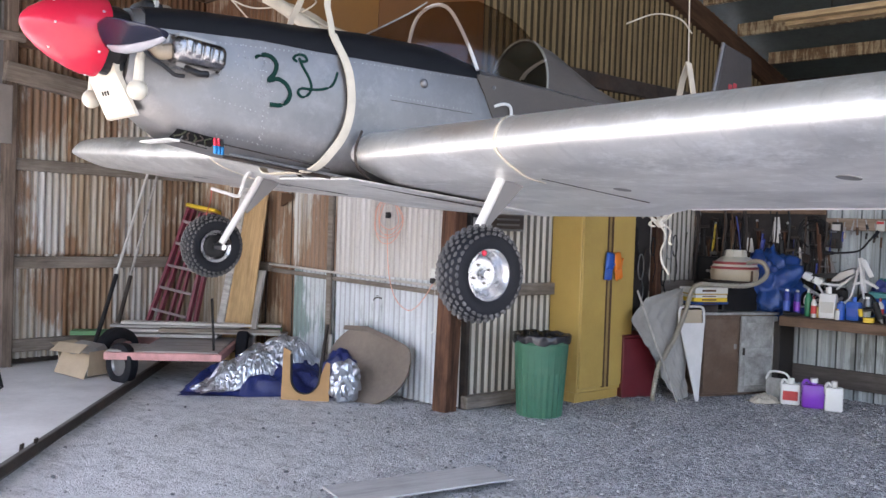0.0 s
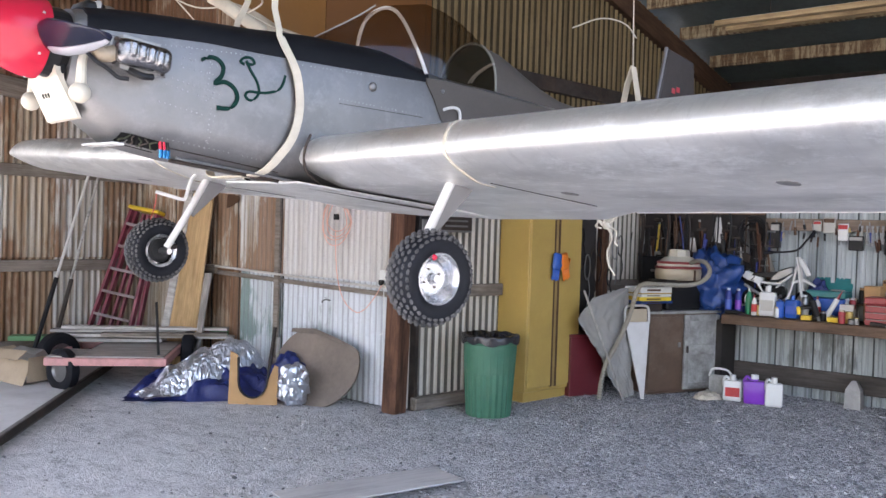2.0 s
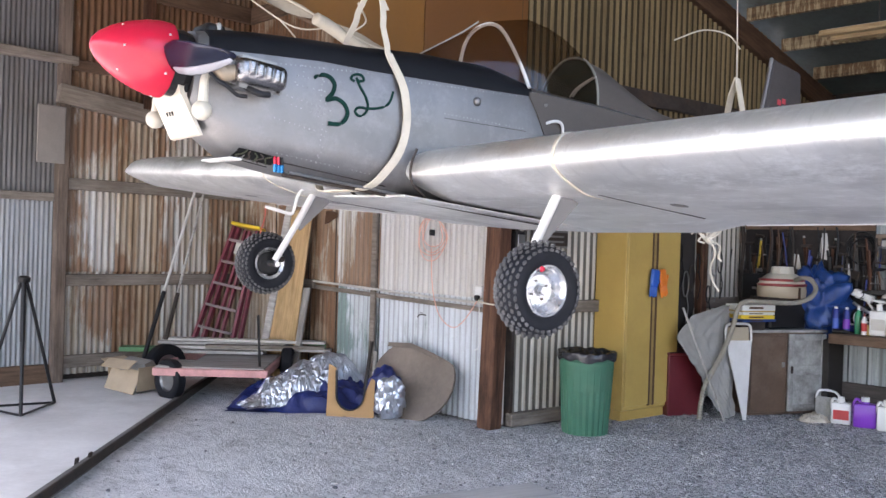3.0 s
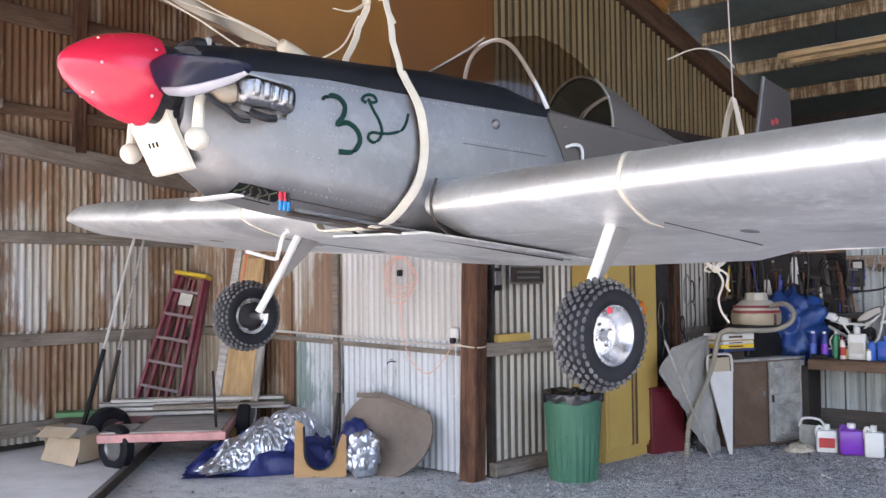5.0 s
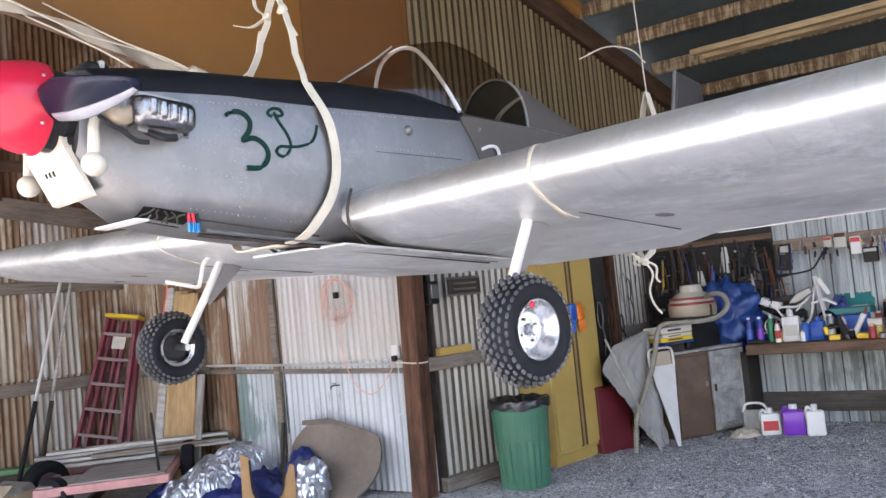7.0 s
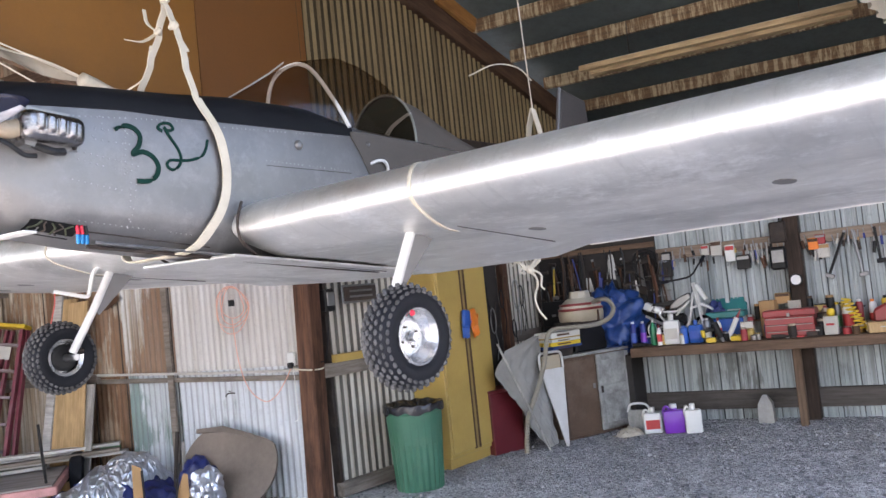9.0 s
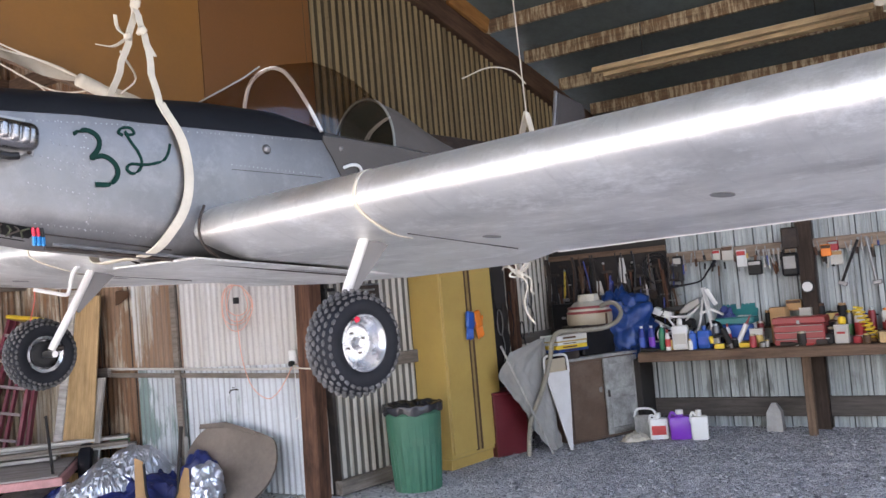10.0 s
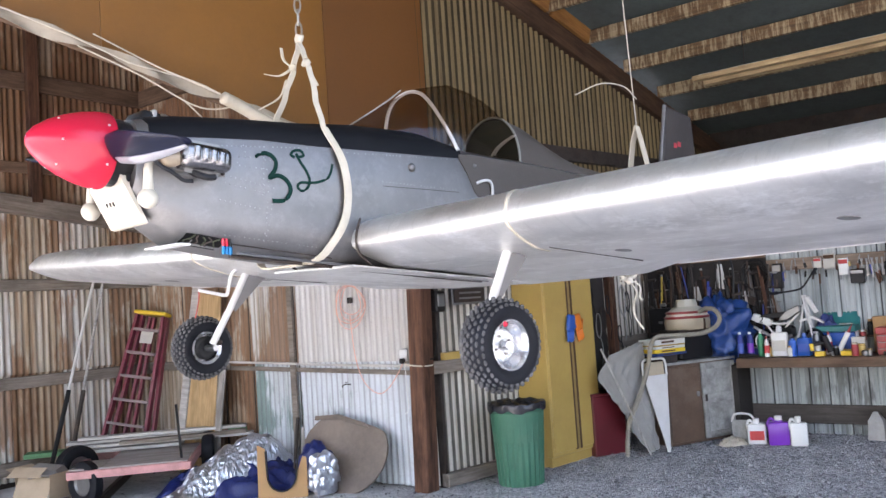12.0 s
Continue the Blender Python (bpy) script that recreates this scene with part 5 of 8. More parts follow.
for k in range(36):
    m = Matrix.Translation((to_sling @ apex) + Vector((0, 0, 0.04 + 0.06 * k))) @ pose(0, 0, 0, 0, 0, 90 * (k % 2))
    pts = [m @ Vector((0.014 * math.cos(t * math.pi / 8), 0, 0.038 * math.sin(t * math.pi / 8))) for t in range(17)]
    tube(bm, pts, 0.005, 6)
part("chain", bm, CHAIN_STEEL, sling, "short-link steel chain")

tail_sling = thing("webbing_sling", Matrix.Translation(in_plane((3.86, 0, 0.8))), "white webbing sling with a thin rope at the tail", "sling")
to_tail = Matrix.Translation(-in_plane((3.86, 0, 0.8)))
for s in (1, -1):
    part("webbing_leg", tubed([to_tail @ in_plane(p) for p in ((3.86, 0, 0.84), (3.86, s * 0.035, 0.72), (3.90, s * 0.10, 0.40), (3.9, s * 0.09, 0.2))], 0.015, flat=(0.06, 0.008, side_axis)), WEBBING, tail_sling)
part("thin_rope", tubed([to_tail @ in_plane((3.86, 0, 0.82 + 0.4 * k)) + Vector((-0.037 * k, 0, 0)) for k in range(7)], 0.0045), WEBBING, tail_sling)
part("loose_rope_end", tubed(spline([to_tail @ in_plane(p) for p in ((3.86, 0, 1.04), (3.82, 0.08, 1.14), (3.65, 0.16, 1.14), (3.45, 0.24, 1.03))], 5), 0.0045), WEBBING, tail_sling)

# ================= things on the floor and along the walls =================
def paint(name, color, rough=0.45, **kw):
    return surface(name, color, rough, **kw)


YELLOW_STEEL = paint("mustard_yellow_enamel", (0.48, 0.33, 0.095), 0.4, var=0.1, scale=2.5, fine=50, bump=0.03, dirt=(0.34, 0.2, 0.05), dirt_amount=0.45)
DULL_MUSTARD = paint("dull_brown_mustard", (0.3, 0.2, 0.07), 0.5)
BROWN_TRIM = paint("brown_trim", (0.09, 0.05, 0.03), 0.5)
GREEN_BIN = paint("green_bin_plastic", (0.04, 0.14, 0.085), 0.5, var=0.15, scale=6, fine=60, bump=0.05, dirt=(0.12, 0.17, 0.12), dirt_amount=0.3)
BLACK_BAG = paint("black_bin_liner", (0.025, 0.025, 0.03), 0.2, var=0.3, bump=0.2)
BLUE_TARP = paint("dark_blue_tarpaulin", (0.012, 0.022, 0.12), 0.45, var=0.3, scale=7, fine=50, bump=0.25)
BRIGHT_TARP = paint("bright_blue_tarpaulin", (0.012, 0.05, 0.2), 0.4, var=0.35, scale=9, fine=60, bump=0.25)
FOIL = bare_metal("crumpled_silver_foil", (0.6, 0.635, 0.71), 0.36, rough_var=0.08, smear=0.15, bump=0.06, scale=16.0)
CARDBOARD = paint("brown_cardboard", (0.40, 0.24, 0.11), 0.85, var=0.15, scale=5, fine=80, bump=0.08)
CARD_PALE = paint("pale_cardboard", (0.42, 0.33, 0.23), 0.85, var=0.2, scale=4, fine=80, bump=0.08)
DISC_TAN = paint("dusty_tan_board", (0.17, 0.135, 0.11), 0.7, var=0.4, scale=2.2, fine=30, bump=0.15, dirt=(0.10, 0.085, 0.075), dirt_amount=1.0)
PINK_FRAME = paint("faded_pink_red_steel", (0.55, 0.27, 0.26), 0.6, var=0.3, scale=10, fine=80, bump=0.15, dirt=(0.3, 0.22, 0.2))
PLY_GREY = wood("dusty_grey_plywood", (0.46, 0.455, 0.45), (0.36, 0.355, 0.35), axis=0)
DARK_BOARD = paint("near_black_board", (0.035, 0.031, 0.029), 0.7, var=0.35, scale=5, fine=60, bump=0.1)
GREY_BOARD = wood("grey_old_board", (0.6, 0.58, 0.55), (0.33, 0.31, 0.29), axis=0)
GREY_BOARD_Z = wood("grey_old_stake", (0.43, 0.41, 0.38), (0.25, 0.23, 0.21), axis=2)
GREEN_BOARD = paint("green_painted_board", (0.1, 0.24, 0.11), 0.7, var=0.3, scale=6, fine=60, bump=0.1)
GREY_CANVAS = paint("grey_canvas", (0.28, 0.27, 0.255), 0.9, var=0.2, scale=5, fine=90, bump=0.25, dirt=(0.25, 0.24, 0.22))
BROWN_PANEL = paint("dark_brown_door", (0.12, 0.075, 0.05), 0.55, var=0.3, scale=4, fine=60, bump=0.1, dirt=(0.25, 0.2, 0.16), dirt_amount=0.4)
OLD_WHITE = paint("peeling_off_white_paint", (0.34, 0.338, 0.322), 0.65, var=0.5, scale=9, fine=60, bump=0.2, dirt=(0.1, 0.09, 0.08), dirt_amount=0.9)
HOSE_GREY = paint("ribbed_grey_hose", (0.25, 0.225, 0.18), 0.6, var=0.15)
BEIGE = paint("beige_plastic", (0.42, 0.35, 0.25), 0.5, var=0.1)
BLUE_PLASTIC = paint("blue_plastic", (0.02, 0.1, 0.42), 0.35, var=0.15)
NAVY_PLASTIC = paint("navy_plastic", (0.015, 0.03, 0.2), 0.35, var=0.15)
PURPLE_PLASTIC = paint("purple_plastic", (0.19, 0.035, 0.42), 0.35, var=0.1)
WHITE_PLASTIC = paint("white_plastic", (0.66, 0.66, 0.64), 0.4, var=0.06)
GREEN_PLASTIC = paint("green_plastic", (0.02, 0.22, 0.1), 0.35, var=0.15)
TEAL_PLASTIC = paint("teal_case_plastic", (0.02, 0.17, 0.17), 0.45, var=0.15)
YELLOW_PLASTIC = paint("yellow_plastic", (0.7, 0.48, 0.03), 0.4, var=0.1)
ORANGE_PLASTIC = paint("orange_plastic", (0.75, 0.2, 0.02), 0.45, var=0.1)
ORANGE_CORD = paint("faded_orange_cord", (0.66, 0.36, 0.28), 0.5, var=0.1)
RED_STEEL = paint("red_enamelled_steel", (0.27, 0.028, 0.03), 0.35, var=0.12, scale=6, fine=60, bump=0.03)
DARK_RED = paint("dark_red_painted_steel", (0.12, 0.012, 0.018), 0.4, var=0.2, scale=5)
PAPER = paint("printed_paper", (0.5, 0.48, 0.43), 0.7, var=0.15)
GREY_METAL = bare_metal("dull_grey_metal", (0.32, 0.32, 0.32), 0.45, rough_var=0.1, smear=0.3)
STONE = paint("cast_concrete_block", (0.36, 0.35, 0.33), 0.9, var=0.25, scale=8, fine=60, bump=0.3)


def at(m, x, y, z, rx=0, ry=0, rz=0):
    return m @ pose(x, y, z, rx, ry, rz)


# ---- yellow cabinet ----
CAB = frame_at((0.87, 8.60), Vector((math.cos(radians(43)), math.sin(radians(43)), 0)))
cab = thing("steel_cabinet", at(CAB, 0, 0, 0.1), "tall mustard-yellow steel cabinet with a brown stripe", "cabinet")
part("body", boxed((0.82, 0.40, 1.92), Matrix.Translation((0.41, 0.205, 0.96)), 0.008), YELLOW_STEEL, cab)
for x0, w in ((0.012, 0.355), (0.455, 0.352)):
    part("door", boxed((w, 0.018, 1.84), Matrix.Translation((x0 + w / 2, -0.006, 0.965)), 0.004), YELLOW_STEEL, cab)
part("door_gap", boxed((0.05, 0.014, 1.86), Matrix.Translation((0.411, -0.004, 0.965)), 0.003), DULL_MUSTARD, cab, "dull strip between the doors")
for x in (0.376, 0.446):
    part("stripe", boxed((0.028, 0.022, 1.86), Matrix.Translation((x, -0.006, 0.965)), 0.003), BROWN_TRIM, cab, "dark brown stripe")
part("plinth", boxed((0.80, 0.36, 0.1), Matrix.Translation((0.41, 0.215, -0.05)), 0.004), YELLOW_STEEL, cab)
gl = thing("work_gloves", at(CAB, 0.40, -0.03, 1.41) @ Matrix.Scale(1.35, 4), "blue and orange work gloves hung on the cabinet", "gloves")
for mt, dx, rz in ((BLUE_PLASTIC, -0.03, 8), (ORANGE_PLASTIC, 0.055, -14)):
    bm = bmesh.new()
    box(bm, (0.085, 0.035, 0.13), Matrix.Translation((0, 0, 0.0)), 0.016, 2)
    for k in range(4):
        box(bm, (0.018, 0.022, 0.09), Matrix.Translation((-0.03 + 0.02 * k, 0, -0.10 + 0.008 * (k % 2))), 0.008, 1)
    box(bm, (0.02, 0.022, 0.07), pose(0.05, 0, -0.02, 0, 30, 0), 0.008, 1)
    part("glove", bm, mt, gl, smooth=True, matrix=pose(dx, -0.02, 0, 0, rz, 0))

# ---- green bin ----
bin_ = thing("litter_bin", pose(0.475, 8.06, 0, 0, 0, 12), "ribbed green plastic litter bin with a black liner", "bin")
rings = []
N = 96
for z, r in ((0.0, 0.20), (0.02, 0.205), (0.30, 0.222), (0.62, 0.242), (0.66, 0.246), (0.68, 0.262), (0.73, 0.265)):
    ribs = 0.009 if z < 0.64 else 0.0
    rings.append([((r + ribs * max(-0.6, min(0.6, 1.6 * math.cos(2 * math.pi * 24 * k / N)))) * math.cos(2 * math.pi * k / N), (r + ribs * max(-0.6, min(0.6, 1.6 * math.cos(2 * math.pi * 24 * k / N)))) * math.sin(2 * math.pi * k / N), z) for k in range(N)])
for z, r in ((0.73, 0.252), (0.4, 0.23)):
    rings.append([(r * math.cos(2 * math.pi * k / N), r * math.sin(2 * math.pi * k / N), z) for k in range(N)])
smooth_by_angle(part("bin_body", loft(rings), GREEN_BIN, bin_), 30)
lin = []
# hangs over the rim in an uneven hem, stands up crumpled above it and sags inside
for j, (z, r) in enumerate(((0.675, 0.27), (0.70, 0.271), (0.735, 0.27), (0.75, 0.262), (0.748, 0.24), (0.70, 0.19), (0.735, 0.12), (0.69, 0.05))):
    ring = []
    for k in range(72):
        a = 2 * math.pi * k / 72
        q = Vector((math.cos(a) * 2.2, math.sin(a) * 2.2, j * 0.5))
        dr = 0.006 * noise.noise(q * 2.4) + 0.004 * noise.noise(q * 6) if j < 3 else 0.022 * noise.noise(q * 2.1)
        dz = 0.035 * noise.noise(q * 1.3 + Vector((0, 0, 9))) if j == 0 else (0.02 * noise.noise(q * 1.6) + (0.05 * noise.noise(q * 1.9) if j > 4 else 0.0) if j > 2 else 0.0)
        ring.append(((r + dr) * math.cos(a), (r + dr) * math.sin(a), z + dz))
    lin.append(ring)
part("liner", loft(lin, caps=False), BLACK_BAG, bin_, "black plastic liner folded over the rim", smooth=True)

# ---- post fittings ----
sw = thing("switch_box", at(frame_at(POST, gd), 0.17, -0.13, 1.72), "black electrical switch box on the timber post", "switch box")
part("box_body", boxed((0.12, 0.08, 0.2), None, 0.012), BLACK_PLASTIC, sw)
part("box_lid", boxed((0.09, 0.015, 0.12), Matrix.Translation((0, -0.045, 0.01)), 0.006), GREY_METAL, sw)
part("lead", tubed(spline([(0, 0, -0.1), (-0.03, 0.0, -0.3), (-0.1, -0.02, -0.5), (-0.16, -0.02, -0.52)], 5), 0.006), BLACK_PLASTIC, sw)
tin = thing("name_plate", at(frame_at(POST, gd), 0.62, -0.11, 1.76), "dark framed metal plate with illegible lettering", "plate")
part("plate", boxed((0.42, 0.02, 0.13), None, 0.004), STEEL_DARK, tin)
part("frame_edge", boxed((0.46, 0.012, 0.17), Matrix.Translation((0, 0.012, 0)), 0.004), GREY_METAL, tin)
for k in range(2):
    part("text_bar", boxed((0.30, 0.004, 0.018), Matrix.Translation((0, -0.0115, 0.025 - 0.05 * k)), 0), GREY_METAL, tin)
yb = thing("yellow_offcut", at(frame_at(POST, gd), 0.42, -0.10, 1.205), "yellow painted timber offcut on the girt", "timber")
part("offcut", boxed((0.42, 0.06, 0.07), None, 0.006), YELLOW_STEEL, yb)
band = thing("rope_band", at(frame_at(POST, gd), 0, 0, 1.16), "thin rope tied round the timber post", "rope")
part("rope_turn", tubed([(0.13 * math.cos(a), 0.13 * math.sin(a), 0.02 * math.sin(a)) for a in [i * math.pi / 9 for i in range(19)]], 0.007), WEBBING, band)
part("rope_run", tubed([(0.10, -0.08, 0), (0.55, -0.10, 0.02)], 0.006), WEBBING, band)

# ---- on the white wall: socket, orange lead, tap ----
WB = frame_at(CORNER, bd)
soc = thing("wall_socket", at(WB, 4.17, -0.05, 1.24), "white wall socket with a black plug", "socket")
part("plate", boxed((0.09, 0.03, 0.12), None, 0.01), WHITE_PLASTIC, soc)
part("plug", boxed((0.05, 0.05, 0.05), Matrix.Translation((0.01, -0.035, -0.055)), 0.01), BLACK_PLASTIC, soc)
part("cable", tubed(spline([(0.01, -0.03, -0.08), (-0.08, -0.03, -0.2), (-0.2, -0.03, -0.32), (-0.33, -0.03, -0.36), (-0.5, -0.03, -0.25), (-0.6, -0.03, 0.0), (-0.64, -0.03, 0.4)], 6), 0.005), ORANGE_CORD, soc)
part("cable", tubed(spline([(0.03, -0.02, -0.08), (0.04, -0.03, -0.3), (0.05, -0.03, -0.5), (0.0, -0.03, -0.55)], 6), 0.004), WHITE_PLASTIC, soc)
coil = thing("extension_lead", at(WB, 3.53, -0.05, 1.72), "orange extension lead coiled on a wall hook", "cable")
random.seed(3)
for k in range(4):
    r = 0.12 + 0.02 * k
    ph = random.uniform(0, 6)
    part("cord_turn", tubed([((r + 0.012 * math.sin(3 * a + ph)) * (1.1 + 0.15 * math.sin(k)) * math.sin(a) + 0.012 * math.sin(k * 2), -0.008 - 0.003 * k, r * 1.2 * math.cos(a) + 0.17 - r * 0.9 + 0.012 * math.sin(2 * a + ph)) for a in [i * math.pi / 14 for i in range(29)]], 0.0048, 6), ORANGE_CORD, coil)
part("hook", boxed((0.03, 0.06, 0.06), Matrix.Translation((0, -0.02, 0.07)), 0.006), BLACK_PLASTIC, coil)
tap = thing("wall_tap", at(WB, 3.42, -0.06, 0.96) @ Matrix.Scale(0.6, 4), "small brass tap on the white wall", "tap")
part("spout", tubed(spline([(0.06, 0.02, 0.0), (0.0, -0.03, 0.01), (-0.05, -0.05, -0.01), (-0.07, -0.05, -0.04)], 4), 0.011), STEEL_DARK, tap)
part("tap_handle", boxed((0.06, 0.012, 0.012), Matrix.Translation((0.01, -0.04, 0.04)), 0.003), STEEL_DARK, tap)

scrap = thing("leather_scrap", at(WB, 1.88, -0.075, 1.94, 0, 12, 0), "dark brown leather scrap hung on the rusty wall", "scrap")
part("scrap", prism([(-0.11, 0.05), (-0.02, 0.07), (0.10, 0.075), (0.11, 0.02), (0.03, -0.02), (-0.04, -0.08), (-0.09, -0.10)], 0.014, None, 0.004), BROWN_TRIM, scrap)
part("nail", boxed((0.012, 0.07, 0.012), Matrix.Translation((0, 0.03, 0.055)), 0.003), STEEL_DARK, scrap)

# ---- trailer ----
DECK_PLY = wood("dusty_pinkish_plywood", (0.4, 0.37, 0.35), (0.29, 0.265, 0.25), axis=0)
TR = frame_at((-3.77, 8.40), Vector((math.cos(radians(8)), math.sin(radians(8)), 0)))
tr = thing("flat_trailer", at(TR, 0, 0, 0), "small flat trailer with a faded pink steel frame", "trailer")
part("deck", boxed((0.80, 1.15, 0.03), Matrix.Translation((0.68, 0.60, 0.345)), 0.004), DECK_PLY, tr)
part("deck_strip", boxed((0.29, 0.5, 0.03), Matrix.Translation((0.135, 0.29, 0.345)), 0.004), DECK_PLY, tr)
part("cross_rail", boxed((0.26, 0.05, 0.05), Matrix.Translation((0.15, 0.56, 0.32)), 0.006), PINK_FRAME, tr)
part("front_rail", boxed((1.14, 0.05, 0.075), Matrix.Translation((0.55, 0.0, 0.31)), 0.006), PINK_FRAME, tr)
part("rear_rail", boxed((1.14, 0.05, 0.075), Matrix.Translation((0.55, 1.2, 0.31)), 0.006), PINK_FRAME, tr)
for x in (0.0, 1.1):
    part("side_rail", boxed((0.05, 1.2, 0.075), Matrix.Translation((x, 0.6, 0.31)), 0.006), PINK_FRAME, tr)
part("axle", tubed([(-0.1, 0.74, 0.25), (1.22, 0.98, 0.25)], 0.025, 10), STEEL_DARK, tr)
for x, y, z, k in ((-0.10, 0.74, 0.25, 0.86), (1.2, 0.98, 0.25, 0.86), (0.12, 0.12, 0.212, 0.73)):
    hub = new("wheel")
    hub.parent = tr
    hub.matrix_basis = pose(x, y, z, 0, 90, -38 if x < 0 else 0 if y > 0.5 else 50) @ Matrix.Scale(k, 4)
    bm = bmesh.new()
    lathe(bm, [(0.16, -0.06), (0.2, -0.075), (0.26, -0.075), (0.285, -0.055), (0.29, 0.0), (0.285, 0.055), (0.26, 0.075), (0.2, 0.075), (0.16, 0.06), (0.16, -0.06)], 32)
    smooth_by_angle(part("tyre", bm, RUBBER, hub), 40)
    bm = bmesh.new()
    lathe(bm, [(0, 0.04), (0.05, 0.04), (0.06, 0.02), (0.14, 0.03), (0.165, 0.06), (0.165, -0.06), (0.14, -0.03), (0.06, -0.02), (0, -0.04)], 24)
    smooth_by_angle(part("rim", bm, GREY_METAL, hub), 35)
for x, y0, h in ((1.0, 0.15, 0.56),):
    part("stake", boxed((0.022, 0.035, h), pose(x, y0, 0.33 + h / 2, 3, -3, 0), 0.004), BLACK_PLASTIC, tr)

boards = ((0.36, 1.0, 0.395, 1.1, 0.16, 0.035, 2, GREY_BOARD), (0.72, 1.02, 0.44, 1.9, 0.15, 0.03, -2, GREY_BOARD), (0.52, 1.16, 0.475, 1.6, 0.16, 0.03, 1, GREY_BOARD), (0.95, 0.92, 0.47, 1.3, 0.12, 0.035, 4, TIMBER_GREY), (0.72, 1.1, 0.515, 1.75, 0.14, 0.03, -1, GREY_BOARD))
for x, y, z, l, w, h, rz, mt in boards:
    b_ = thing("loose_board", at(TR, x, y, z, 0, 0, rz), "grey weathered board lying on the trailer", "board", "boards on the trailer")
    part("board", boxed((l, w, h), None, 0.004), mt, b_)
for x, y, z, l, rz in ((-0.50, 1.2, 0.38, 0.44, 5), (1.75, 1.25, 0.46, 0.7, -4)):
    b_ = thing("green_board", at(TR, x, y, z, 0, 0, rz), "green painted board among the loose timber", "board", "boards on the trailer")
    part("board", boxed((l, 0.2, 0.05), None, 0.005), GREEN_BOARD, b_)
    part("leg_block", boxed((0.08, 0.16, z - 0.02), Matrix.Translation((0.1, 0, -z / 2)), 0.004), TIMBER_GREY, b_)
cb = thing("cardboard_box", at(TR, -0.33, 0.46, 0.03, 0, 0, -30) @ Matrix.Scale(0.84, 4), "sagging open cardboard box on the concrete", "box")
for n_, sz, m in (("side", (0.50, 0.008, 0.30), pose(0, -0.2, 0.165, -22, 5, 0)), ("side", (0.50, 0.008, 0.28), pose(0, 0.2, 0.17, 6, 0, 0)), ("side", (0.008, 0.40, 0.30), pose(-0.25, 0, 0.18, 0, -6, 0)), ("side", (0.008, 0.40, 0.30), pose(0.25, 0, 0.18, 0, 5, 0)), ("flap", (0.48, 0.17, 0.007), pose(0, -0.27, 0.37, 32, 0, 0)), ("flap", (0.16, 0.38, 0.007), pose(-0.33, 0, 0.36, 0, 20, 0))):
    part(n_, boxed(sz, m, 0.002), CARD_PALE, cb)
part("packing", boxed((0.40, 0.32, 0.14), pose(0.02, 0, 0.32, 6, 8, 20), 0.05), GREY_CANVAS, cb)

# ---- ladder, poles and boards against the wall ----
LB = frame_at(CORNER, bd)
LADDER_RED = paint("maroon_fibreglass", (0.19, 0.028, 0.05), 0.45, var=0.3, scale=8, fine=60, bump=0.08, dirt=(0.25, 0.13, 0.14), dirt_amount=0.5)
TREAD_GREY = paint("scuffed_grey_tread", (0.26, 0.2, 0.2), 0.5, var=0.3, scale=8, fine=60, bump=0.05, dirt=(0.2, 0.08, 0.09), dirt_amount=0.4)
lad = thing("step_ladder", at(LB, 0.30, -0.72, 0.04, -13, 9, 26), "folded red fibreglass step ladder with a yellow top", "ladder")
for x0, x1, y in ((-0.29, -0.17, 0), (0.29, 0.17, 0), (-0.2, -0.14, 0.07), (0.36, 0.18, 0.07)):
    part("rail", tubed([(x0, y, 0.0), (x1, y, 1.82)], 0.02, flat=(0.065, 0.035, (0, 1, 0))), LADDER_RED, lad)
for k in range(6):
    z = 0.24 + 0.28 * k
    part("tread", boxed((0.52 - 0.035 * k, 0.08, 0.032), Matrix.Translation((0, -0.01, z)), 0.004), TREAD_GREY, lad)
bm = bmesh.new()
box(bm, (0.42, 0.16, 0.045), Matrix.Translation((0, 0.03, 1.85)), 0.015, 2)
part("top_cap", bm, YELLOW_PLASTIC, lad, "yellow plastic top cap")
for x0, x1 in ((-0.06, -0.03), (0.05, 0.03)):
    part("rail", tubed([(x0, 0.09, 0.0), (x1, 0.05, 1.80)], 0.02, flat=(0.05, 0.03, (0, 1, 0))), LADDER_RED, lad)
part("label_plate", boxed((0.16, 0.004, 0.14), Matrix.Translation((0.02, -0.03, 1.55)), 0), PAPER, lad)
LW = frame_at(LEFT_END, ld)
for k, (x0, x1, z1, r, mt) in enumerate(((0.62, 1.62, 2.45, 0.017, WHITE_PAINT), (0.84, 1.72, 2.4, 0.016, GREY_BOARD))):
    pl = thing("long_pole", at(LW, x0, -0.62, 0), "long grey metal pole leaning on the wall", "pole", "poles leaning on the wall")
    part("shaft", tubed([(0, 0, 0.02), (x1 - x0, 0.52, z1)], r, 10), mt, pl)
    part("foot_sleeve", tubed([(0, 0, 0.0), ((x1 - x0) * 0.42, 0.52 * 0.42, z1 * 0.42)], r + 0.008, 10), BLACK_PLASTIC if k == 0 else STEEL_DARK, pl)
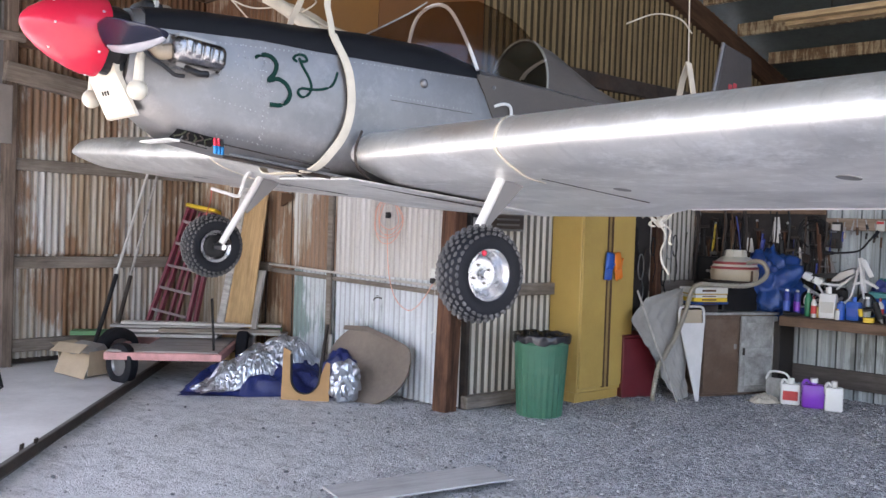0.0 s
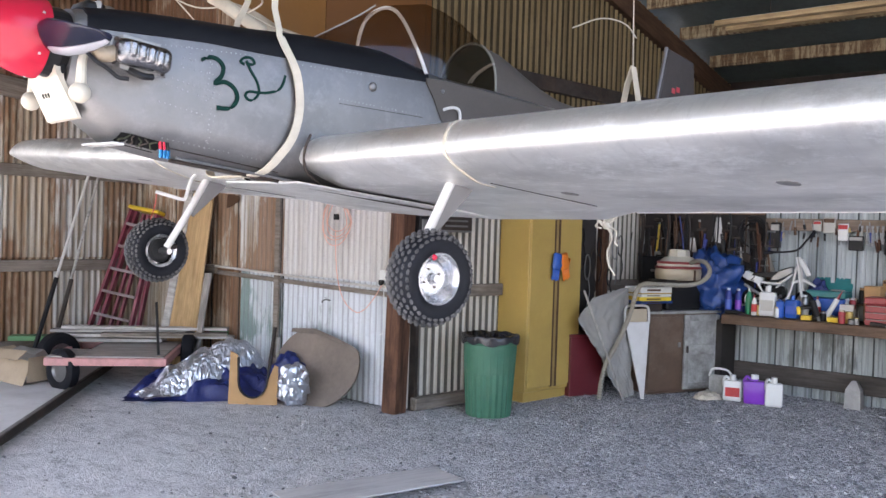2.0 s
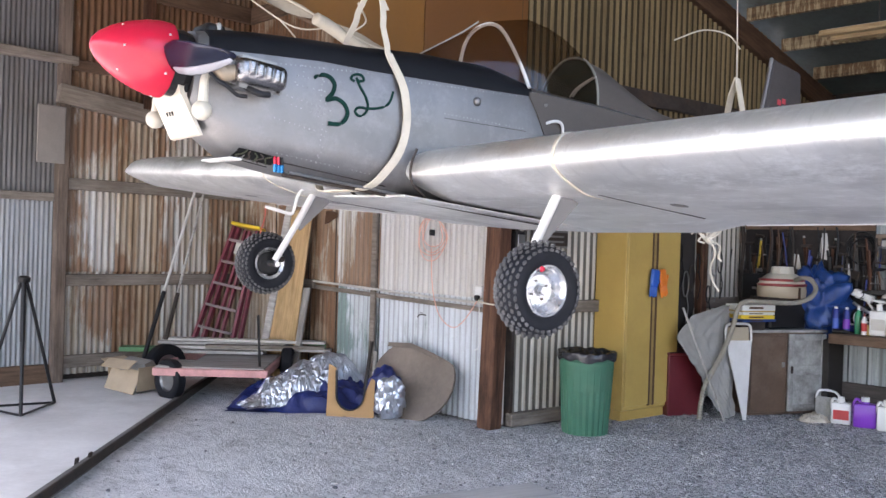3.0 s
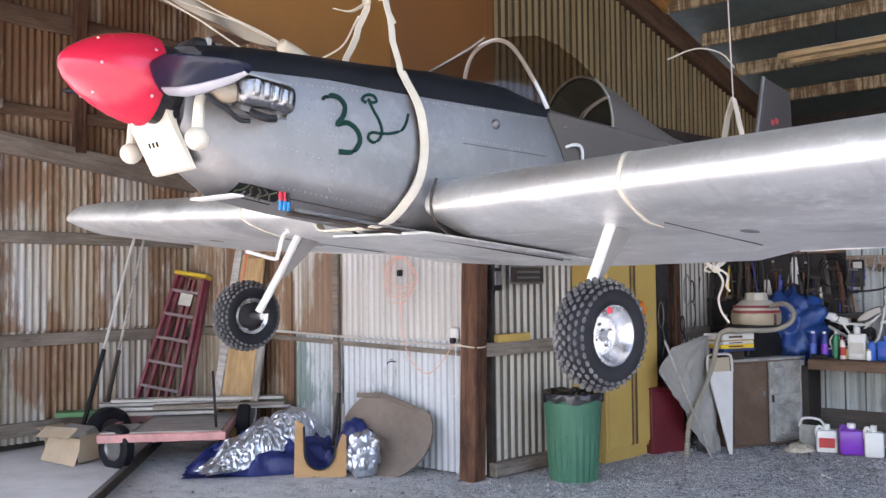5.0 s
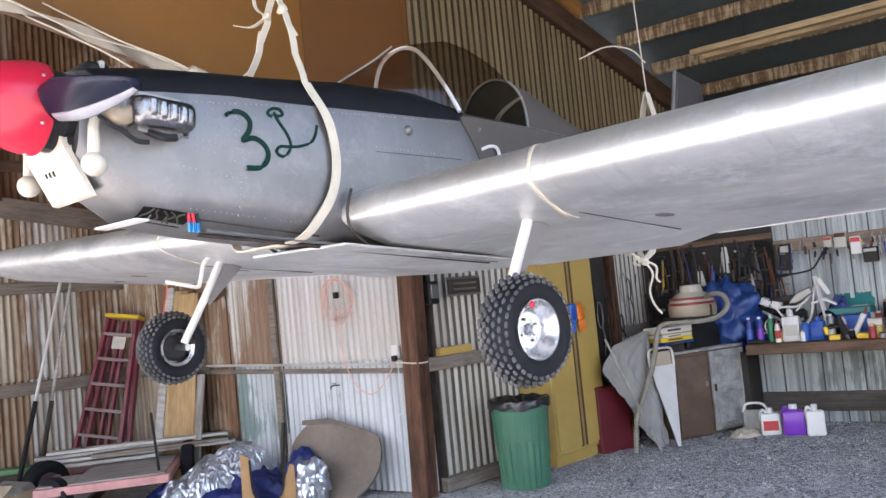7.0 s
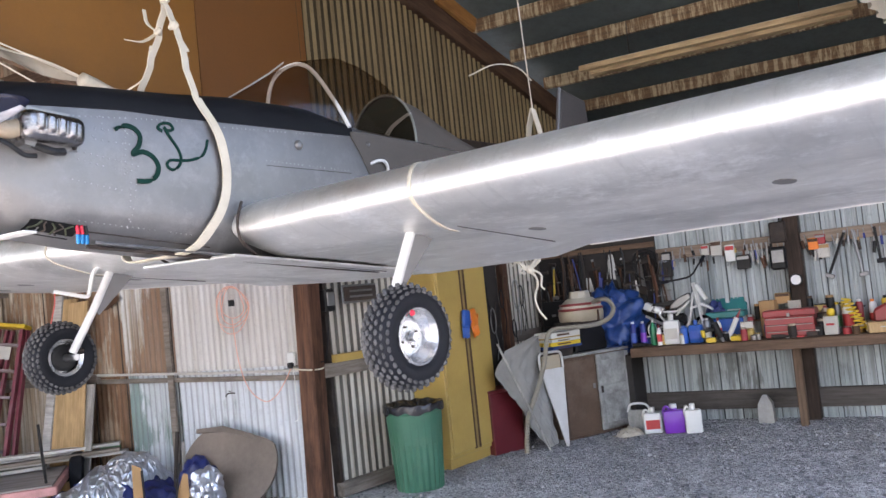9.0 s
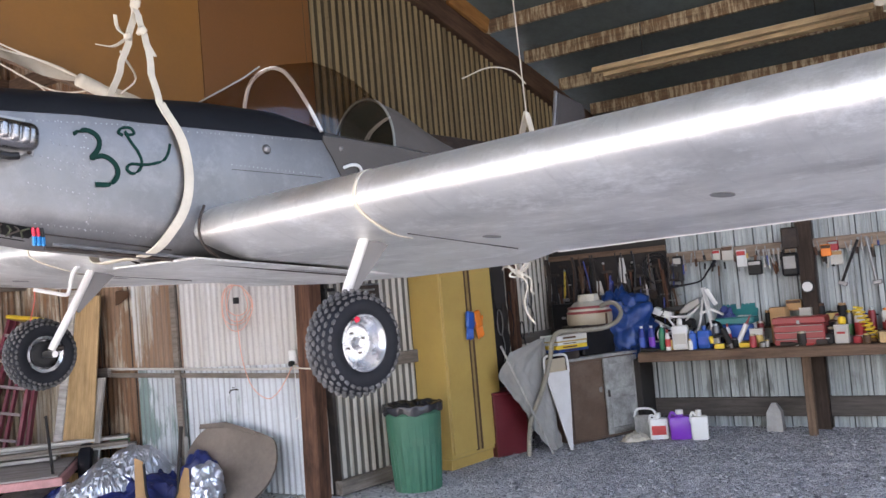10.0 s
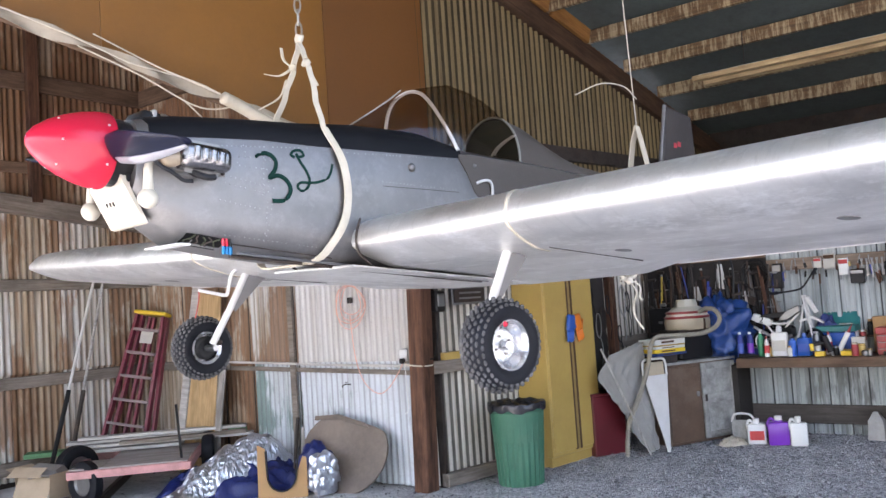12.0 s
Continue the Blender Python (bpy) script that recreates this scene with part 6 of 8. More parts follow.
for x, w, h, mt, tilt, nm, lb in ((1.02, 0.13, 2.1, GREY_BOARD, 9, "leaning_plank", "grey plank leaning on the rusty wall"), (1.22, 0.22, 2.05, PLY, 9, "plywood_strip", "pale plywood strip leaning on the rusty wall"), (1.50, 0.30, 2.0, PLY, 8, "plywood_strip", "pale plywood strip leaning on the rusty wall"), (1.66, 0.17, 1.15, GREY_BOARD_Z, 10, "leaning_plank", "short grey plank leaning on the rusty wall")):
    b_ = thing(nm, at(LB, x, -0.42, 0, -tilt, 2 if x < 1.3 else -1, 0), lb, "board", "boards leaning on the wall")
    part("board", boxed((w, 0.022, h), Matrix.Translation((0, 0, h / 2)), 0.004), mt, b_)
for x, z1 in ((2.90, 0.68),):
    st = thing("fence_stake", at(LB, x + 0.1, -0.46, 0, -6, 3, 0), "dark steel fence stake stuck behind the tarpaulin", "stake", "stakes behind the tarpaulin")
    part("stake", boxed((0.03, 0.03, z1), Matrix.Translation((0, 0, z1 / 2)), 0.004), STEEL_DARK, st)

# ---- tarpaulin, foil, cardboard and disc ----
def heap(name, cx, cy, sx, sy, h, material, parent, seed, rough=0.12, n=44, lift=0.0, edge=1.6):
    """A crumpled sheet: a mound with sharp random folds."""
    v, f = [], []
    for j in range(n + 1):
        for i in range(n + 1):
            s, t = i / n * 2 - 1, j / n * 2 - 1
            r = min(1.0, (abs(s) ** 2.4 + abs(t) ** 2.4) ** (1 / 2.4))
            base = max(0.0, 1 - r ** edge)
            p = Vector((s * 2.6, t * 2.6, seed))
            fold = noise.turbulence(p * 1.1, 4, True) - 0.5
            crease = 1.3 * abs(noise.noise(p * 1.6)) + 0.55 * abs(noise.noise(p * 3.7)) + 0.16 * abs(noise.noise(p * 8))
            wob = 0.12 * noise.noise((s * 3, t * 3, seed + 9))
            z = h * base * (0.75 + 0.5 * fold) + rough * crease * min(1.0, base * 4)
            v.append((cx + sx * (s + wob), cy + sy * (t + wob), max(0.004, z) + lift * min(1.0, base * 6)))
    for j in range(n):
        for i in range(n):
            a = j * (n + 1) + i
            f.append((a, a + 1, a + n + 2, a + n + 1))
    return link(name, v, f, material, parent, smooth=True)


tp = thing("tarpaulin_heap", pose(-2.22, 8.66, 0, 0, 0, 8), "crumpled dark blue tarpaulin heaped on the gravel", "tarpaulin")
heap("tarpaulin", 0.02, 0, 0.82, 0.42, 0.42, BLUE_TARP, tp, 3.0, 0.09, 60)
fo = thing("foil_blanket", pose(-2.25, 8.60, 0.02, 0, 0, 36), "crumpled silver foil sheet lying over the tarpaulin", "foil")


def foil_sheet(name, parent, length, width, seed, n=70, m=34):
    """A thin foil sheet over a heap: long folds with sharp flat crumples between them."""
    rnd = random.Random(int(seed * 10))
    v, f = [], []
    for j in range(m + 1):
        for i in range(n + 1):
            s_, t_ = i / n * 2 - 1, j / m * 2 - 1
            e1, e2 = 0.10 * noise.noise((t_ * 2.2, seed, 1)), 0.14 * noise.noise((s_ * 2.4, seed, 5))
            x, y = length * s_ * (1 + e1), width * (t_ + e2)
            r = min(1.0, (abs(s_) ** 2.2 + abs(t_ * 0.96) ** 2.2) ** (1 / 2.2))
            base = max(0.0, 1 - r ** 2.4) * (0.17 + 0.42 * min(1.0, max(0.0, 0.5 + 0.62 * s_ + 0.1 * t_)))
            p = Vector((x * 3.2 - y * 1.6, y * 1.7 + x * 0.6, seed))
            fold = 0.13 * abs(noise.noise(p * 1.1)) + 0.06 * abs(noise.noise(p * 2.7))
            z = base + fold * min(1.0, 0.3 + base * 4) + (0.026 * abs(noise.noise(p * 3.6)) + 0.012 * abs(noise.noise(p * 8.0))) * min(1.0, 0.4 + base * 4) + rnd.uniform(-0.005, 0.005) + 0.02
            v.append((x + rnd.uniform(-0.007, 0.007), y + rnd.uniform(-0.007, 0.007), z))
    for j in range(m):
        for i in range(n):
            a = j * (n + 1) + i
            if rnd.random() < 0.5:
                f += [(a, a + 1, a + n + 2), (a, a + n + 2, a + n + 1)]
            else:
                f += [(a, a + 1, a + n + 1), (a + 1, a + n + 2, a + n + 1)]
    return link(name, v, f, FOIL, parent)


foil_sheet("foil_sheet", fo, 0.70, 0.225, 7.3)


def crumpled_ball(radius, stretch, material, parent, name, seed, bulge=0.45, fine=0.16, smooth=False):
    bm = bmesh.new()
    bmesh.ops.create_icosphere(bm, subdivisions=4, radius=1.0)
    for v_ in bm.verts:
        d = v_.co.normalized()
        q = d + Vector((seed, seed * 0.7, 1.0))
        r = radius * (0.75 + bulge * abs(noise.noise(q * 1.9)) + fine * (1.8 * noise.voronoi(q * 2.4 + d * 0.8 * noise.noise(q * 3))[0][0] + 0.8 * noise.voronoi(q * 5.0 + d * noise.noise(q * 5))[0][0]))
        v_.co = Vector((d.x * r * stretch[0], d.y * r * stretch[1], max(-radius * stretch[2] * 0.8, d.z * r * stretch[2]) + radius * stretch[2] * 0.8))
    return part(name, bm, material, parent, smooth=smooth)


fo2 = thing("foil_bundle", pose(-1.35, 8.17, 0.02, 0, 0, 0), "bundle of crumpled silver foil beside the round board", "foil")
bm = bmesh.new()
bmesh.ops.create_icosphere(bm, subdivisions=4, radius=1.0)
crush = random.Random(31)
for v_ in bm.verts:
    d = v_.co.normalized()
    r = 0.165 * (0.8 + 0.45 * abs(noise.noise(d * 1.8 + Vector((2, 2, 1)))) + crush.uniform(-0.02, 0.02) + 0.14 * abs(noise.noise(d * 4.5)) + 0.08 * abs(noise.noise(d * 9)))
    v_.co = Vector((d.x * r * 0.95, d.y * r * 0.85, max(-0.17, d.z * r * 1.35) + 0.17))
part("foil", bm, FOIL, fo2)
tp2 = thing("tarpaulin_roll", pose(-1.44, 8.45, 0, 0, 0, 0), "rolled dark blue tarpaulin behind the foil bundle", "tarpaulin")
crumpled_ball(0.22, (0.8, 0.6, 1.15), BLUE_TARP, tp2, "tarpaulin", 4.0, 0.4, 0.12, True)
ca = thing("cut_cardboard", frame_at((-1.96, 8.17), Vector((0.95, 0.0, 0))) @ pose(0, 0, 0, -6, 0, 0), "sheet of brown cardboard with a rounded notch cut out", "cardboard")
outline = [(0, 0.0), (0.46, 0.0), (0.455, 0.36), (0.42, 0.375)]
outline += [(0.225 + 0.135 * math.cos(a), 0.22 + 0.155 * math.sin(a)) for a in [0.0 - math.pi * k / 10 for k in range(11)]]
outline += [(0.075, 0.46), (0.0, 0.50)]
part("cardboard_sheet", prism(outline, 0.008), CARDBOARD, ca)
rim_path = [(0.39, -0.008, 0.46)] + [(0.225 + 0.135 * math.cos(a), -0.006, 0.22 + 0.155 * math.sin(a)) for a in [0.0 - math.pi * k / 10 for k in range(11)]] + [(0.08, -0.008, 0.44)]
part("notch_lining", tubed(rim_path, 0.02, flat=(0.05, 0.012, (0, 1, 0))), BLACK_PLASTIC, ca, "black rubber strip lining the notch")
st = thing("wooden_stake", pose(-1.57, 8.44, 0, -7, 3, 20), "thin grey wooden stake standing behind the cardboard", "stake")
part("stake", boxed((0.03, 0.025, 0.6), Matrix.Translation((0, 0, 0.3)), 0.004), GREY_BOARD_Z, st)
ds = thing("round_board", frame_at((-1.66, 8.44), Vector((0.9, -0.43, 0))) @ pose(0, 0, 0, -24, 0, 0), "large round dusty board leaning on the wall", "board")
pts = []
for k in range(44):
    a = -math.pi / 2 + 2 * math.pi * k / 44
    x, z = 0.47 + 0.47 * math.cos(a), 0.38 + 0.42 * math.sin(a)
    lid = 0.77 - 0.22 * x
    if z > lid:
        z = lid + (z - lid) * 0.25
    pts.append((x, z))
part("disc", prism(pts, 0.03, None, 0.004), DISC_TAN, ds)
part("top_lip", prism([(-0.02, 0.76), (0.25, 0.775), (0.55, 0.69), (0.60, 0.64), (0.25, 0.725), (-0.02, 0.72)], 0.02, Matrix.Translation((0.12, -0.022, -0.03)), 0.003), DISC_TAN, ds)

# ---- black tripod stand ----
tri = thing("tripod_stand", pose(-4.68, 7.58, 0.035), "black steel tripod stand on the concrete", "stand")
feet = [(0.36 * math.cos(radians(a)), 0.36 * math.sin(radians(a)), 0.016) for a in (67, -58, 188)]
for k in range(3):
    part("leg", tubed([feet[k], (feet[k][0] * 0.08, feet[k][1] * 0.08, 1.17)], 0.016, 8), BLACK_PLASTIC, tri)
    part("strut", tubed([feet[k], feet[(k + 1) % 3]], 0.011, 8), BLACK_PLASTIC, tri)
part("column", tubed([(0, 0, 0.62), (0, 0, 1.22)], 0.022, 10), BLACK_PLASTIC, tri)
bm = bmesh.new()
lathe(bm, [(0, 0), (0.05, 0), (0.055, 0.01), (0.055, 0.045), (0.03, 0.06), (0, 0.06)], 16, Matrix.Translation((0, 0, 1.17)))
smooth_by_angle(part("head", bm, BLACK_PLASTIC, tri), 35)

# ================= the bench end =================
BN = frame_at((3.48, 9.83), bd)
LEG_WOOD = wood("worn_brown_leg", (0.2, 0.135, 0.09), (0.09, 0.055, 0.036), axis=2)
bench = thing("workbench", at(BN, 0, 0, 0), "rough timber workbench along the ribbed wall", "bench")
for k in range(3):
    part("top_plank", boxed((4.7, 0.20, 0.045), Matrix.Translation((2.33, -0.56 + 0.205 * k, 0.865)), 0.005), TIMBER_X, bench)
part("front_apron", boxed((4.7, 0.045, 0.10), Matrix.Translation((2.33, -0.665, 0.835)), 0.006), TIMBER_X, bench)
for x in (1.63, 3.7):
    part("leg", boxed((0.078, 0.085, 0.84), Matrix.Translation((x, -0.50, 0.42)), 0.008), LEG_WOOD, bench)
TOP = 0.889

ch = frame_at((2.2, 9.2), Vector((math.cos(radians(25)), math.sin(radians(25)), 0)))
cup = thing("old_cupboard", at(ch, 0.03, 0, 0) @ Matrix.Diagonal((1.1, 1, 1.07, 1)), "battered low cupboard with a brown and an off-white door", "cupboard")
part("carcass", boxed((0.86, 0.44, 0.80), Matrix.Translation((0.44, 0.24, 0.41)), 0.006), BROWN_PANEL, cup)
part("top", boxed((0.92, 0.48, 0.025), Matrix.Translation((0.44, 0.23, 0.825)), 0.004), OLD_WHITE, cup)
d1 = part("door", boxed((0.40, 0.02, 0.74), Matrix.Translation((0.21, 0.005, 0.41)), 0.004), BROWN_PANEL, cup, "dark brown door")
part("handle", boxed((0.03, 0.02, 0.05), Matrix.Translation((0.37, -0.015, 0.5)), 0.004), GREY_METAL, d1)
d2 = part("door", boxed((0.44, 0.02, 0.76), Matrix.Translation((0.655, 0.0, 0.42)), 0.004), OLD_WHITE, cup, "peeling off-white door")
for x in (0.463, 0.847):
    part("stile", boxed((0.056, 0.012, 0.75), Matrix.Translation((x, -0.014, 0.42)), 0.003), OLD_WHITE, d2)
for z, h in ((0.075, 0.06), (0.44, 0.09), (0.765, 0.06)):
    part("door_rail", boxed((0.328, 0.012, h), Matrix.Translation((0.655, -0.014, z)), 0.003), OLD_WHITE, d2)
part("handle", boxed((0.02, 0.02, 0.07), Matrix.Translation((0.463, -0.028, 0.45)), 0.004), STEEL_DARK, d2)

wb_ = thing("white_board_panel", frame_at((1.96, 8.95), Vector((0.9, 0.42, 0))) @ pose(0, 0, 0, -5, 0, 0), "narrow white panel leaning on the cupboard", "board")
part("panel", prism([(0.18, 0.0), (0.215, 0.0), (0.31, 0.80), (-0.005, 0.80)], 0.018, None, 0.003), WHITE_PAINT, wb_)
part("loop_handle", tubed(spline([(0.0, 0, 0.79), (0.0, 0, 0.92), (0.04, 0, 0.965), (0.15, 0, 0.97), (0.27, 0, 0.965), (0.305, 0, 0.92), (0.305, 0, 0.79)], 5), 0.013, 8), WHITE_PAINT, wb_, "white tubular loop")
part("back_plate", boxed((0.27, 0.012, 0.15), Matrix.Translation((0.152, 0.01, 0.86)), 0.004), BEIGE, wb_)
rb = thing("red_tool_chest", frame_at((1.40, 9.02), Vector((0.9, 0.42, 0))), "dark red steel box beside the yellow cabinet", "box")
part("box_body", boxed((0.40, 0.36, 0.62), Matrix.Translation((0.17, 0.18, 0.31)), 0.008), DARK_RED, rb)
part("lid", boxed((0.41, 0.37, 0.03), Matrix.Translation((0.17, 0.18, 0.635)), 0.006), DARK_RED, rb)
# draped canvas
cvm = frame_at((1.45, 8.86), Vector((0.9, 0.42, 0)))
cv = thing("grey_canvas", cvm, "limp grey canvas sheet draped beside the cupboard", "canvas")
rows_ = []
for j in range(41):
    t = j / 40
    z = 1.13 * (1 - t) + 0.015
    # leaves the hook on the right, sags out to the left, and falls to a point on the gravel
    left = table([(0.0, 0.56), (0.09, 0.19), (0.28, -0.05), (0.44, 0.09), (0.66, 0.25), (1.0, 0.50)], t)[0]
    right = table([(0.0, 0.62), (0.3, 0.60), (1.0, 0.66)], t)[0]
    ring = []
    for i in range(41):
        u = i / 40
        x = left + (right - left) * u
        fold = 0.05 * noise.noise((u * 2.0 + t * 3.0, t * 2.5, 5)) + 0.05 * abs(noise.noise((x * 7 + t * 5, t * 3 - x * 4, 2))) + 0.01 * noise.noise((u * 14, t * 14, 8))
        ring.append((x, 0.12 * (1 - t) ** 1.5 - 0.06 + fold - 0.05 * math.sin(math.pi * u) * (1 - t), max(0.012, z + 0.03 * noise.noise((x * 4, 3, t)) * (t > 0.05))))
    rows_.append(ring)
part("sheet", loft(rows_, closed=False), GREY_CANVAS, cv, smooth=True)
br = thing("broom_handle", cvm, "thin pale wooden handle leaning across the red box", "pole")
part("shaft", tubed([(-0.05, -0.10, 1.13), (0.26, -0.16, 0.38), (0.40, -0.20, 0.02)], 0.012, 8), GREY_BOARD_Z, br)

crate = thing("dark_crate", at(ch, 0.60, 0.27, 0.897) @ Matrix.Diagonal((1.4, 1, 1, 1)), "dark plastic crate of oddments on the cupboard", "crate")
part("body", boxed((0.34, 0.30, 0.30), Matrix.Translation((0, 0, 0.15)), 0.015), BLACK_PLASTIC, crate)
part("rim", boxed((0.37, 0.33, 0.03), Matrix.Translation((0, 0, 0.315)), 0.01), STEEL_DARK, crate)
vac = thing("shop_vacuum", at(ch, 0.63, 0.27, 1.222) @ Matrix.Diagonal((1.35, 1.1, 0.95, 1)), "beige and red workshop vacuum cleaner on a dark crate", "vacuum cleaner")
bm = bmesh.new()
lathe(bm, [(0, 0.0), (0.19, 0.0), (0.20, 0.015), (0.205, 0.09), (0.20, 0.13), (0, 0.13)], 28)
smooth_by_angle(part("tank", bm, BEIGE, vac), 35)
for z, r in ((0.13, 0.205), (0.185, 0.19)):
    bm = bmesh.new()
    lathe(bm, [(0, z), (r - 0.01, z), (r, z + 0.008), (r, z + 0.02), (r - 0.012, z + 0.03), (0, z + 0.03)], 28)
    smooth_by_angle(part("band", bm, RED_STEEL, vac, "red band"), 35)
bm = bmesh.new()
lathe(bm, [(0, 0.155), (0.195, 0.155), (0.18, 0.19), (0, 0.19)], 28)
smooth_by_angle(part("collar", bm, CREAM, vac), 35)
bm = bmesh.new()
lathe(bm, [(0, 0.212), (0.17, 0.212), (0.125, 0.262), (0.10, 0.272), (0.09, 0.345), (0.08, 0.352), (0, 0.352)], 8)
smooth_by_angle(part("motor_head", bm, CREAM, vac), 35)
part("strut", boxed((0.02, 0.02, 0.12), Matrix.Translation((0.03, -0.20, 0.06)), 0.004), BROWN_TRIM, vac)
hose = thing("suction_hose", Matrix.Translation((2.69, 9.25, 1.42)), "ribbed grey suction hose looped from the vacuum to the floor", "hose")
hp = spline([Vector(p) - Vector((2.69, 9.25, 1.42)) for p in ((2.70, 9.40, 1.42), (2.74, 9.27, 1.45), (2.80, 9.20, 1.43), (2.83, 9.15, 1.34), (2.75, 9.10, 1.25), (2.58, 9.06, 1.20), (2.28, 9.02, 1.20), (2.12, 9.02, 1.20), (2.04, 9.02, 1.13), (1.97, 8.97, 0.90), (1.855, 8.91, 0.634), (1.71, 8.84, 0.382), (1.66, 8.80, 0.2), (1.64, 8.78, 0.03))], 12)
part("hose", tubed(hp, 0.026, 10, radii=[0.022 + 0.004 * (k % 2) for k in range(len(hp))]), HOSE_GREY, hose)

bk = thing("stacked_manuals", at(ch, 0.02, 0.04, 0.897) @ Matrix.Diagonal((1.1, 1, 0.9, 1)), "stack of white and yellow boxed manuals on a dark tin", "books")
part("tin_below", boxed((0.28, 0.24, 0.10), Matrix.Translation((0.03, 0.08, 0.05)), 0.01), STEEL_DARK, bk)
zz = 0.10
for k, (mt, h, rz, w) in enumerate(((BRIGHT_TARP, 0.03, 8, 0.42), (YELLOW_PLASTIC, 0.045, -3, 0.37), (WHITE_PLASTIC, 0.03, 2, 0.37), (YELLOW_STEEL, 0.014, 1, 0.38), (WHITE_PLASTIC, 0.065, 1, 0.38))):
    o = part("book", boxed((w, 0.26, h), pose(0.03, 0.02, zz + h / 2, 0, 0, rz), 0.003), mt, bk)
    if h > 0.02:
        part("text_bar", boxed((0.16, 0.003, h * 0.35), pose(0.0, -0.112 - 0.001 * abs(rz), zz + h / 2, 0, 0, rz), 0), BROWN_TRIM, o)
    zz += h + 0.002
bt = thing("blue_tarpaulin_pile", at(BN, -0.32, -0.30, 0.80), "bright blue plastic tarpaulin stuffed beside the bench", "tarpaulin")
# near-black colour stands in for the shadow between cupboard and bench
part("support_crate", boxed((0.42, 0.4, 0.8), Matrix.Translation((0.02, 0.04, -0.4)), 0.01), DARK_BOARD, bt)
bm = bmesh.new()
bmesh.ops.create_icosphere(bm, subdivisions=5, radius=0.3)
for v_ in bm.verts:
    d = v_.co.normalized()
    q = d + Vector((2, 7, 1))
    r = 0.25 + 0.20 * abs(noise.noise(q * 1.7)) + 0.08 * abs(noise.noise(q * 4.0)) + 0.03 * abs(noise.noise(q * 9.0))
    v_.co = Vector((d.x * r * 1.05, d.y * r * 0.8, d.z * r * 1.2 + 0.36))
part("tarpaulin", bm, BRIGHT_TARP, bt, smooth=True)


def bottle(name, s, y, h, r, mat_body, mat_cap, label, kind="round", group="bottles on the bench", base=TOP, m=None, bar=None):
    ob = thing(name, at(m or BN, s, y, base, 0, 0, random.uniform(-12, 12)), label, "bottle", group)
    bm = bmesh.new()
    if kind == "round":
        lathe(bm, [(0, 0), (r * 0.95, 0), (r, h * 0.03), (r, h * 0.62), (r * 0.8, h * 0.74), (r * 0.35, h * 0.84), (r * 0.33, h * 0.88), (0, h * 0.88)], 20)
    elif kind == "can":
        lathe(bm, [(0, 0), (r * 0.97, 0), (r, h * 0.02), (r, h * 0.86), (r * 0.7, h * 0.92), (0, h * 0.92)], 20)
    else:
        box(bm, (r * 2, r * 1.2, h * 0.8), Matrix.Translation((0, 0, h * 0.4)), r * 0.25, 2)
        lathe(bm, [(0, h * 0.78), (r * 0.4, h * 0.78), (r * 0.3, h * 0.88), (0, h * 0.88)], 14)
    smooth_by_angle(part("body", bm, mat_body, ob), 40)
    bm = bmesh.new()
    cr = r * (0.36 if kind != "can" else 0.55)
    lathe(bm, [(0, h * 0.86), (cr, h * 0.86), (cr * 0.95, h), (0, h)], 16)
    smooth_by_angle(part("cap", bm, mat_cap, ob), 40)
    if bar:
        if kind == "jug":
            part("paper_label", boxed((r * 1.5, 0.003, h * 0.35), Matrix.Translation((0, -r * 0.6 - 0.001, h * 0.36)), 0), bar, ob)
        else:
            bm = bmesh.new()
            lathe(bm, [(r + 0.001, h * 0.18), (r + 0.001, h * 0.55)], 20)
            part("paper_label", bm, bar, ob, smooth=True)
    return ob


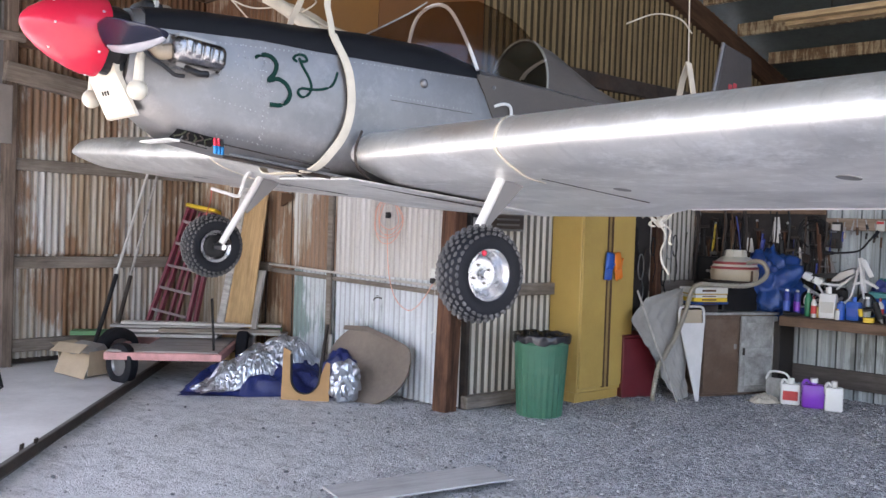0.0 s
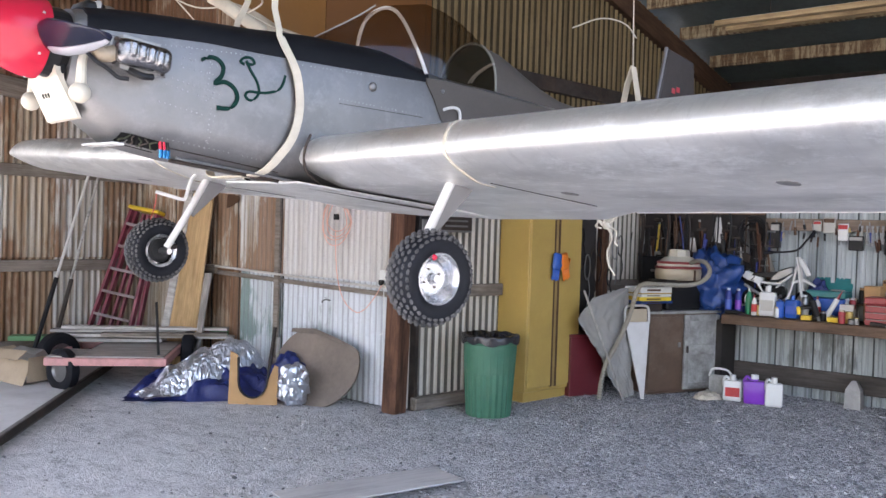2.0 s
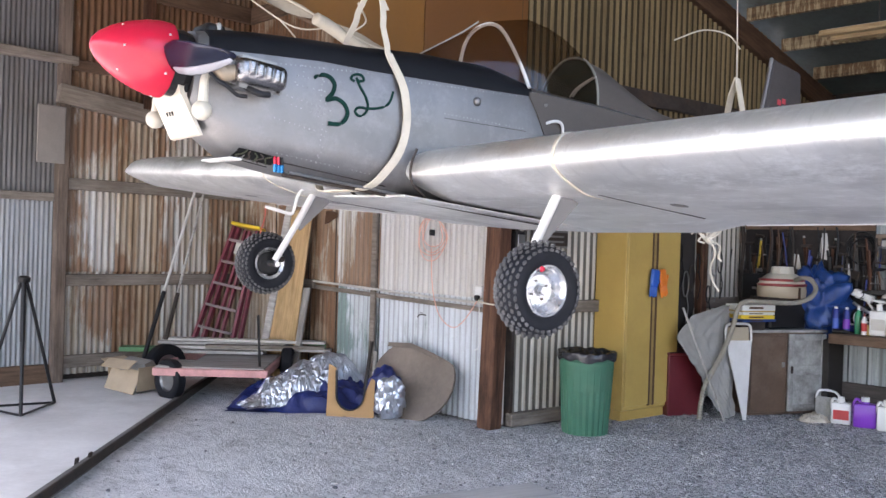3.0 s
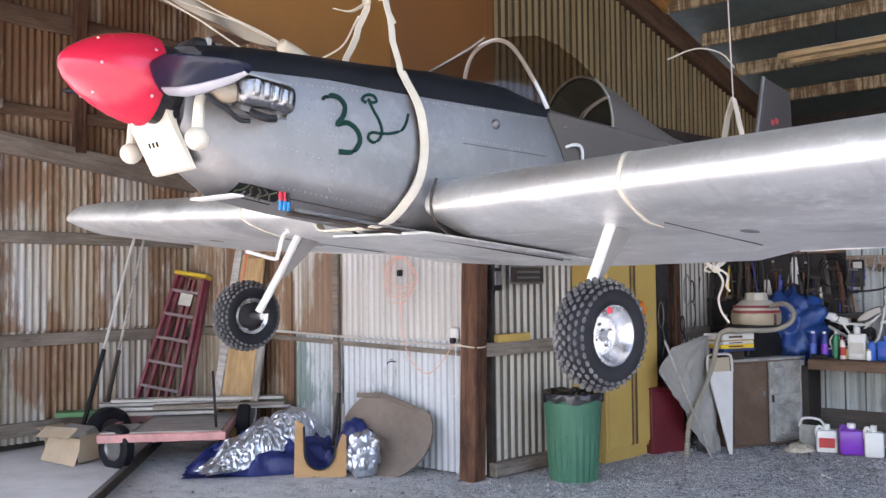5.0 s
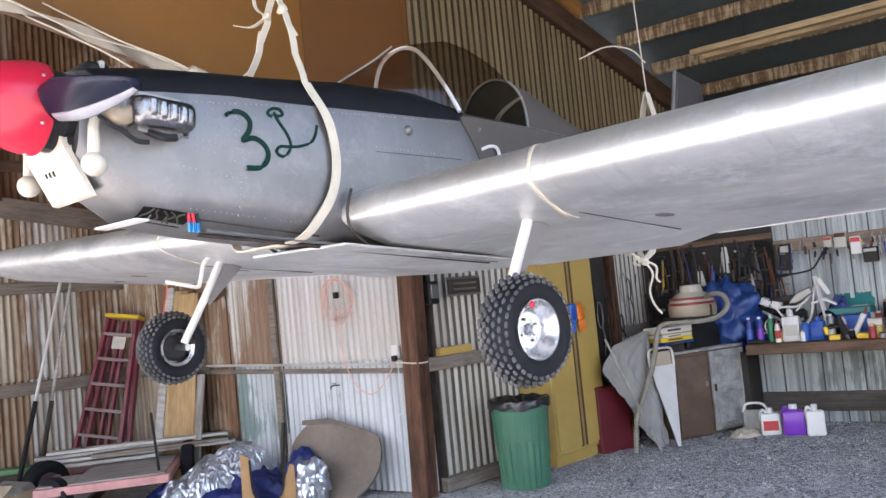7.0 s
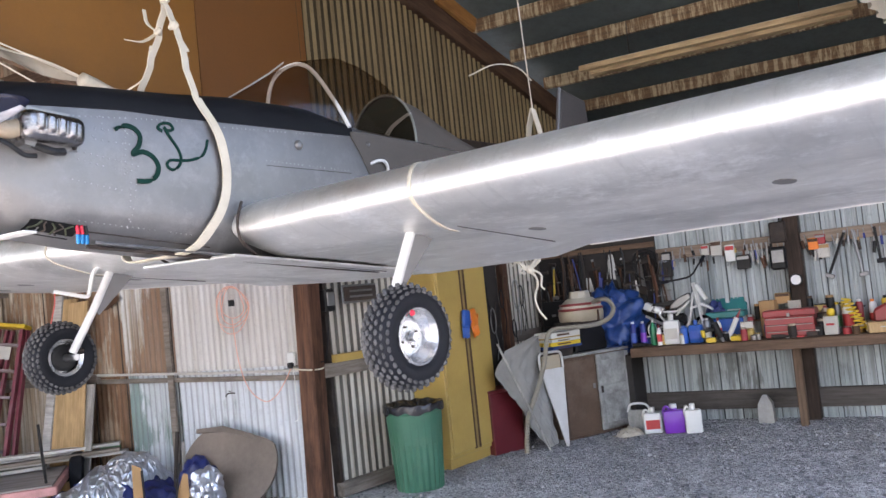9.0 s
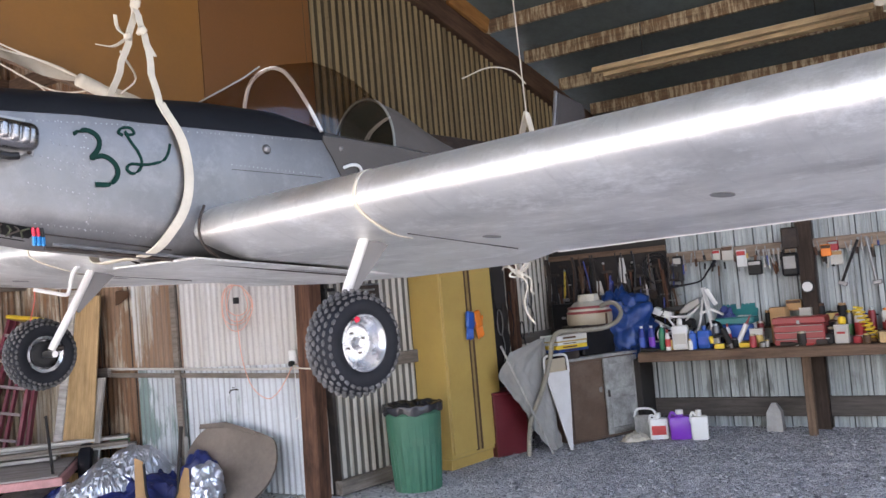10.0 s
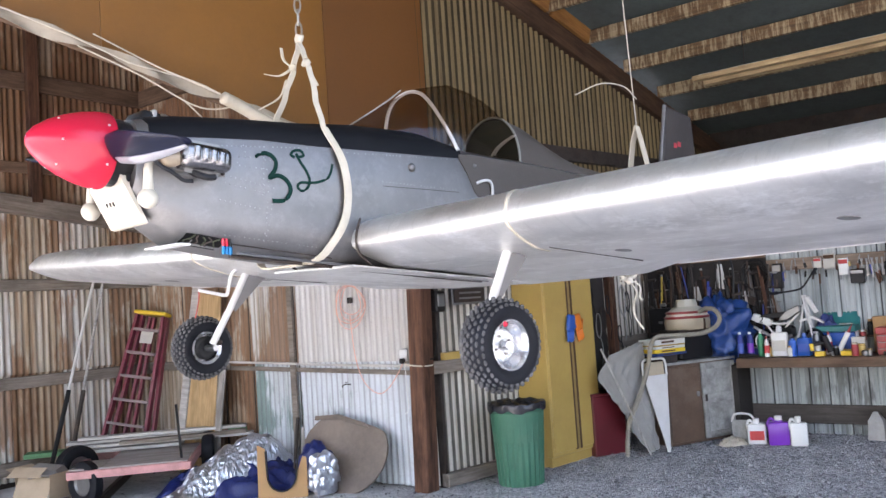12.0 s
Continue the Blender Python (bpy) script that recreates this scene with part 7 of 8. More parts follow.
random.seed(5)
LABEL_RED = paint("red_label", (0.5, 0.04, 0.04), 0.5)
LABEL_BLUE = paint("blue_label", (0.06, 0.12, 0.45), 0.5)
LABEL_GREEN = paint("green_label", (0.1, 0.3, 0.12), 0.5)
for s, y, h, r, a, c, lb, kd, bar in (
        (-0.02, -0.50, 0.27, 0.034, NAVY_PLASTIC, WHITE_PLASTIC, "navy spray can with a white cap", "can", LABEL_BLUE),
        (0.09, -0.50, 0.27, 0.034, NAVY_PLASTIC, WHITE_PLASTIC, "navy spray can with a white cap", "can", PURPLE_PLASTIC),
        (0.19, -0.46, 0.29, 0.036, GREEN_PLASTIC, WHITE_PLASTIC, "green trigger bottle with a pale cap", "round", None),
        (0.27, -0.52, 0.22, 0.028, WHITE_PLASTIC, RED_STEEL, "small white bottle with a red cap", "round", LABEL_RED),
        (0.40, -0.48, 0.32, 0.085, WHITE_PLASTIC, WHITE_PLASTIC, "large white jug with a pale grey label", "jug", PAPER),
        (0.54, -0.52, 0.19, 0.04, BLUE_PLASTIC, BLUE_PLASTIC, "blue tin on the bench", "can", None),
        (0.655, -0.48, 0.24, 0.07, BLUE_PLASTIC, BLUE_PLASTIC, "square blue can on the bench", "jug", LABEL_BLUE),
        (0.77, -0.45, 0.25, 0.036, GREY_METAL, WHITE_PLASTIC, "grey metal spray can", "can", PAPER),
        (0.86, -0.34, 0.24, 0.034, WHITE_PLASTIC, RED_STEEL, "white bottle with a red cap", "round", LABEL_RED),
        (1.02, -0.22, 0.26, 0.034, ORANGE_PLASTIC, WHITE_PLASTIC, "orange spray can on the bench", "can", PAPER),
        (1.10, -0.18, 0.29, 0.036, WHITE_PLASTIC, YELLOW_PLASTIC, "white bottle with a yellow cap", "round", LABEL_RED),
        (1.18, -0.26, 0.24, 0.034, RED_STEEL, WHITE_PLASTIC, "red spray can with a white cap", "can", PAPER),
        (1.30, -0.14, 0.30, 0.038, BEIGE, ORANGE_PLASTIC, "beige bottle with an orange cap", "round", LABEL_RED),
        (1.80, -0.30, 0.20, 0.034, BLACK_PLASTIC, WHITE_PLASTIC, "black bottle with a white cap", "round", None),
        (2.02, -0.22, 0.30, 0.036, GREY_METAL, YELLOW_PLASTIC, "grey spray can with a yellow cap", "can", LABEL_GREEN),
        (2.12, -0.30, 0.33, 0.05, WHITE_PLASTIC, YELLOW_PLASTIC, "white bottle with a yellow top", "round", LABEL_RED),
        (2.22, -0.16, 0.31, 0.036, RED_STEEL, WHITE_PLASTIC, "red spray can with a white cap", "can", None),
        (2.34, -0.16, 0.30, 0.036, WHITE_PLASTIC, ORANGE_PLASTIC, "white can with an orange cap", "can", LABEL_RED),
        (2.46, -0.18, 0.33, 0.036, YELLOW_PLASTIC, BLACK_PLASTIC, "yellow spray can with a black cap", "can", PAPER),
        (1.90, -0.14, 0.27, 0.036, BEIGE, RED_STEEL, "beige can with a red cap", "can", PAPER)):
    bottle("bottle", s, y, h, r, a, c, lb, kd, bar=bar)

tb = thing("red_toolbox", at(BN, 1.60, -0.40, TOP), "red steel three-drawer toolbox on the workbench", "toolbox")
part("box_body", boxed((0.47, 0.27, 0.21), Matrix.Translation((0, 0, 0.105)), 0.008), RED_STEEL, tb)
part("lid", prism([(-0.255, 0.212), (0.255, 0.212), (0.245, 0.275), (-0.245, 0.275)], 0.275, None, 0.008), RED_STEEL, tb)
for k in range(3):
    d_ = part("drawer", boxed((0.47, 0.012, 0.056), Matrix.Translation((0, -0.138, 0.038 + 0.066 * k)), 0.003), RED_STEEL, tb)
    part("pull", boxed((0.44, 0.01, 0.008), Matrix.Translation((0, -0.148, 0.06 + 0.066 * k)), 0.002), GREY_METAL, d_)
part("catch", boxed((0.03, 0.012, 0.04), Matrix.Translation((0, -0.146, 0.225)), 0.003), GREY_METAL, tb)
tc_ = thing("teal_case", at(BN, 0.92, -0.16, TOP + 0.22), "open teal plastic case on stacked tins", "case")
part("support_tins", boxed((0.36, 0.2, 0.22), Matrix.Translation((0, 0, -0.11)), 0.01), BLUE_PLASTIC, tc_)
part("tray", boxed((0.40, 0.24, 0.07), Matrix.Translation((0, 0, 0.04)), 0.012), TEAL_PLASTIC, tc_)
part("lid", boxed((0.40, 0.02, 0.2), pose(0, 0.13, 0.13, -30, 0, 0), 0.01), TEAL_PLASTIC, tc_)
bl = thing("blue_cloth", at(BN, 0.80, -0.13, TOP) @ Matrix.Scale(0.85, 4), "dark blue cloth bundled on the workbench", "cloth")
bm = bmesh.new()
bmesh.ops.create_icosphere(bm, subdivisions=3, radius=0.12)
for v_ in bm.verts:
    d = v_.co.normalized()
    r = 0.12 + 0.06 * abs(noise.noise(d * 2.6 + Vector((5, 1, 1))))
    v_.co = Vector((d.x * r, d.y * r, d.z * r * 2.0 + 0.22))
part("cloth", bm, BLUE_TARP, bl)
gun = thing("sealant_gun", at(BN, 0.97, -0.44, TOP + 0.02, 0, -62, 0), "white and red sealant tube in its gun", "gun")
part("tube", tubed([(0, 0, 0), (0.24, 0, 0)], 0.026, 14), WHITE_PLASTIC, gun)
part("nozzle", tubed([(0.24, 0, 0), (0.33, 0, 0)], 0.01, 10, radii=[0.016, 0.005]), RED_STEEL, gun)
dr = thing("cordless_drill", at(BN, 0.90, -0.56, TOP + 0.12, 0, 70, 20), "dark cordless drill standing on the bench edge", "drill")
part("motor", tubed([(-0.09, 0, 0), (0.08, 0, 0)], 0.033, 14), BLACK_PLASTIC, dr)
part("chuck", tubed([(0.08, 0, 0), (0.14, 0, 0)], 0.02, 12, radii=[0.024, 0.014]), GREY_METAL, dr)
part("grip", boxed((0.035, 0.03, 0.13), pose(-0.04, 0, -0.08, 0, 12, 0), 0.01), BLACK_PLASTIC, dr)
part("battery", boxed((0.08, 0.06, 0.04), pose(-0.03, 0, -0.15, 0, 12, 0), 0.01), YELLOW_PLASTIC, dr)
for s, y, w, d, h, mt, lb in ((0.82, -0.55, 0.10, 0.08, 0.05, YELLOW_PLASTIC, "yellow plastic tape holder on the bench"), (1.08, -0.52, 0.12, 0.08, 0.05, YELLOW_PLASTIC, "yellow plastic clamp on the bench"), (1.17, -0.42, 0.13, 0.12, 0.17, PAPER, "printed paper carton on the bench"), (1.84, -0.46, 0.14, 0.12, 0.09, BLACK_PLASTIC, "black plastic tool on the bench"), (1.80, -0.52, 0.10, 0.1, 0.05, STEEL_DARK, "dark metal part on the bench"), (1.98, -0.50, 0.13, 0.05, 0.17, PAPER, "white printed carton on the bench"), (1.90, -0.40, 0.1, 0.1, 0.16, STEEL_DARK, "dark tin on the bench"), (2.55, -0.52, 0.5, 0.14, 0.09, PLY, "pale timber block on the bench"), (1.36, -0.16, 0.16, 0.14, 0.36, CARDBOARD, "small brown cardboard box on the bench"), (1.62, -0.14, 0.12, 0.1, 0.34, PAPER, "tall white carton behind the toolbox"), (1.74, -0.2, 0.16, 0.16, 0.22, STEEL_DARK, "dark metal tin on the bench"), (1.60, -0.56, 0.09, 0.06, 0.02, WHITE_PLASTIC, "small white clip on the bench"), (1.70, -0.58, 0.07, 0.05, 0.02, LABEL_RED, "small red clip on the bench")):
    o = thing("bench_item", at(BN, s, y, TOP, 0, 0, random.uniform(-15, 15)), lb, "item", "small items on the bench")
    part("body", boxed((w, d, h), Matrix.Translation((0, 0, h / 2)), 0.006), mt, o)
    if h > 0.08:
        part("text_bar", boxed((w * 0.6, 0.003, h * 0.12), Matrix.Translation((0, -d / 2 - 0.001, h * 0.6)), 0), LABEL_RED if mt is PAPER else PAPER, o)
        part("lid", boxed((w * 1.02, d * 1.02, 0.012), Matrix.Translation((0, 0, h + 0.004)), 0.003), mt, o)
lamp_ = thing("yellow_lantern", at(BN, 1.98, -0.42, TOP + 0.175), "small yellow lantern on a white carton", "lantern")
bm = bmesh.new()
lathe(bm, [(0, 0), (0.03, 0), (0.04, 0.03), (0.035, 0.07), (0, 0.08)], 16)
part("globe", bm, YELLOW_PLASTIC, lamp_, smooth=True)
cmp_ = thing("red_compressor", at(BN, 2.66, -0.34, TOP + 0.09), "dark red air compressor with pale lettering bars", "compressor")
part("housing", prism([(-0.3, 0.0), (0.3, 0.0), (0.3, 0.32), (0.1, 0.32), (-0.3, 0.12)], 0.28, None, 0.02), RED_STEEL, cmp_)
for k in range(2):
    part("text_bar", boxed((0.26, 0.004, 0.035), pose(0.06, -0.142, 0.20 - 0.06 * k, 0, -24, 0), 0), WHITE_PLASTIC, cmp_)
part("foot", boxed((0.5, 0.25, 0.02), Matrix.Translation((0, 0, -0.005)), 0.004), BLACK_PLASTIC, cmp_)
yh = thing("yellow_air_hose", at(BN, 2.27, -0.44, TOP), "coiled yellow air hose beside the compressor", "hose")
part("coil", tubed([(0.05 * math.cos(k * 0.7) - 0.002 * k, 0.05 * math.sin(k * 0.7), 0.02 + 0.0042 * k) for k in range(76)], 0.008, 6), YELLOW_PLASTIC, yh)
part("tail", tubed(spline([(0.03, 0, 0.02), (0.15, -0.05, 0.012), (0.3, -0.08, 0.012), (0.42, -0.02, 0.02)], 5), 0.007), BLACK_PLASTIC, yh)

# child's motorcycle standing among the bottles
bike = thing("toy_motorcycle", at(BN, 0.45, -0.27, TOP + 0.015), "small white and black motorcycle standing on the workbench", "motorcycle")
for x, r, rz in ((-0.28, 0.13, 4), (0.25, 0.13, -28)):
    hub = new("wheel")
    hub.parent = bike
    hub.matrix_basis = pose(x, 0, r + 0.005, 90, 0, rz)
    bm = bmesh.new()
    lathe(bm, [(r * 0.74, -0.022), (r * 0.95, -0.022), (r, 0.0), (r * 0.95, 0.022), (r * 0.74, 0.022), (r * 0.74, -0.022)], 24)
    part("tyre", bm, RUBBER, hub, smooth=True)
    bm = bmesh.new()
    lathe(bm, [(r * 0.66, -0.012), (r * 0.74, -0.012), (r * 0.74, 0.012), (r * 0.66, 0.012), (r * 0.66, -0.012)], 20)
    part("rim", bm, ALU_BRIGHT, hub)
    for k in range(6):
        a = math.pi * k / 6
        part("spoke", tubed([(-r * 0.68 * math.cos(a), -r * 0.68 * math.sin(a), 0), (r * 0.68 * math.cos(a), r * 0.68 * math.sin(a), 0)], 0.003, 5), WHITE_PLASTIC, hub)
for pts_ in ([(-0.30, 0, 0.13), (-0.16, -0.02, 0.17), (0.0, -0.03, 0.13), (0.10, -0.03, 0.20), (0.17, 0, 0.52)], [(-0.36, 0, 0.36), (-0.16, -0.03, 0.33), (0.02, -0.03, 0.34), (0.17, 0, 0.50)],
             [(-0.24, -0.03, 0.34), (-0.14, -0.03, 0.18)], [(-0.12, -0.03, 0.33), (0.0, -0.03, 0.14)], [(0.02, -0.03, 0.34), (-0.10, -0.03, 0.19)]):
    part("frame_tube", tubed(spline(pts_, 5), 0.012), WHITE_PAINT, bike)
for y in (-0.045, 0.045):
    part("fork", tubed([(0.25, y * 0.8, 0.13), (0.18, y, 0.62)], 0.013), WHITE_PAINT, bike)
part("handlebar", tubed(spline([(-0.10, -0.10, 0.66), (0.06, -0.05, 0.67), (0.17, 0.0, 0.70), (0.24, 0.05, 0.80), (0.27, 0.10, 0.85)], 5), 0.010), BLACK_PLASTIC, bike)
for a_, b_ in (((-0.14, -0.12, 0.655), (-0.06, -0.09, 0.66)), ((0.26, 0.09, 0.83), (0.30, 0.13, 0.90))):
    part("grip", tubed([a_, b_], 0.018), RUBBER, bike)
part("front_plate", prism([(0.20, 0.59), (0.245, 0.61), (0.335, 0.44), (0.295, 0.42)], 0.03, Matrix.Translation((0, -0.06, 0)), 0.008), WHITE_PLASTIC, bike)
part("mudguard", prism([(0.12, 0.33), (0.25, 0.37), (0.36, 0.31), (0.36, 0.33), (0.25, 0.395), (0.12, 0.355)], 0.06, None, 0.003), WHITE_PLASTIC, bike)
part("tank", prism([(-0.10, 0.35), (0.0, 0.36), (0.15, 0.45), (0.13, 0.52), (0.0, 0.47), (-0.08, 0.40)], 0.10, None, 0.012), GREY_METAL, bike)
part("seat", prism([(-0.30, 0.40), (-0.08, 0.385), (0.0, 0.46), (-0.06, 0.45), (-0.28, 0.43)], 0.09, None, 0.01), BLACK_PLASTIC, bike)
plate = part("rear_plate", prism([(-0.40, 0.38), (-0.20, 0.30), (-0.17, 0.37), (-0.36, 0.45)], 0.09, None, 0.008), WHITE_PLASTIC, bike)
part("engine", boxed((0.17, 0.10, 0.14), Matrix.Translation((-0.02, 0, 0.23)), 0.03), BLACK_PLASTIC, bike)
part("exhaust", tubed(spline([(0.04, -0.06, 0.20), (-0.08, -0.07, 0.15), (-0.22, -0.07, 0.22), (-0.36, -0.07, 0.30)], 5), 0.016), ALU_BRIGHT, bike)
digit = bpy.data.curves.new("figure", "FONT")
digit.body, digit.size, digit.extrude, digit.align_x = "2", 0.10, 0.001, "CENTER"
digit.materials.append(BLACK_PLASTIC)
two_ = new("figure", digit)
two_.parent = plate
two_.matrix_basis = pose(-0.285, -0.047, 0.345, 90, 12, 0)

# ---- tools on the wall rail ----
def hung(name, s, z, label, cat="tool"):
    return thing(name, at(BN, s, -0.10, z), label, cat, "tools hung on the wall")


def spanner(s, z, l):
    o = hung("spanner", s, z, "steel spanner hung on the wall rail")
    part("shank", boxed((0.016, 0.008, l), Matrix.Translation((0, 0, -l / 2)), 0.003), GREY_METAL, o)
    part("jaw", boxed((0.034, 0.01, 0.035), Matrix.Translation((0, 0, -l)), 0.008), GREY_METAL, o)
    part("ring", boxed((0.03, 0.01, 0.03), Matrix.Translation((0, 0, 0)), 0.009), GREY_METAL, o)


for k in range(5):
    spanner(1.20 + 0.05 * k, 1.86, 0.14 + 0.02 * (k % 3))
hc = hung("hose_coil", 0.07, 1.80, "coil of black rubber hose hung on the wall", "hose")
for k in range(4):
    r = 0.14 + 0.016 * (k % 2) - 0.03 * (k == 3)
    part("turn", tubed([(r * math.sin(a) + 0.01 * k, -0.012 * k, r * 1.1 * math.cos(a) - 0.02 * k) for a in [i * math.pi / 14 for i in range(29)]], 0.011, 8), BLACK_PLASTIC, hc)
for s, z, w, h, d, mt, nm, lb in ((0.33, 1.75, 0.10, 0.28, 0.07, BLACK_PLASTIC, "tool_pouch", "black tool holster hung on the wall"), (1.15, 1.69, 0.14, 0.15, 0.05, BLACK_PLASTIC, "tool_pouch", "small black pouch hung on the wall"), (0.88, 1.87, 0.12, 0.16, 0.04, PAPER, "parts_packet", "packet of small parts on the wall rail"), (1.02, 1.80, 0.10, 0.18, 0.04, WHITE_PLASTIC, "parts_packet", "pale packet of small parts on the wall rail"), (0.76, 1.86, 0.08, 0.11, 0.04, PAPER, "parts_packet", "packet of small parts on the wall rail"), (1.86, 1.80, 0.10, 0.12, 0.05, ORANGE_PLASTIC, "orange_packet", "orange blister pack on the wall rail"), (1.95, 1.72, 0.12, 0.15, 0.02, PAPER, "printed_card", "pale printed card pinned to the wall"), (1.93, 1.84, 0.10, 0.1, 0.04, RED_DULL, "tape_roll_holder", "red tape holder on the wall rail"), (1.66, 1.28, 0.10, 0.15, 0.02, PAPER, "printed_card", "white tag hung below the gauge"), (1.50, 1.27, 0.15, 0.11, 0.08, CARDBOARD, "parts_box", "small cardboard parts box on the stud")):
    o = hung(nm, s, z, lb, "packet")
    part("body", boxed((w, d, h), None, 0.008), mt, o)
    part("flap", boxed((w * 0.9, d * 0.3, h * 0.25), Matrix.Translation((0, -d * 0.55, h * 0.3)), 0.004), GREY_METAL if mt is BLACK_PLASTIC else (BROWN_TRIM, LABEL_BLUE, GREY_METAL, LABEL_RED, CARDBOARD)[int(s * 97) % 5], o)
bc = hung("battery_charger", 1.52, 1.66, "black battery charger with a grey face on the stud", "charger")
part("case", boxed((0.16, 0.13, 0.24), Matrix.Translation((0, -0.06, 0.03)), 0.02), BLACK_PLASTIC, bc)
part("face", boxed((0.12, 0.012, 0.13), Matrix.Translation((0, -0.128, 0.05)), 0.006), STONE, bc)
part("upper_block", boxed((0.16, 0.12, 0.22), Matrix.Translation((0.02, -0.05, 0.30)), 0.012), STEEL_DARK, bc)
ga = hung("round_gauge", 1.67, 1.45, "round white dial gauge on the stud", "gauge")
bm = bmesh.new()
lathe(bm, [(0, -0.03), (0.06, -0.03), (0.065, 0.0), (0.06, 0.02), (0, 0.02)], 20, pose(0, -0.12, 0, 90, 0, 0))
part("bezel", bm, BLACK_PLASTIC, ga)
bm = bmesh.new()
lathe(bm, [(0, 0.022), (0.05, 0.022), (0.05, 0.018)], 20, pose(0, -0.12, 0, 90, 0, 0))
part("dial", bm, WHITE_PLASTIC, ga)
for s, z, l, tilt, mt, hd, nm, lb in ((2.16, 1.88, 0.46, 24, BLACK_PLASTIC, GREY_METAL, "bolt_cutter", "black-handled bolt cutter hung on the wall"), (2.24, 1.88, 0.44, -6, GREY_METAL, GREY_METAL, "adjustable_wrench", "large steel adjustable wrench hung on the wall"), (2.44, 1.88, 0.32, -4, BLACK_PLASTIC, BLACK_PLASTIC, "mallet", "black rubber mallet hung on the wall"), (-0.35, 1.86, 0.34, 10, GREY_METAL, GREY_METAL, "g_clamp", "steel clamp hung on the wall"), (-0.55, 1.88, 0.42, -5, TIMBER, GREY_METAL, "hammer", "wooden-handled hammer hung on the wall"), (-0.75, 1.86, 0.40, 6, TIMBER, STEEL_DARK, "hammer", "wooden-handled hammer hung on the wall"), (-0.92, 1.86, 0.36, 0, STEEL_DARK, STEEL_DARK, "pry_bar", "dark pry bar hung on the wall"), (-1.05, 1.84, 0.34, 4, YELLOW_PLASTIC, GREY_METAL, "hand_saw_handle", "yellow-handled tool hung in the dark corner"), (-0.20, 1.86, 0.38, -3, BLACK_PLASTIC, GREY_METAL, "pipe_wrench", "black-handled pipe wrench hung on the wall")):
    o = thing(nm, at(BN, s, -0.10, z, 0, tilt, 0), lb, "tool", "tools hung on the wall")
    part("handle", tubed([(0, 0, 0), (0, 0, -l)], 0.014, 8), mt, o)
    part("head", boxed((0.09, 0.03, 0.045), Matrix.Translation((0.01, 0, -l)), 0.008), hd, o)
    part("hook", boxed((0.03, 0.015, 0.03), Matrix.Translation((0, 0, 0.01)), 0.006), hd, o)
bagt = thing("cord_tangle", at(BN, -0.62, -0.16, 1.75), "tangle of dark cords and straps in the corner", "cords")
random.seed(11)
for k in range(12):
    x = -0.9 + 1.35 * random.random()
    l = 0.35 + 0.5 * random.random()
    mt = random.choice((BLACK_PLASTIC, BLACK_PLASTIC, BROWN_TRIM, STEEL_DARK, BROWN_TRIM, BLACK_PLASTIC))
    part("cord", tubed(spline([(x, 0, 0.25), (x + 0.03, -0.02, 0.05), (x - 0.02 + 0.06 * random.random(), -0.03, -l * 0.6), (x + 0.05, 0, -l)], 4), 0.006 + 0.008 * random.random(), 6), mt, bagt)

# ---- by the foot of the bench ----
FL = Matrix.Translation((0, 0, 0))
for x, y, h, r, a, c, lb, bar in ((3.10, 9.10, 0.27, 0.095, WHITE_PLASTIC, WHITE_PLASTIC, "white plastic jug with a red and white label", LABEL_RED), (3.28, 8.96, 0.30, 0.11, PURPLE_PLASTIC, WHITE_PLASTIC, "purple plastic jug with a pale cap", None), (3.43, 8.83, 0.30, 0.085, WHITE_PLASTIC, WHITE_PLASTIC, "plain white plastic jug", None)):
    o = bottle("floor_jug", x, y, h, r, a, c, lb, "jug", "jugs on the floor", 0.0, FL, bar)
    o.matrix_basis = pose(x, y, 0, 0, 0, -20)
    part("grip", tubed(spline([(-r * 0.2, 0, h * 0.80), (-r * 0.7, 0, h * 0.92), (-r * 0.95, 0, h * 0.75), (-r * 0.9, 0, h * 0.55)], 5), 0.014, 8), a, o)
pan = thing("clear_tray", pose(2.96, 9.22, 0.0, 0, 0, -30), "clear plastic carrier behind the jugs", "tray")
part("wall", boxed((0.16, 0.02, 0.24), Matrix.Translation((0, 0.05, 0.12)), 0.006), OLD_WHITE, pan)
part("grip", tubed(spline([(-0.08, 0.05, 0.22), (-0.04, 0.05, 0.30), (0.1, 0.05, 0.30), (0.16, 0.05, 0.24)], 5), 0.012), WHITE_PLASTIC, pan)
rag = thing("white_rag", pose(2.86, 9.16, 0.0, 0, 0, 20), "crumpled white rag on the gravel", "rag")
heap("cloth", 0, 0, 0.16, 0.11, 0.08, WEBBING, rag, 4.4, 0.05, 20)
pier = thing("concrete_pier", pose(4.27, 8.87, 0, 0, 0, -38), "small tapered concrete pier block under the bench", "block")
part("block", loft([[(sx_ * w_, sy_ * w_, z_) for sx_, sy_ in ((-1, -1), (1, -1), (1, 1), (-1, 1))] for w_, z_ in ((0.08, 0), (0.072, 0.19), (0.025, 0.28))]), STONE, pier)

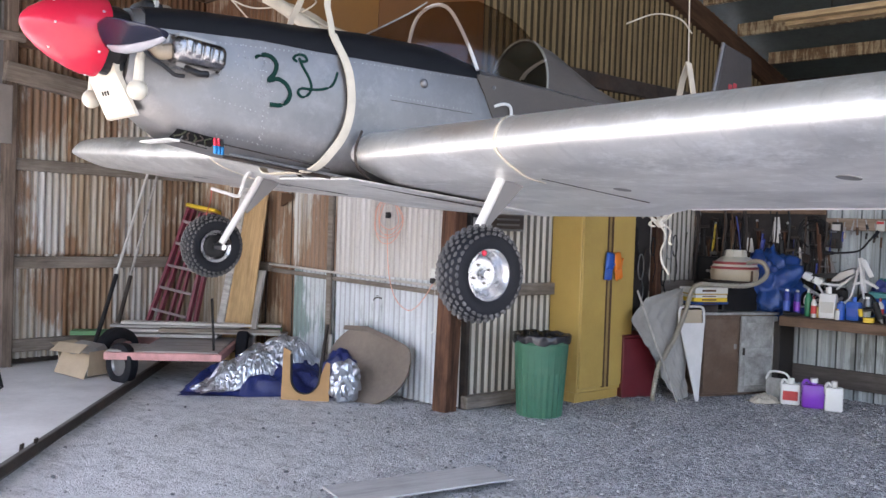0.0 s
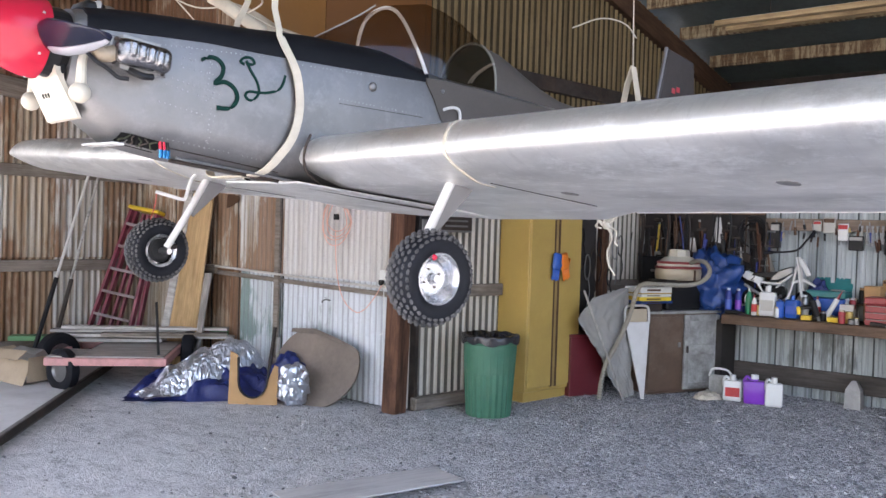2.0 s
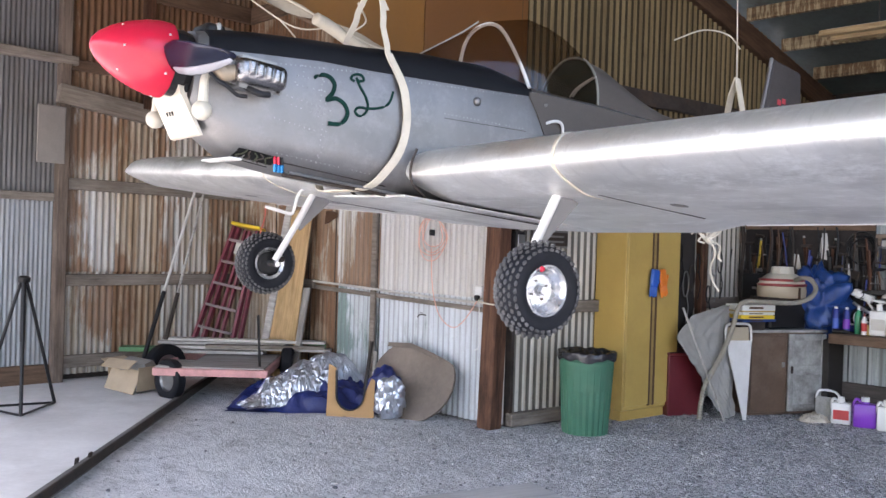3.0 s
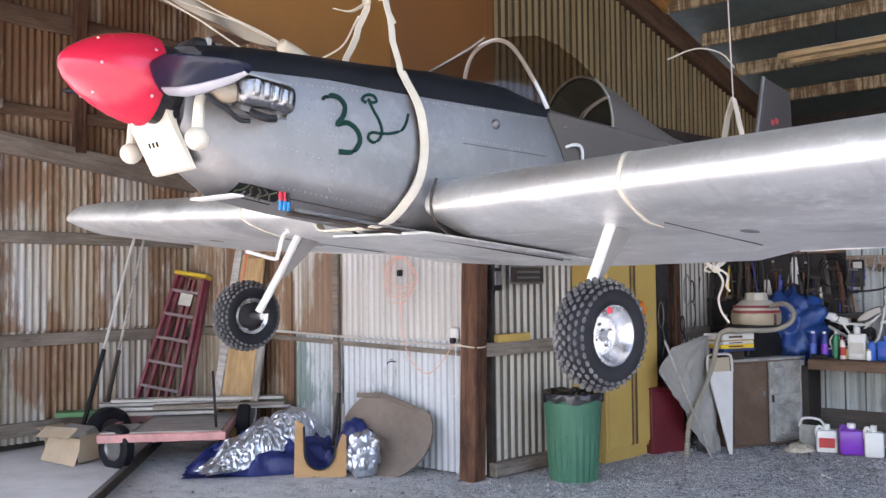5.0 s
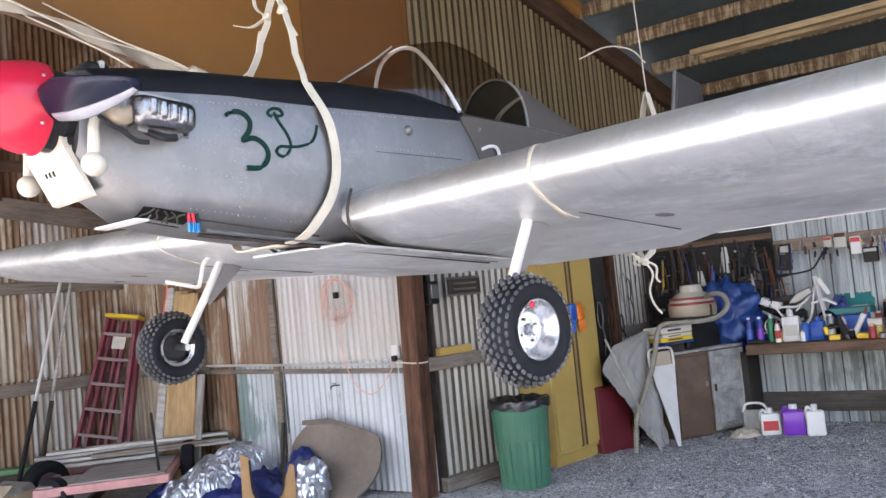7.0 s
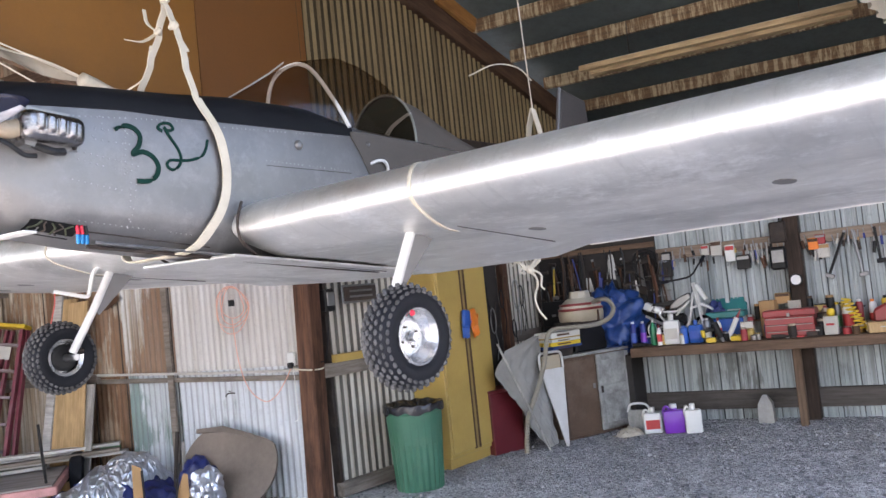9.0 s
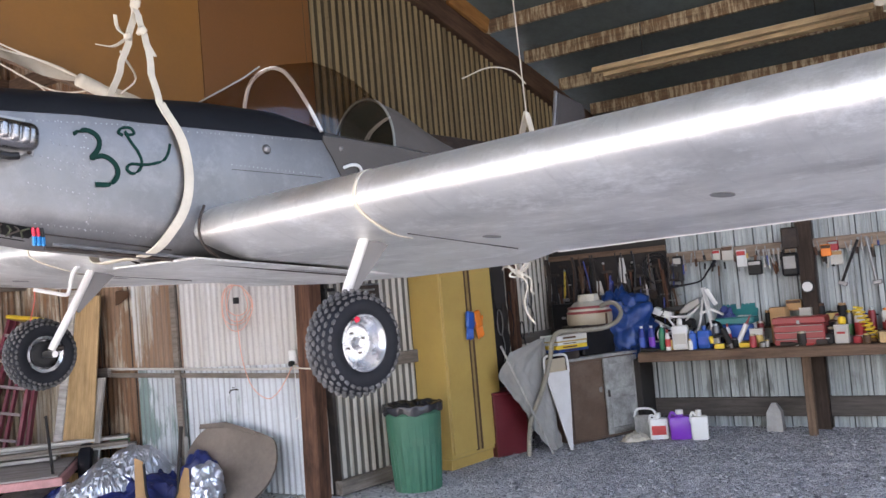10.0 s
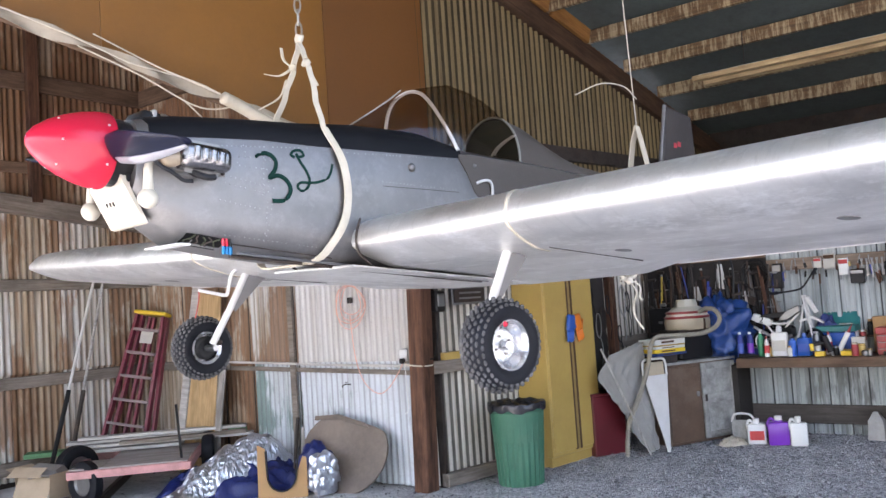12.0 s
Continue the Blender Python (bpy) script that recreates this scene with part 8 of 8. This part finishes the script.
# ---- white cord under the wing, hung planks, cloth on the partition ----
cordm = in_plane((3.76, 0.02, -0.25))
wc = thing("knotted_cord", Matrix.Translation(cordm) @ Matrix.Scale(1.42, 4), "white webbing knotted in a straggly bow under the tail", "cord")
for k, (pts_, w_) in enumerate((([(0, 0, -0.02), (-0.03, 0.0, 0.0), (-0.06, 0.01, 0.02), (-0.08, 0.02, 0.005)], 0.01), ([(0, 0, -0.02), (0.03, 0.0, 0.01), (0.06, 0.0, 0.035)], 0.01), ([(0, 0, -0.02), (0.03, 0, -0.08), (0.012, 0.01, -0.15), (0.02, 0.0, -0.21), (0.05, -0.01, -0.26)], 0.008),
                        ([(0.01, 0, -0.02), (0.05, 0, -0.05), (0.045, 0, -0.10), (0.06, 0.0, -0.12)], 0.008), ([(-0.02, 0, -0.02), (-0.05, 0, 0.03), (0.02, 0.0, 0.05), (0.05, 0, 0.02), (0.0, 0, -0.02)], 0.01), ([(-0.03, 0, 0.0), (-0.05, 0.0, -0.025), (-0.02, 0.01, -0.035)], 0.008))):
    part("cord_end", tubed(spline(pts_, 6), 0.012, flat=(w_, 0.006, (0.7, 0.2, 0.6))), WEBBING, wc)
for s_ in (1, -1):
    part("webbing_leg", tubed([Vector((0, 0, -0.015))] + [(in_plane(p) - cordm) / 1.42 for p in ((3.78, s_ * 0.10, -0.12), (3.80, s_ * 0.15, 0.05), (3.83, s_ * 0.13, 0.30))], 0.012, flat=(0.03, 0.005, side_axis)), WEBBING, wc)
bm = bmesh.new()
bmesh.ops.create_icosphere(bm, subdivisions=2, radius=0.02)
for v_ in bm.verts:
    v_.co *= 1 + 0.5 * noise.noise(v_.co * 60)
bmesh.ops.transform(bm, matrix=Matrix.Translation((0, 0, -0.02)), verts=bm.verts)
part("knot", bm, WEBBING, wc, smooth=True)

batten = thing("hung_planks", Matrix.Translation(roof_point(3.62, 2.5) - Vector((0, 0, 0.42))), "pale planks stored on hangers below the purlins", "plank")
# narrow white strip paints the lit edge of the upper plank
for dz, w, off, l, mt in ((0.0, 0.10, -0.10, 2.9, PURLIN_PLANK), (-0.04, 0.14, 0.03, 2.75, PURLIN_PLANK), (0.03, 0.03, -0.03, 2.85, WHITE_PAINT)):
    a0 = -away * (l / 2) + gd * off + Vector((0, 0, dz))
    beam("plank", a0, -a0 + gd * off * 2 + Vector((0, 0, 2 * dz)), w, 0.06, mt, batten)
for c in (-0.9, 0.9):
    part("hanger", tubed([away * c + Vector((0, 0, -0.03)), away * c + Vector((0, 0, 0.44))], 0.006, 6), STEEL_DARK, batten)
rg = thing("hanging_cloth", Matrix.Translation(roof_point(3.1, 4.25) - Vector((0, 0, 0.42))), "ragged white cloth hung over the rafter", "cloth")
rows_ = []
for j in range(9):
    ring = []
    for i in range(21):
        s_ = i / 20
        drop = 0.46 + 0.035 * abs(math.sin(i * 0.8)) + 0.03 * noise.noise((i * 0.7, 3, 1))
        ring.append(tuple(gd * (1.2 * (s_ - 0.42)) - away * (0.10 + 0.03 * math.sin(s_ * 22)) + Vector((0, 0, 0.12 - drop * j / 8))))
    rows_.append(ring)
part("cloth", loft(rows_, closed=False), WEBBING, rg, smooth=True)

pf = frame_at(POST + gd * 0.24 + bd * 0.07, -gd)
film = thing("polythene_strip", pf, "strip of cloudy polythene tied along the partition's lower edge", "polythene")
rows_ = []
for j in range(4):
    ring = []
    for i in range(41):
        x = 0.2 + 4.4 * i / 40
        ring.append((x, 0.10 + 0.03 * math.sin(i * 1.3 + j), 2.87 + 0.235 * x - 0.012 * j - 0.02 * abs(math.sin(i * 0.35)) * j))
    rows_.append(ring)
FILM = surface("cloudy_polythene", (0.36, 0.31, 0.24), 0.35, var=0.15, scale=6, fine=50, bump=0.15)
part("film", loft(rows_, closed=False), FILM, film, smooth=True)
part("string", tubed([(0.2 + 0.4 * i, 0.13, 2.86 + 0.235 * (0.2 + 0.4 * i) - 0.05 * math.sin(i * 1.1) ** 2) for i in range(12)], 0.006), WEBBING, film)
part("string", tubed(spline([(2.6, 0.13, 3.3), (2.2, 0.14, 3.02), (1.6, 0.14, 2.98), (1.3, 0.14, 3.1)], 6), 0.005), WEBBING, film)
roll_ = thing("cloth_roll", frame_at((-1.51, 6.25), -gd, 3.18) @ pose(0, 0, 0, 0, -26, 0), "rolled white cloth tied below the partition", "cloth")
part("roll", tubed(spline([(-0.22, 0, 0.02), (-0.1, 0.01, 0), (0.1, -0.01, 0), (0.22, 0, -0.02)], 5), 0.045, 12), WEBBING, roll_, smooth=True)
back_ = (frame_at((-1.51, 6.25), -gd, 3.18) @ pose(0, 0, 0, 0, -26, 0)).inverted()
for pts_ in ([(-1.45, 6.30, 3.20), (-1.20, 5.60, 3.10), in_plane((0.87, 0.06, 0.50))], [(-1.55, 6.22, 3.22), (-1.8, 6.15, 3.36), (-2.1, 6.1, 3.5), (-2.5, 5.95, 3.72)], [(-1.55, 6.22, 3.22), (-1.85, 6.2, 3.22), (-2.2, 6.0, 3.42), (-2.6, 5.8, 3.62)]):
    part("tie_cord", tubed(spline([back_ @ Vector(p) for p in pts_], 6), 0.006, 6), WEBBING, roll_)

# ---- dense small clutter on the wall and at the back of the bench ----
random.seed(44)
CORNER_MATS = ((BLACK_PLASTIC, "black"), (BLACK_PLASTIC, "black"), (STEEL_DARK, "dark rusty steel"), (BROWN_TRIM, "dark brown"), (GREY_METAL, "dull steel"), (NAVY_PLASTIC, "navy"), (TIMBER, "wooden-handled"))


def hung_tool(x, y, z, l, mt, colour, kind):
    o = thing("hung_" + kind, at(BN, x, y, z, 0, random.uniform(-9, 9), random.uniform(-20, 20)), colour + " " + kind + " hung in the crowded corner", kind, "tools hung in the corner")
    r = 0.008 + 0.007 * random.random()
    part("shank", tubed([(0, 0, 0), (0.006, 0, -l * 0.5), (0, 0, -l)], r, 7), mt, o)
    if kind == "clamp":
        part("jaw", tubed([(0, 0, -l), (0.09, 0, -l), (0.09, 0, -l + 0.08)], 0.012, 7), STEEL_DARK, o)
        part("screw", tubed([(0.0, 0, -l * 0.4), (0.10, 0, -l * 0.4)], 0.008, 7), GREY_METAL, o)
    elif kind == "saw":
        part("blade", prism([(-0.02, -l), (0.07, -l), (0.03, -0.06), (-0.02, -0.06)], 0.004), GREY_METAL, o)
        part("grip", boxed((0.11, 0.025, 0.10), pose(0.02, 0, -l - 0.04, 0, 15, 0), 0.02), mt, o)
    elif kind == "hammer":
        part("head", boxed((0.12, 0.03, 0.035), Matrix.Translation((0, 0, -0.01)), 0.008), STEEL_DARK, o)
    else:
        part("strap", boxed((0.05, 0.02, l * 0.6), Matrix.Translation((0.02, -0.01, -l * 0.55)), 0.009), mt, o)
    return o


for k in range(60):
    mt, colour = random.choice(CORNER_MATS)
    hung_tool(-1.25 + 1.55 * (k + random.random()) / 60, -0.09 - 0.10 * random.random(), 1.42 + 0.58 * random.random(), 0.22 + 0.28 * random.random(), mt, colour, random.choice(("clamp", "saw", "hammer", "strap")))
for x, z, w, h, mt, colour in ((-1.05, 1.25, 0.30, 0.42, BLACK_PLASTIC, "black"), (-0.66, 1.18, 0.34, 0.36, STEEL_DARK, "dark steel"), (-0.95, 0.85, 0.4, 0.36, BROWN_PANEL, "dark brown"), (-0.30, 1.34, 0.26, 0.30, BLACK_PLASTIC, "black")):
    o = thing("storage_case", at(BN, x, -0.14, z - h / 2, 0, 0, random.uniform(-6, 6)), colour + " storage case stacked in the corner", "case", "cases in the corner")
    part("case", boxed((w, 0.2, h), Matrix.Translation((0, 0, h / 2)), 0.012), mt, o)
    part("catch", boxed((0.05, 0.015, 0.03), Matrix.Translation((0, -0.105, h * 0.6)), 0.004), GREY_METAL, o)
st_ = thing("corner_shelving", at(BN, -0.78, -0.14, 0), "dark steel shelving under the corner cases", "shelf")
for z in (0.2, 0.66, 0.98, 1.16):
    part("shelf", boxed((0.86, 0.24, 0.02), Matrix.Translation((0, 0, z)), 0.004), STEEL_DARK, st_)
for x in (-0.42, 0.42):
    part("upright", boxed((0.03, 0.24, 1.2), Matrix.Translation((x, 0, 0.6)), 0.004), STEEL_DARK, st_)

ITEM_MATS = ((BLACK_PLASTIC, "black"), (STEEL_DARK, "dark steel"), (GREY_METAL, "dull metal"), (RED_DULL, "faded red"), (CARDBOARD, "brown card"), (PAPER, "white paper"), (NAVY_PLASTIC, "navy"), (YELLOW_STEEL, "dull yellow"), (BROWN_TRIM, "dark brown"), (BEIGE, "beige"), (WHITE_PLASTIC, "white"), (BLACK_PLASTIC, "black"))


def small_item(x, y, z, mt, colour):
    kind = random.choice(("jar", "tin", "tube", "block", "tin"))
    o = thing("small_" + kind, at(BN, x, y, z, 0, 0, random.uniform(-30, 30)), colour + " " + kind + " among the clutter on the bench", kind, "small clutter on the bench")
    h = random.uniform(0.05, 0.17)
    r = random.uniform(0.022, 0.045)
    if kind in ("jar", "tin"):
        bm = bmesh.new()
        lathe(bm, [(0, 0), (r * 0.95, 0), (r, 0.006), (r, h * 0.8), (r * 0.85, h * 0.86), (0, h * 0.86)], 14)
        smooth_by_angle(part("body", bm, mt, o), 40)
        bm = bmesh.new()
        lathe(bm, [(0, h * 0.85), (r * 0.86, h * 0.85), (r * 0.84, h), (0, h)], 14)
        smooth_by_angle(part("lid", bm, random.choice(ITEM_MATS)[0], o), 40)
    elif kind == "tube":
        part("body", tubed([(-0.09, 0, r * 0.7), (0.02, 0, r * 0.7), (0.09, 0, r * 0.7)], r, 10, radii=[r * 0.7, r * 0.7, r * 0.3]), mt, o)
        part("cap", tubed([(0.09, 0, r * 0.7), (0.12, 0, r * 0.7)], r * 0.25, 8), BLACK_PLASTIC, o)
    else:
        part("body", boxed((r * 3, r * 2, h * 0.7), Matrix.Translation((0, 0, h * 0.35)), 0.006), mt, o)
        part("lid", boxed((r * 3.1, r * 2.1, 0.012), Matrix.Translation((0, 0, h * 0.7 + 0.004)), 0.003), random.choice(ITEM_MATS)[0], o)


for k in range(80):
    small_item(0.05 + 3.3 * (k + random.random()) / 80, random.uniform(-0.62, -0.06), TOP, *random.choice(ITEM_MATS))
for x, w, h in ((1.15, 0.4, 0.17), (1.95, 0.5, 0.2), (2.9, 0.5, 0.22)):
    o = thing("bench_riser", at(BN, x, -0.10, TOP), "dark timber riser shelf at the back of the bench", "shelf", "risers on the bench")
    part("board", boxed((w, 0.16, 0.018), Matrix.Translation((0, 0, h)), 0.003), TIMBER_X, o)
    for dx in (-w / 2 + 0.02, w / 2 - 0.02):
        part("side", boxed((0.018, 0.16, h - 0.01), Matrix.Translation((dx, 0, h / 2 - 0.005)), 0.003), TIMBER, o)
    for k in range(5):
        small_item(x - w / 2 + w * (k + 0.5) / 5, -0.10, TOP + h + 0.01, *random.choice(ITEM_MATS))
for k in range(64):
    mt, colour = random.choice(CORNER_MATS if k % 4 else ITEM_MATS)
    o = thing("hung_hand_tool", at(BN, 0.2 + 3.3 * (k + random.random()) / 64, -0.095, random.uniform(1.82, 1.93), 0, random.uniform(-14, 14), 0), colour + " hand tool hung on the wall rail", "tool", "tools hung on the wall")
    l = random.uniform(0.1, 0.24)
    part("shank", tubed([(0, 0, 0), (0, 0, -l)], random.uniform(0.004, 0.008), 6), GREY_METAL, o)
    part("grip", tubed([(0, 0, -l * 0.5), (0, 0, -l)], random.uniform(0.010, 0.016), 8), mt, o)

# ---- flat boards and offcuts on the floor ----
for x, y, rz, l, w, mt, nm, lb in ((-0.42, 5.55, 34, 1.2, 0.36, PLY_GREY, "plywood_sheet", "dusty grey plywood sheet lying on the gravel"), (0.4, 5.25, 30, 0.7, 0.1, GREY_BOARD, "floor_offcut", "grey timber offcut lying on the gravel")):
    o = thing(nm, pose(x, y, 0.055, 0, 0, rz), lb, "board", "boards on the floor")
    part("board", boxed((l, w, 0.014), None, 0.003), mt, o)

# ---- near-black sheet added for the corner's shade, and what stands beside the yellow cabinet ----
tbd = thing("dark_corner_sheet", at(BN, -0.52, -0.075, 1.0), "near-black board added for the dark corner behind the hung tools", "board")
part("panel", boxed((1.45, 0.02, 1.1), Matrix.Translation((0, 0, 0.55)), 0.003), DARK_BOARD, tbd)
part("batten", boxed((1.45, 0.03, 0.06), Matrix.Translation((0, -0.02, 1.0)), 0.004), TIMBER_X, tbd)
tp_ = thing("leaning_board", at(CAB, 1.12, 0.20, 0), "tall dark grey board standing behind the red box", "board")
part("panel", boxed((0.42, 0.03, 1.95), Matrix.Translation((0, 0, 0.975)), 0.004), DARK_BOARD, tp_)
part("edge_strip", boxed((0.02, 0.036, 1.95), Matrix.Translation((-0.2, -0.004, 0.975)), 0.003), GREY_METAL, tp_)
cp_ = thing("timber_stud", at(CAB, 1.50, 0.22, 0), "red-brown timber stud in the dark corner", "stud")
part("stud", boxed((0.10, 0.09, 2.4), Matrix.Translation((0, 0, 1.2)), 0.006), TIMBER, cp_)
random.seed(9)
for k in range(9):
    mt, colour = random.choice(CORNER_MATS)
    o = thing("hung_cable", at(CAB, 0.95 + 0.10 * k, 0.17, 1.15 + 0.7 * random.random()), colour + " cable loop hung beside the cabinet", "cable", "cables in the corner")
    r = 0.05 + 0.05 * random.random()
    part("loop", tubed([(r * 0.6 * math.sin(a), -0.01, -r * 1.7 + r * 1.7 * math.cos(a)) for a in [i * math.pi / 9 for i in range(19)]], 0.007, 6), mt, o)
    part("tail", tubed(spline([(0.02, -0.01, -r * 3.2), (0.04, -0.02, -r * 3.2 - 0.15), (0.0, -0.02, -r * 3.2 - 0.3)], 4), 0.006, 6), mt, o)

# ---- loose stones on the gravel ----
random.seed(21)
ico_v = [Vector(p).normalized() for p in ((0, -0.53, 0.85), (0, 0.53, 0.85), (0, -0.53, -0.85), (0, 0.53, -0.85), (0.85, 0, 0.53), (0.85, 0, -0.53), (-0.85, 0, 0.53), (-0.85, 0, -0.53), (0.53, 0.85, 0), (-0.53, 0.85, 0), (0.53, -0.85, 0), (-0.53, -0.85, 0))]
ico_f = [(0, 4, 1), (0, 1, 6), (0, 6, 11), (0, 11, 10), (0, 10, 4), (3, 5, 2), (3, 2, 7), (3, 7, 9), (3, 9, 8), (3, 8, 5), (1, 4, 8), (4, 5, 8), (4, 10, 5), (5, 10, 2), (10, 11, 2), (11, 7, 2), (11, 6, 7), (6, 9, 7), (6, 1, 9), (1, 8, 9)]
sv, sf = [], []
for k in range(22000):
    y = 4.2 + 6.0 * random.random() ** 1.2
    x = -3.0 - 0.12 * (y - 5) + 8.5 * random.random()
    if random.random() > 0.03 + 0.97 * max(0.0, min(1.0, (x + 2.0) / 3.5)):
        continue
    r = 0.0045 + 0.011 * random.random() ** 3.0 + 0.006 * random.random() ** 2 * max(0.0, min(1.0, (x + 1.0) / 4.0))
    sx, sy, sz = r * random.uniform(0.8, 1.5), r * random.uniform(0.7, 1.2), r * random.uniform(0.5, 0.9)
    a = random.uniform(0, 6.3)
    base = len(sv)
    zg = 0.028 * noise.noise((x * 0.5, y * 0.5, 0)) + 0.012 * noise.noise((x * 2.3, y * 2.3, 4))
    for q in ico_v:
        j = random.uniform(0.8, 1.15)
        px, py = q.x * sx * j, q.y * sy * j
        sv.append((x + px * math.cos(a) - py * math.sin(a), y + px * math.sin(a) + py * math.cos(a), zg + sz * 0.55 + q.z * sz * j))
    sf += [tuple(base + i for i in f) for f in ico_f]
PEBBLE, nt, bs, nd, ln = nodes_of("loose_stone")
geo = nd.new("ShaderNodeNewGeometry")
ln.new(ramp(nt, geo.outputs["Random Per Island"], [(0.0, (0.09, 0.092, 0.1)), (0.5, (0.2, 0.202, 0.212)), (0.85, (0.34, 0.342, 0.35)), (1.0, (0.5, 0.5, 0.505))]), bs.inputs["Base Color"])
bs.inputs["Roughness"].default_value = 0.85
tagged(link("loose_stones", sv, sf, PEBBLE), "loose grey stones scattered over the gravel floor", "gravel", kind="stuff")
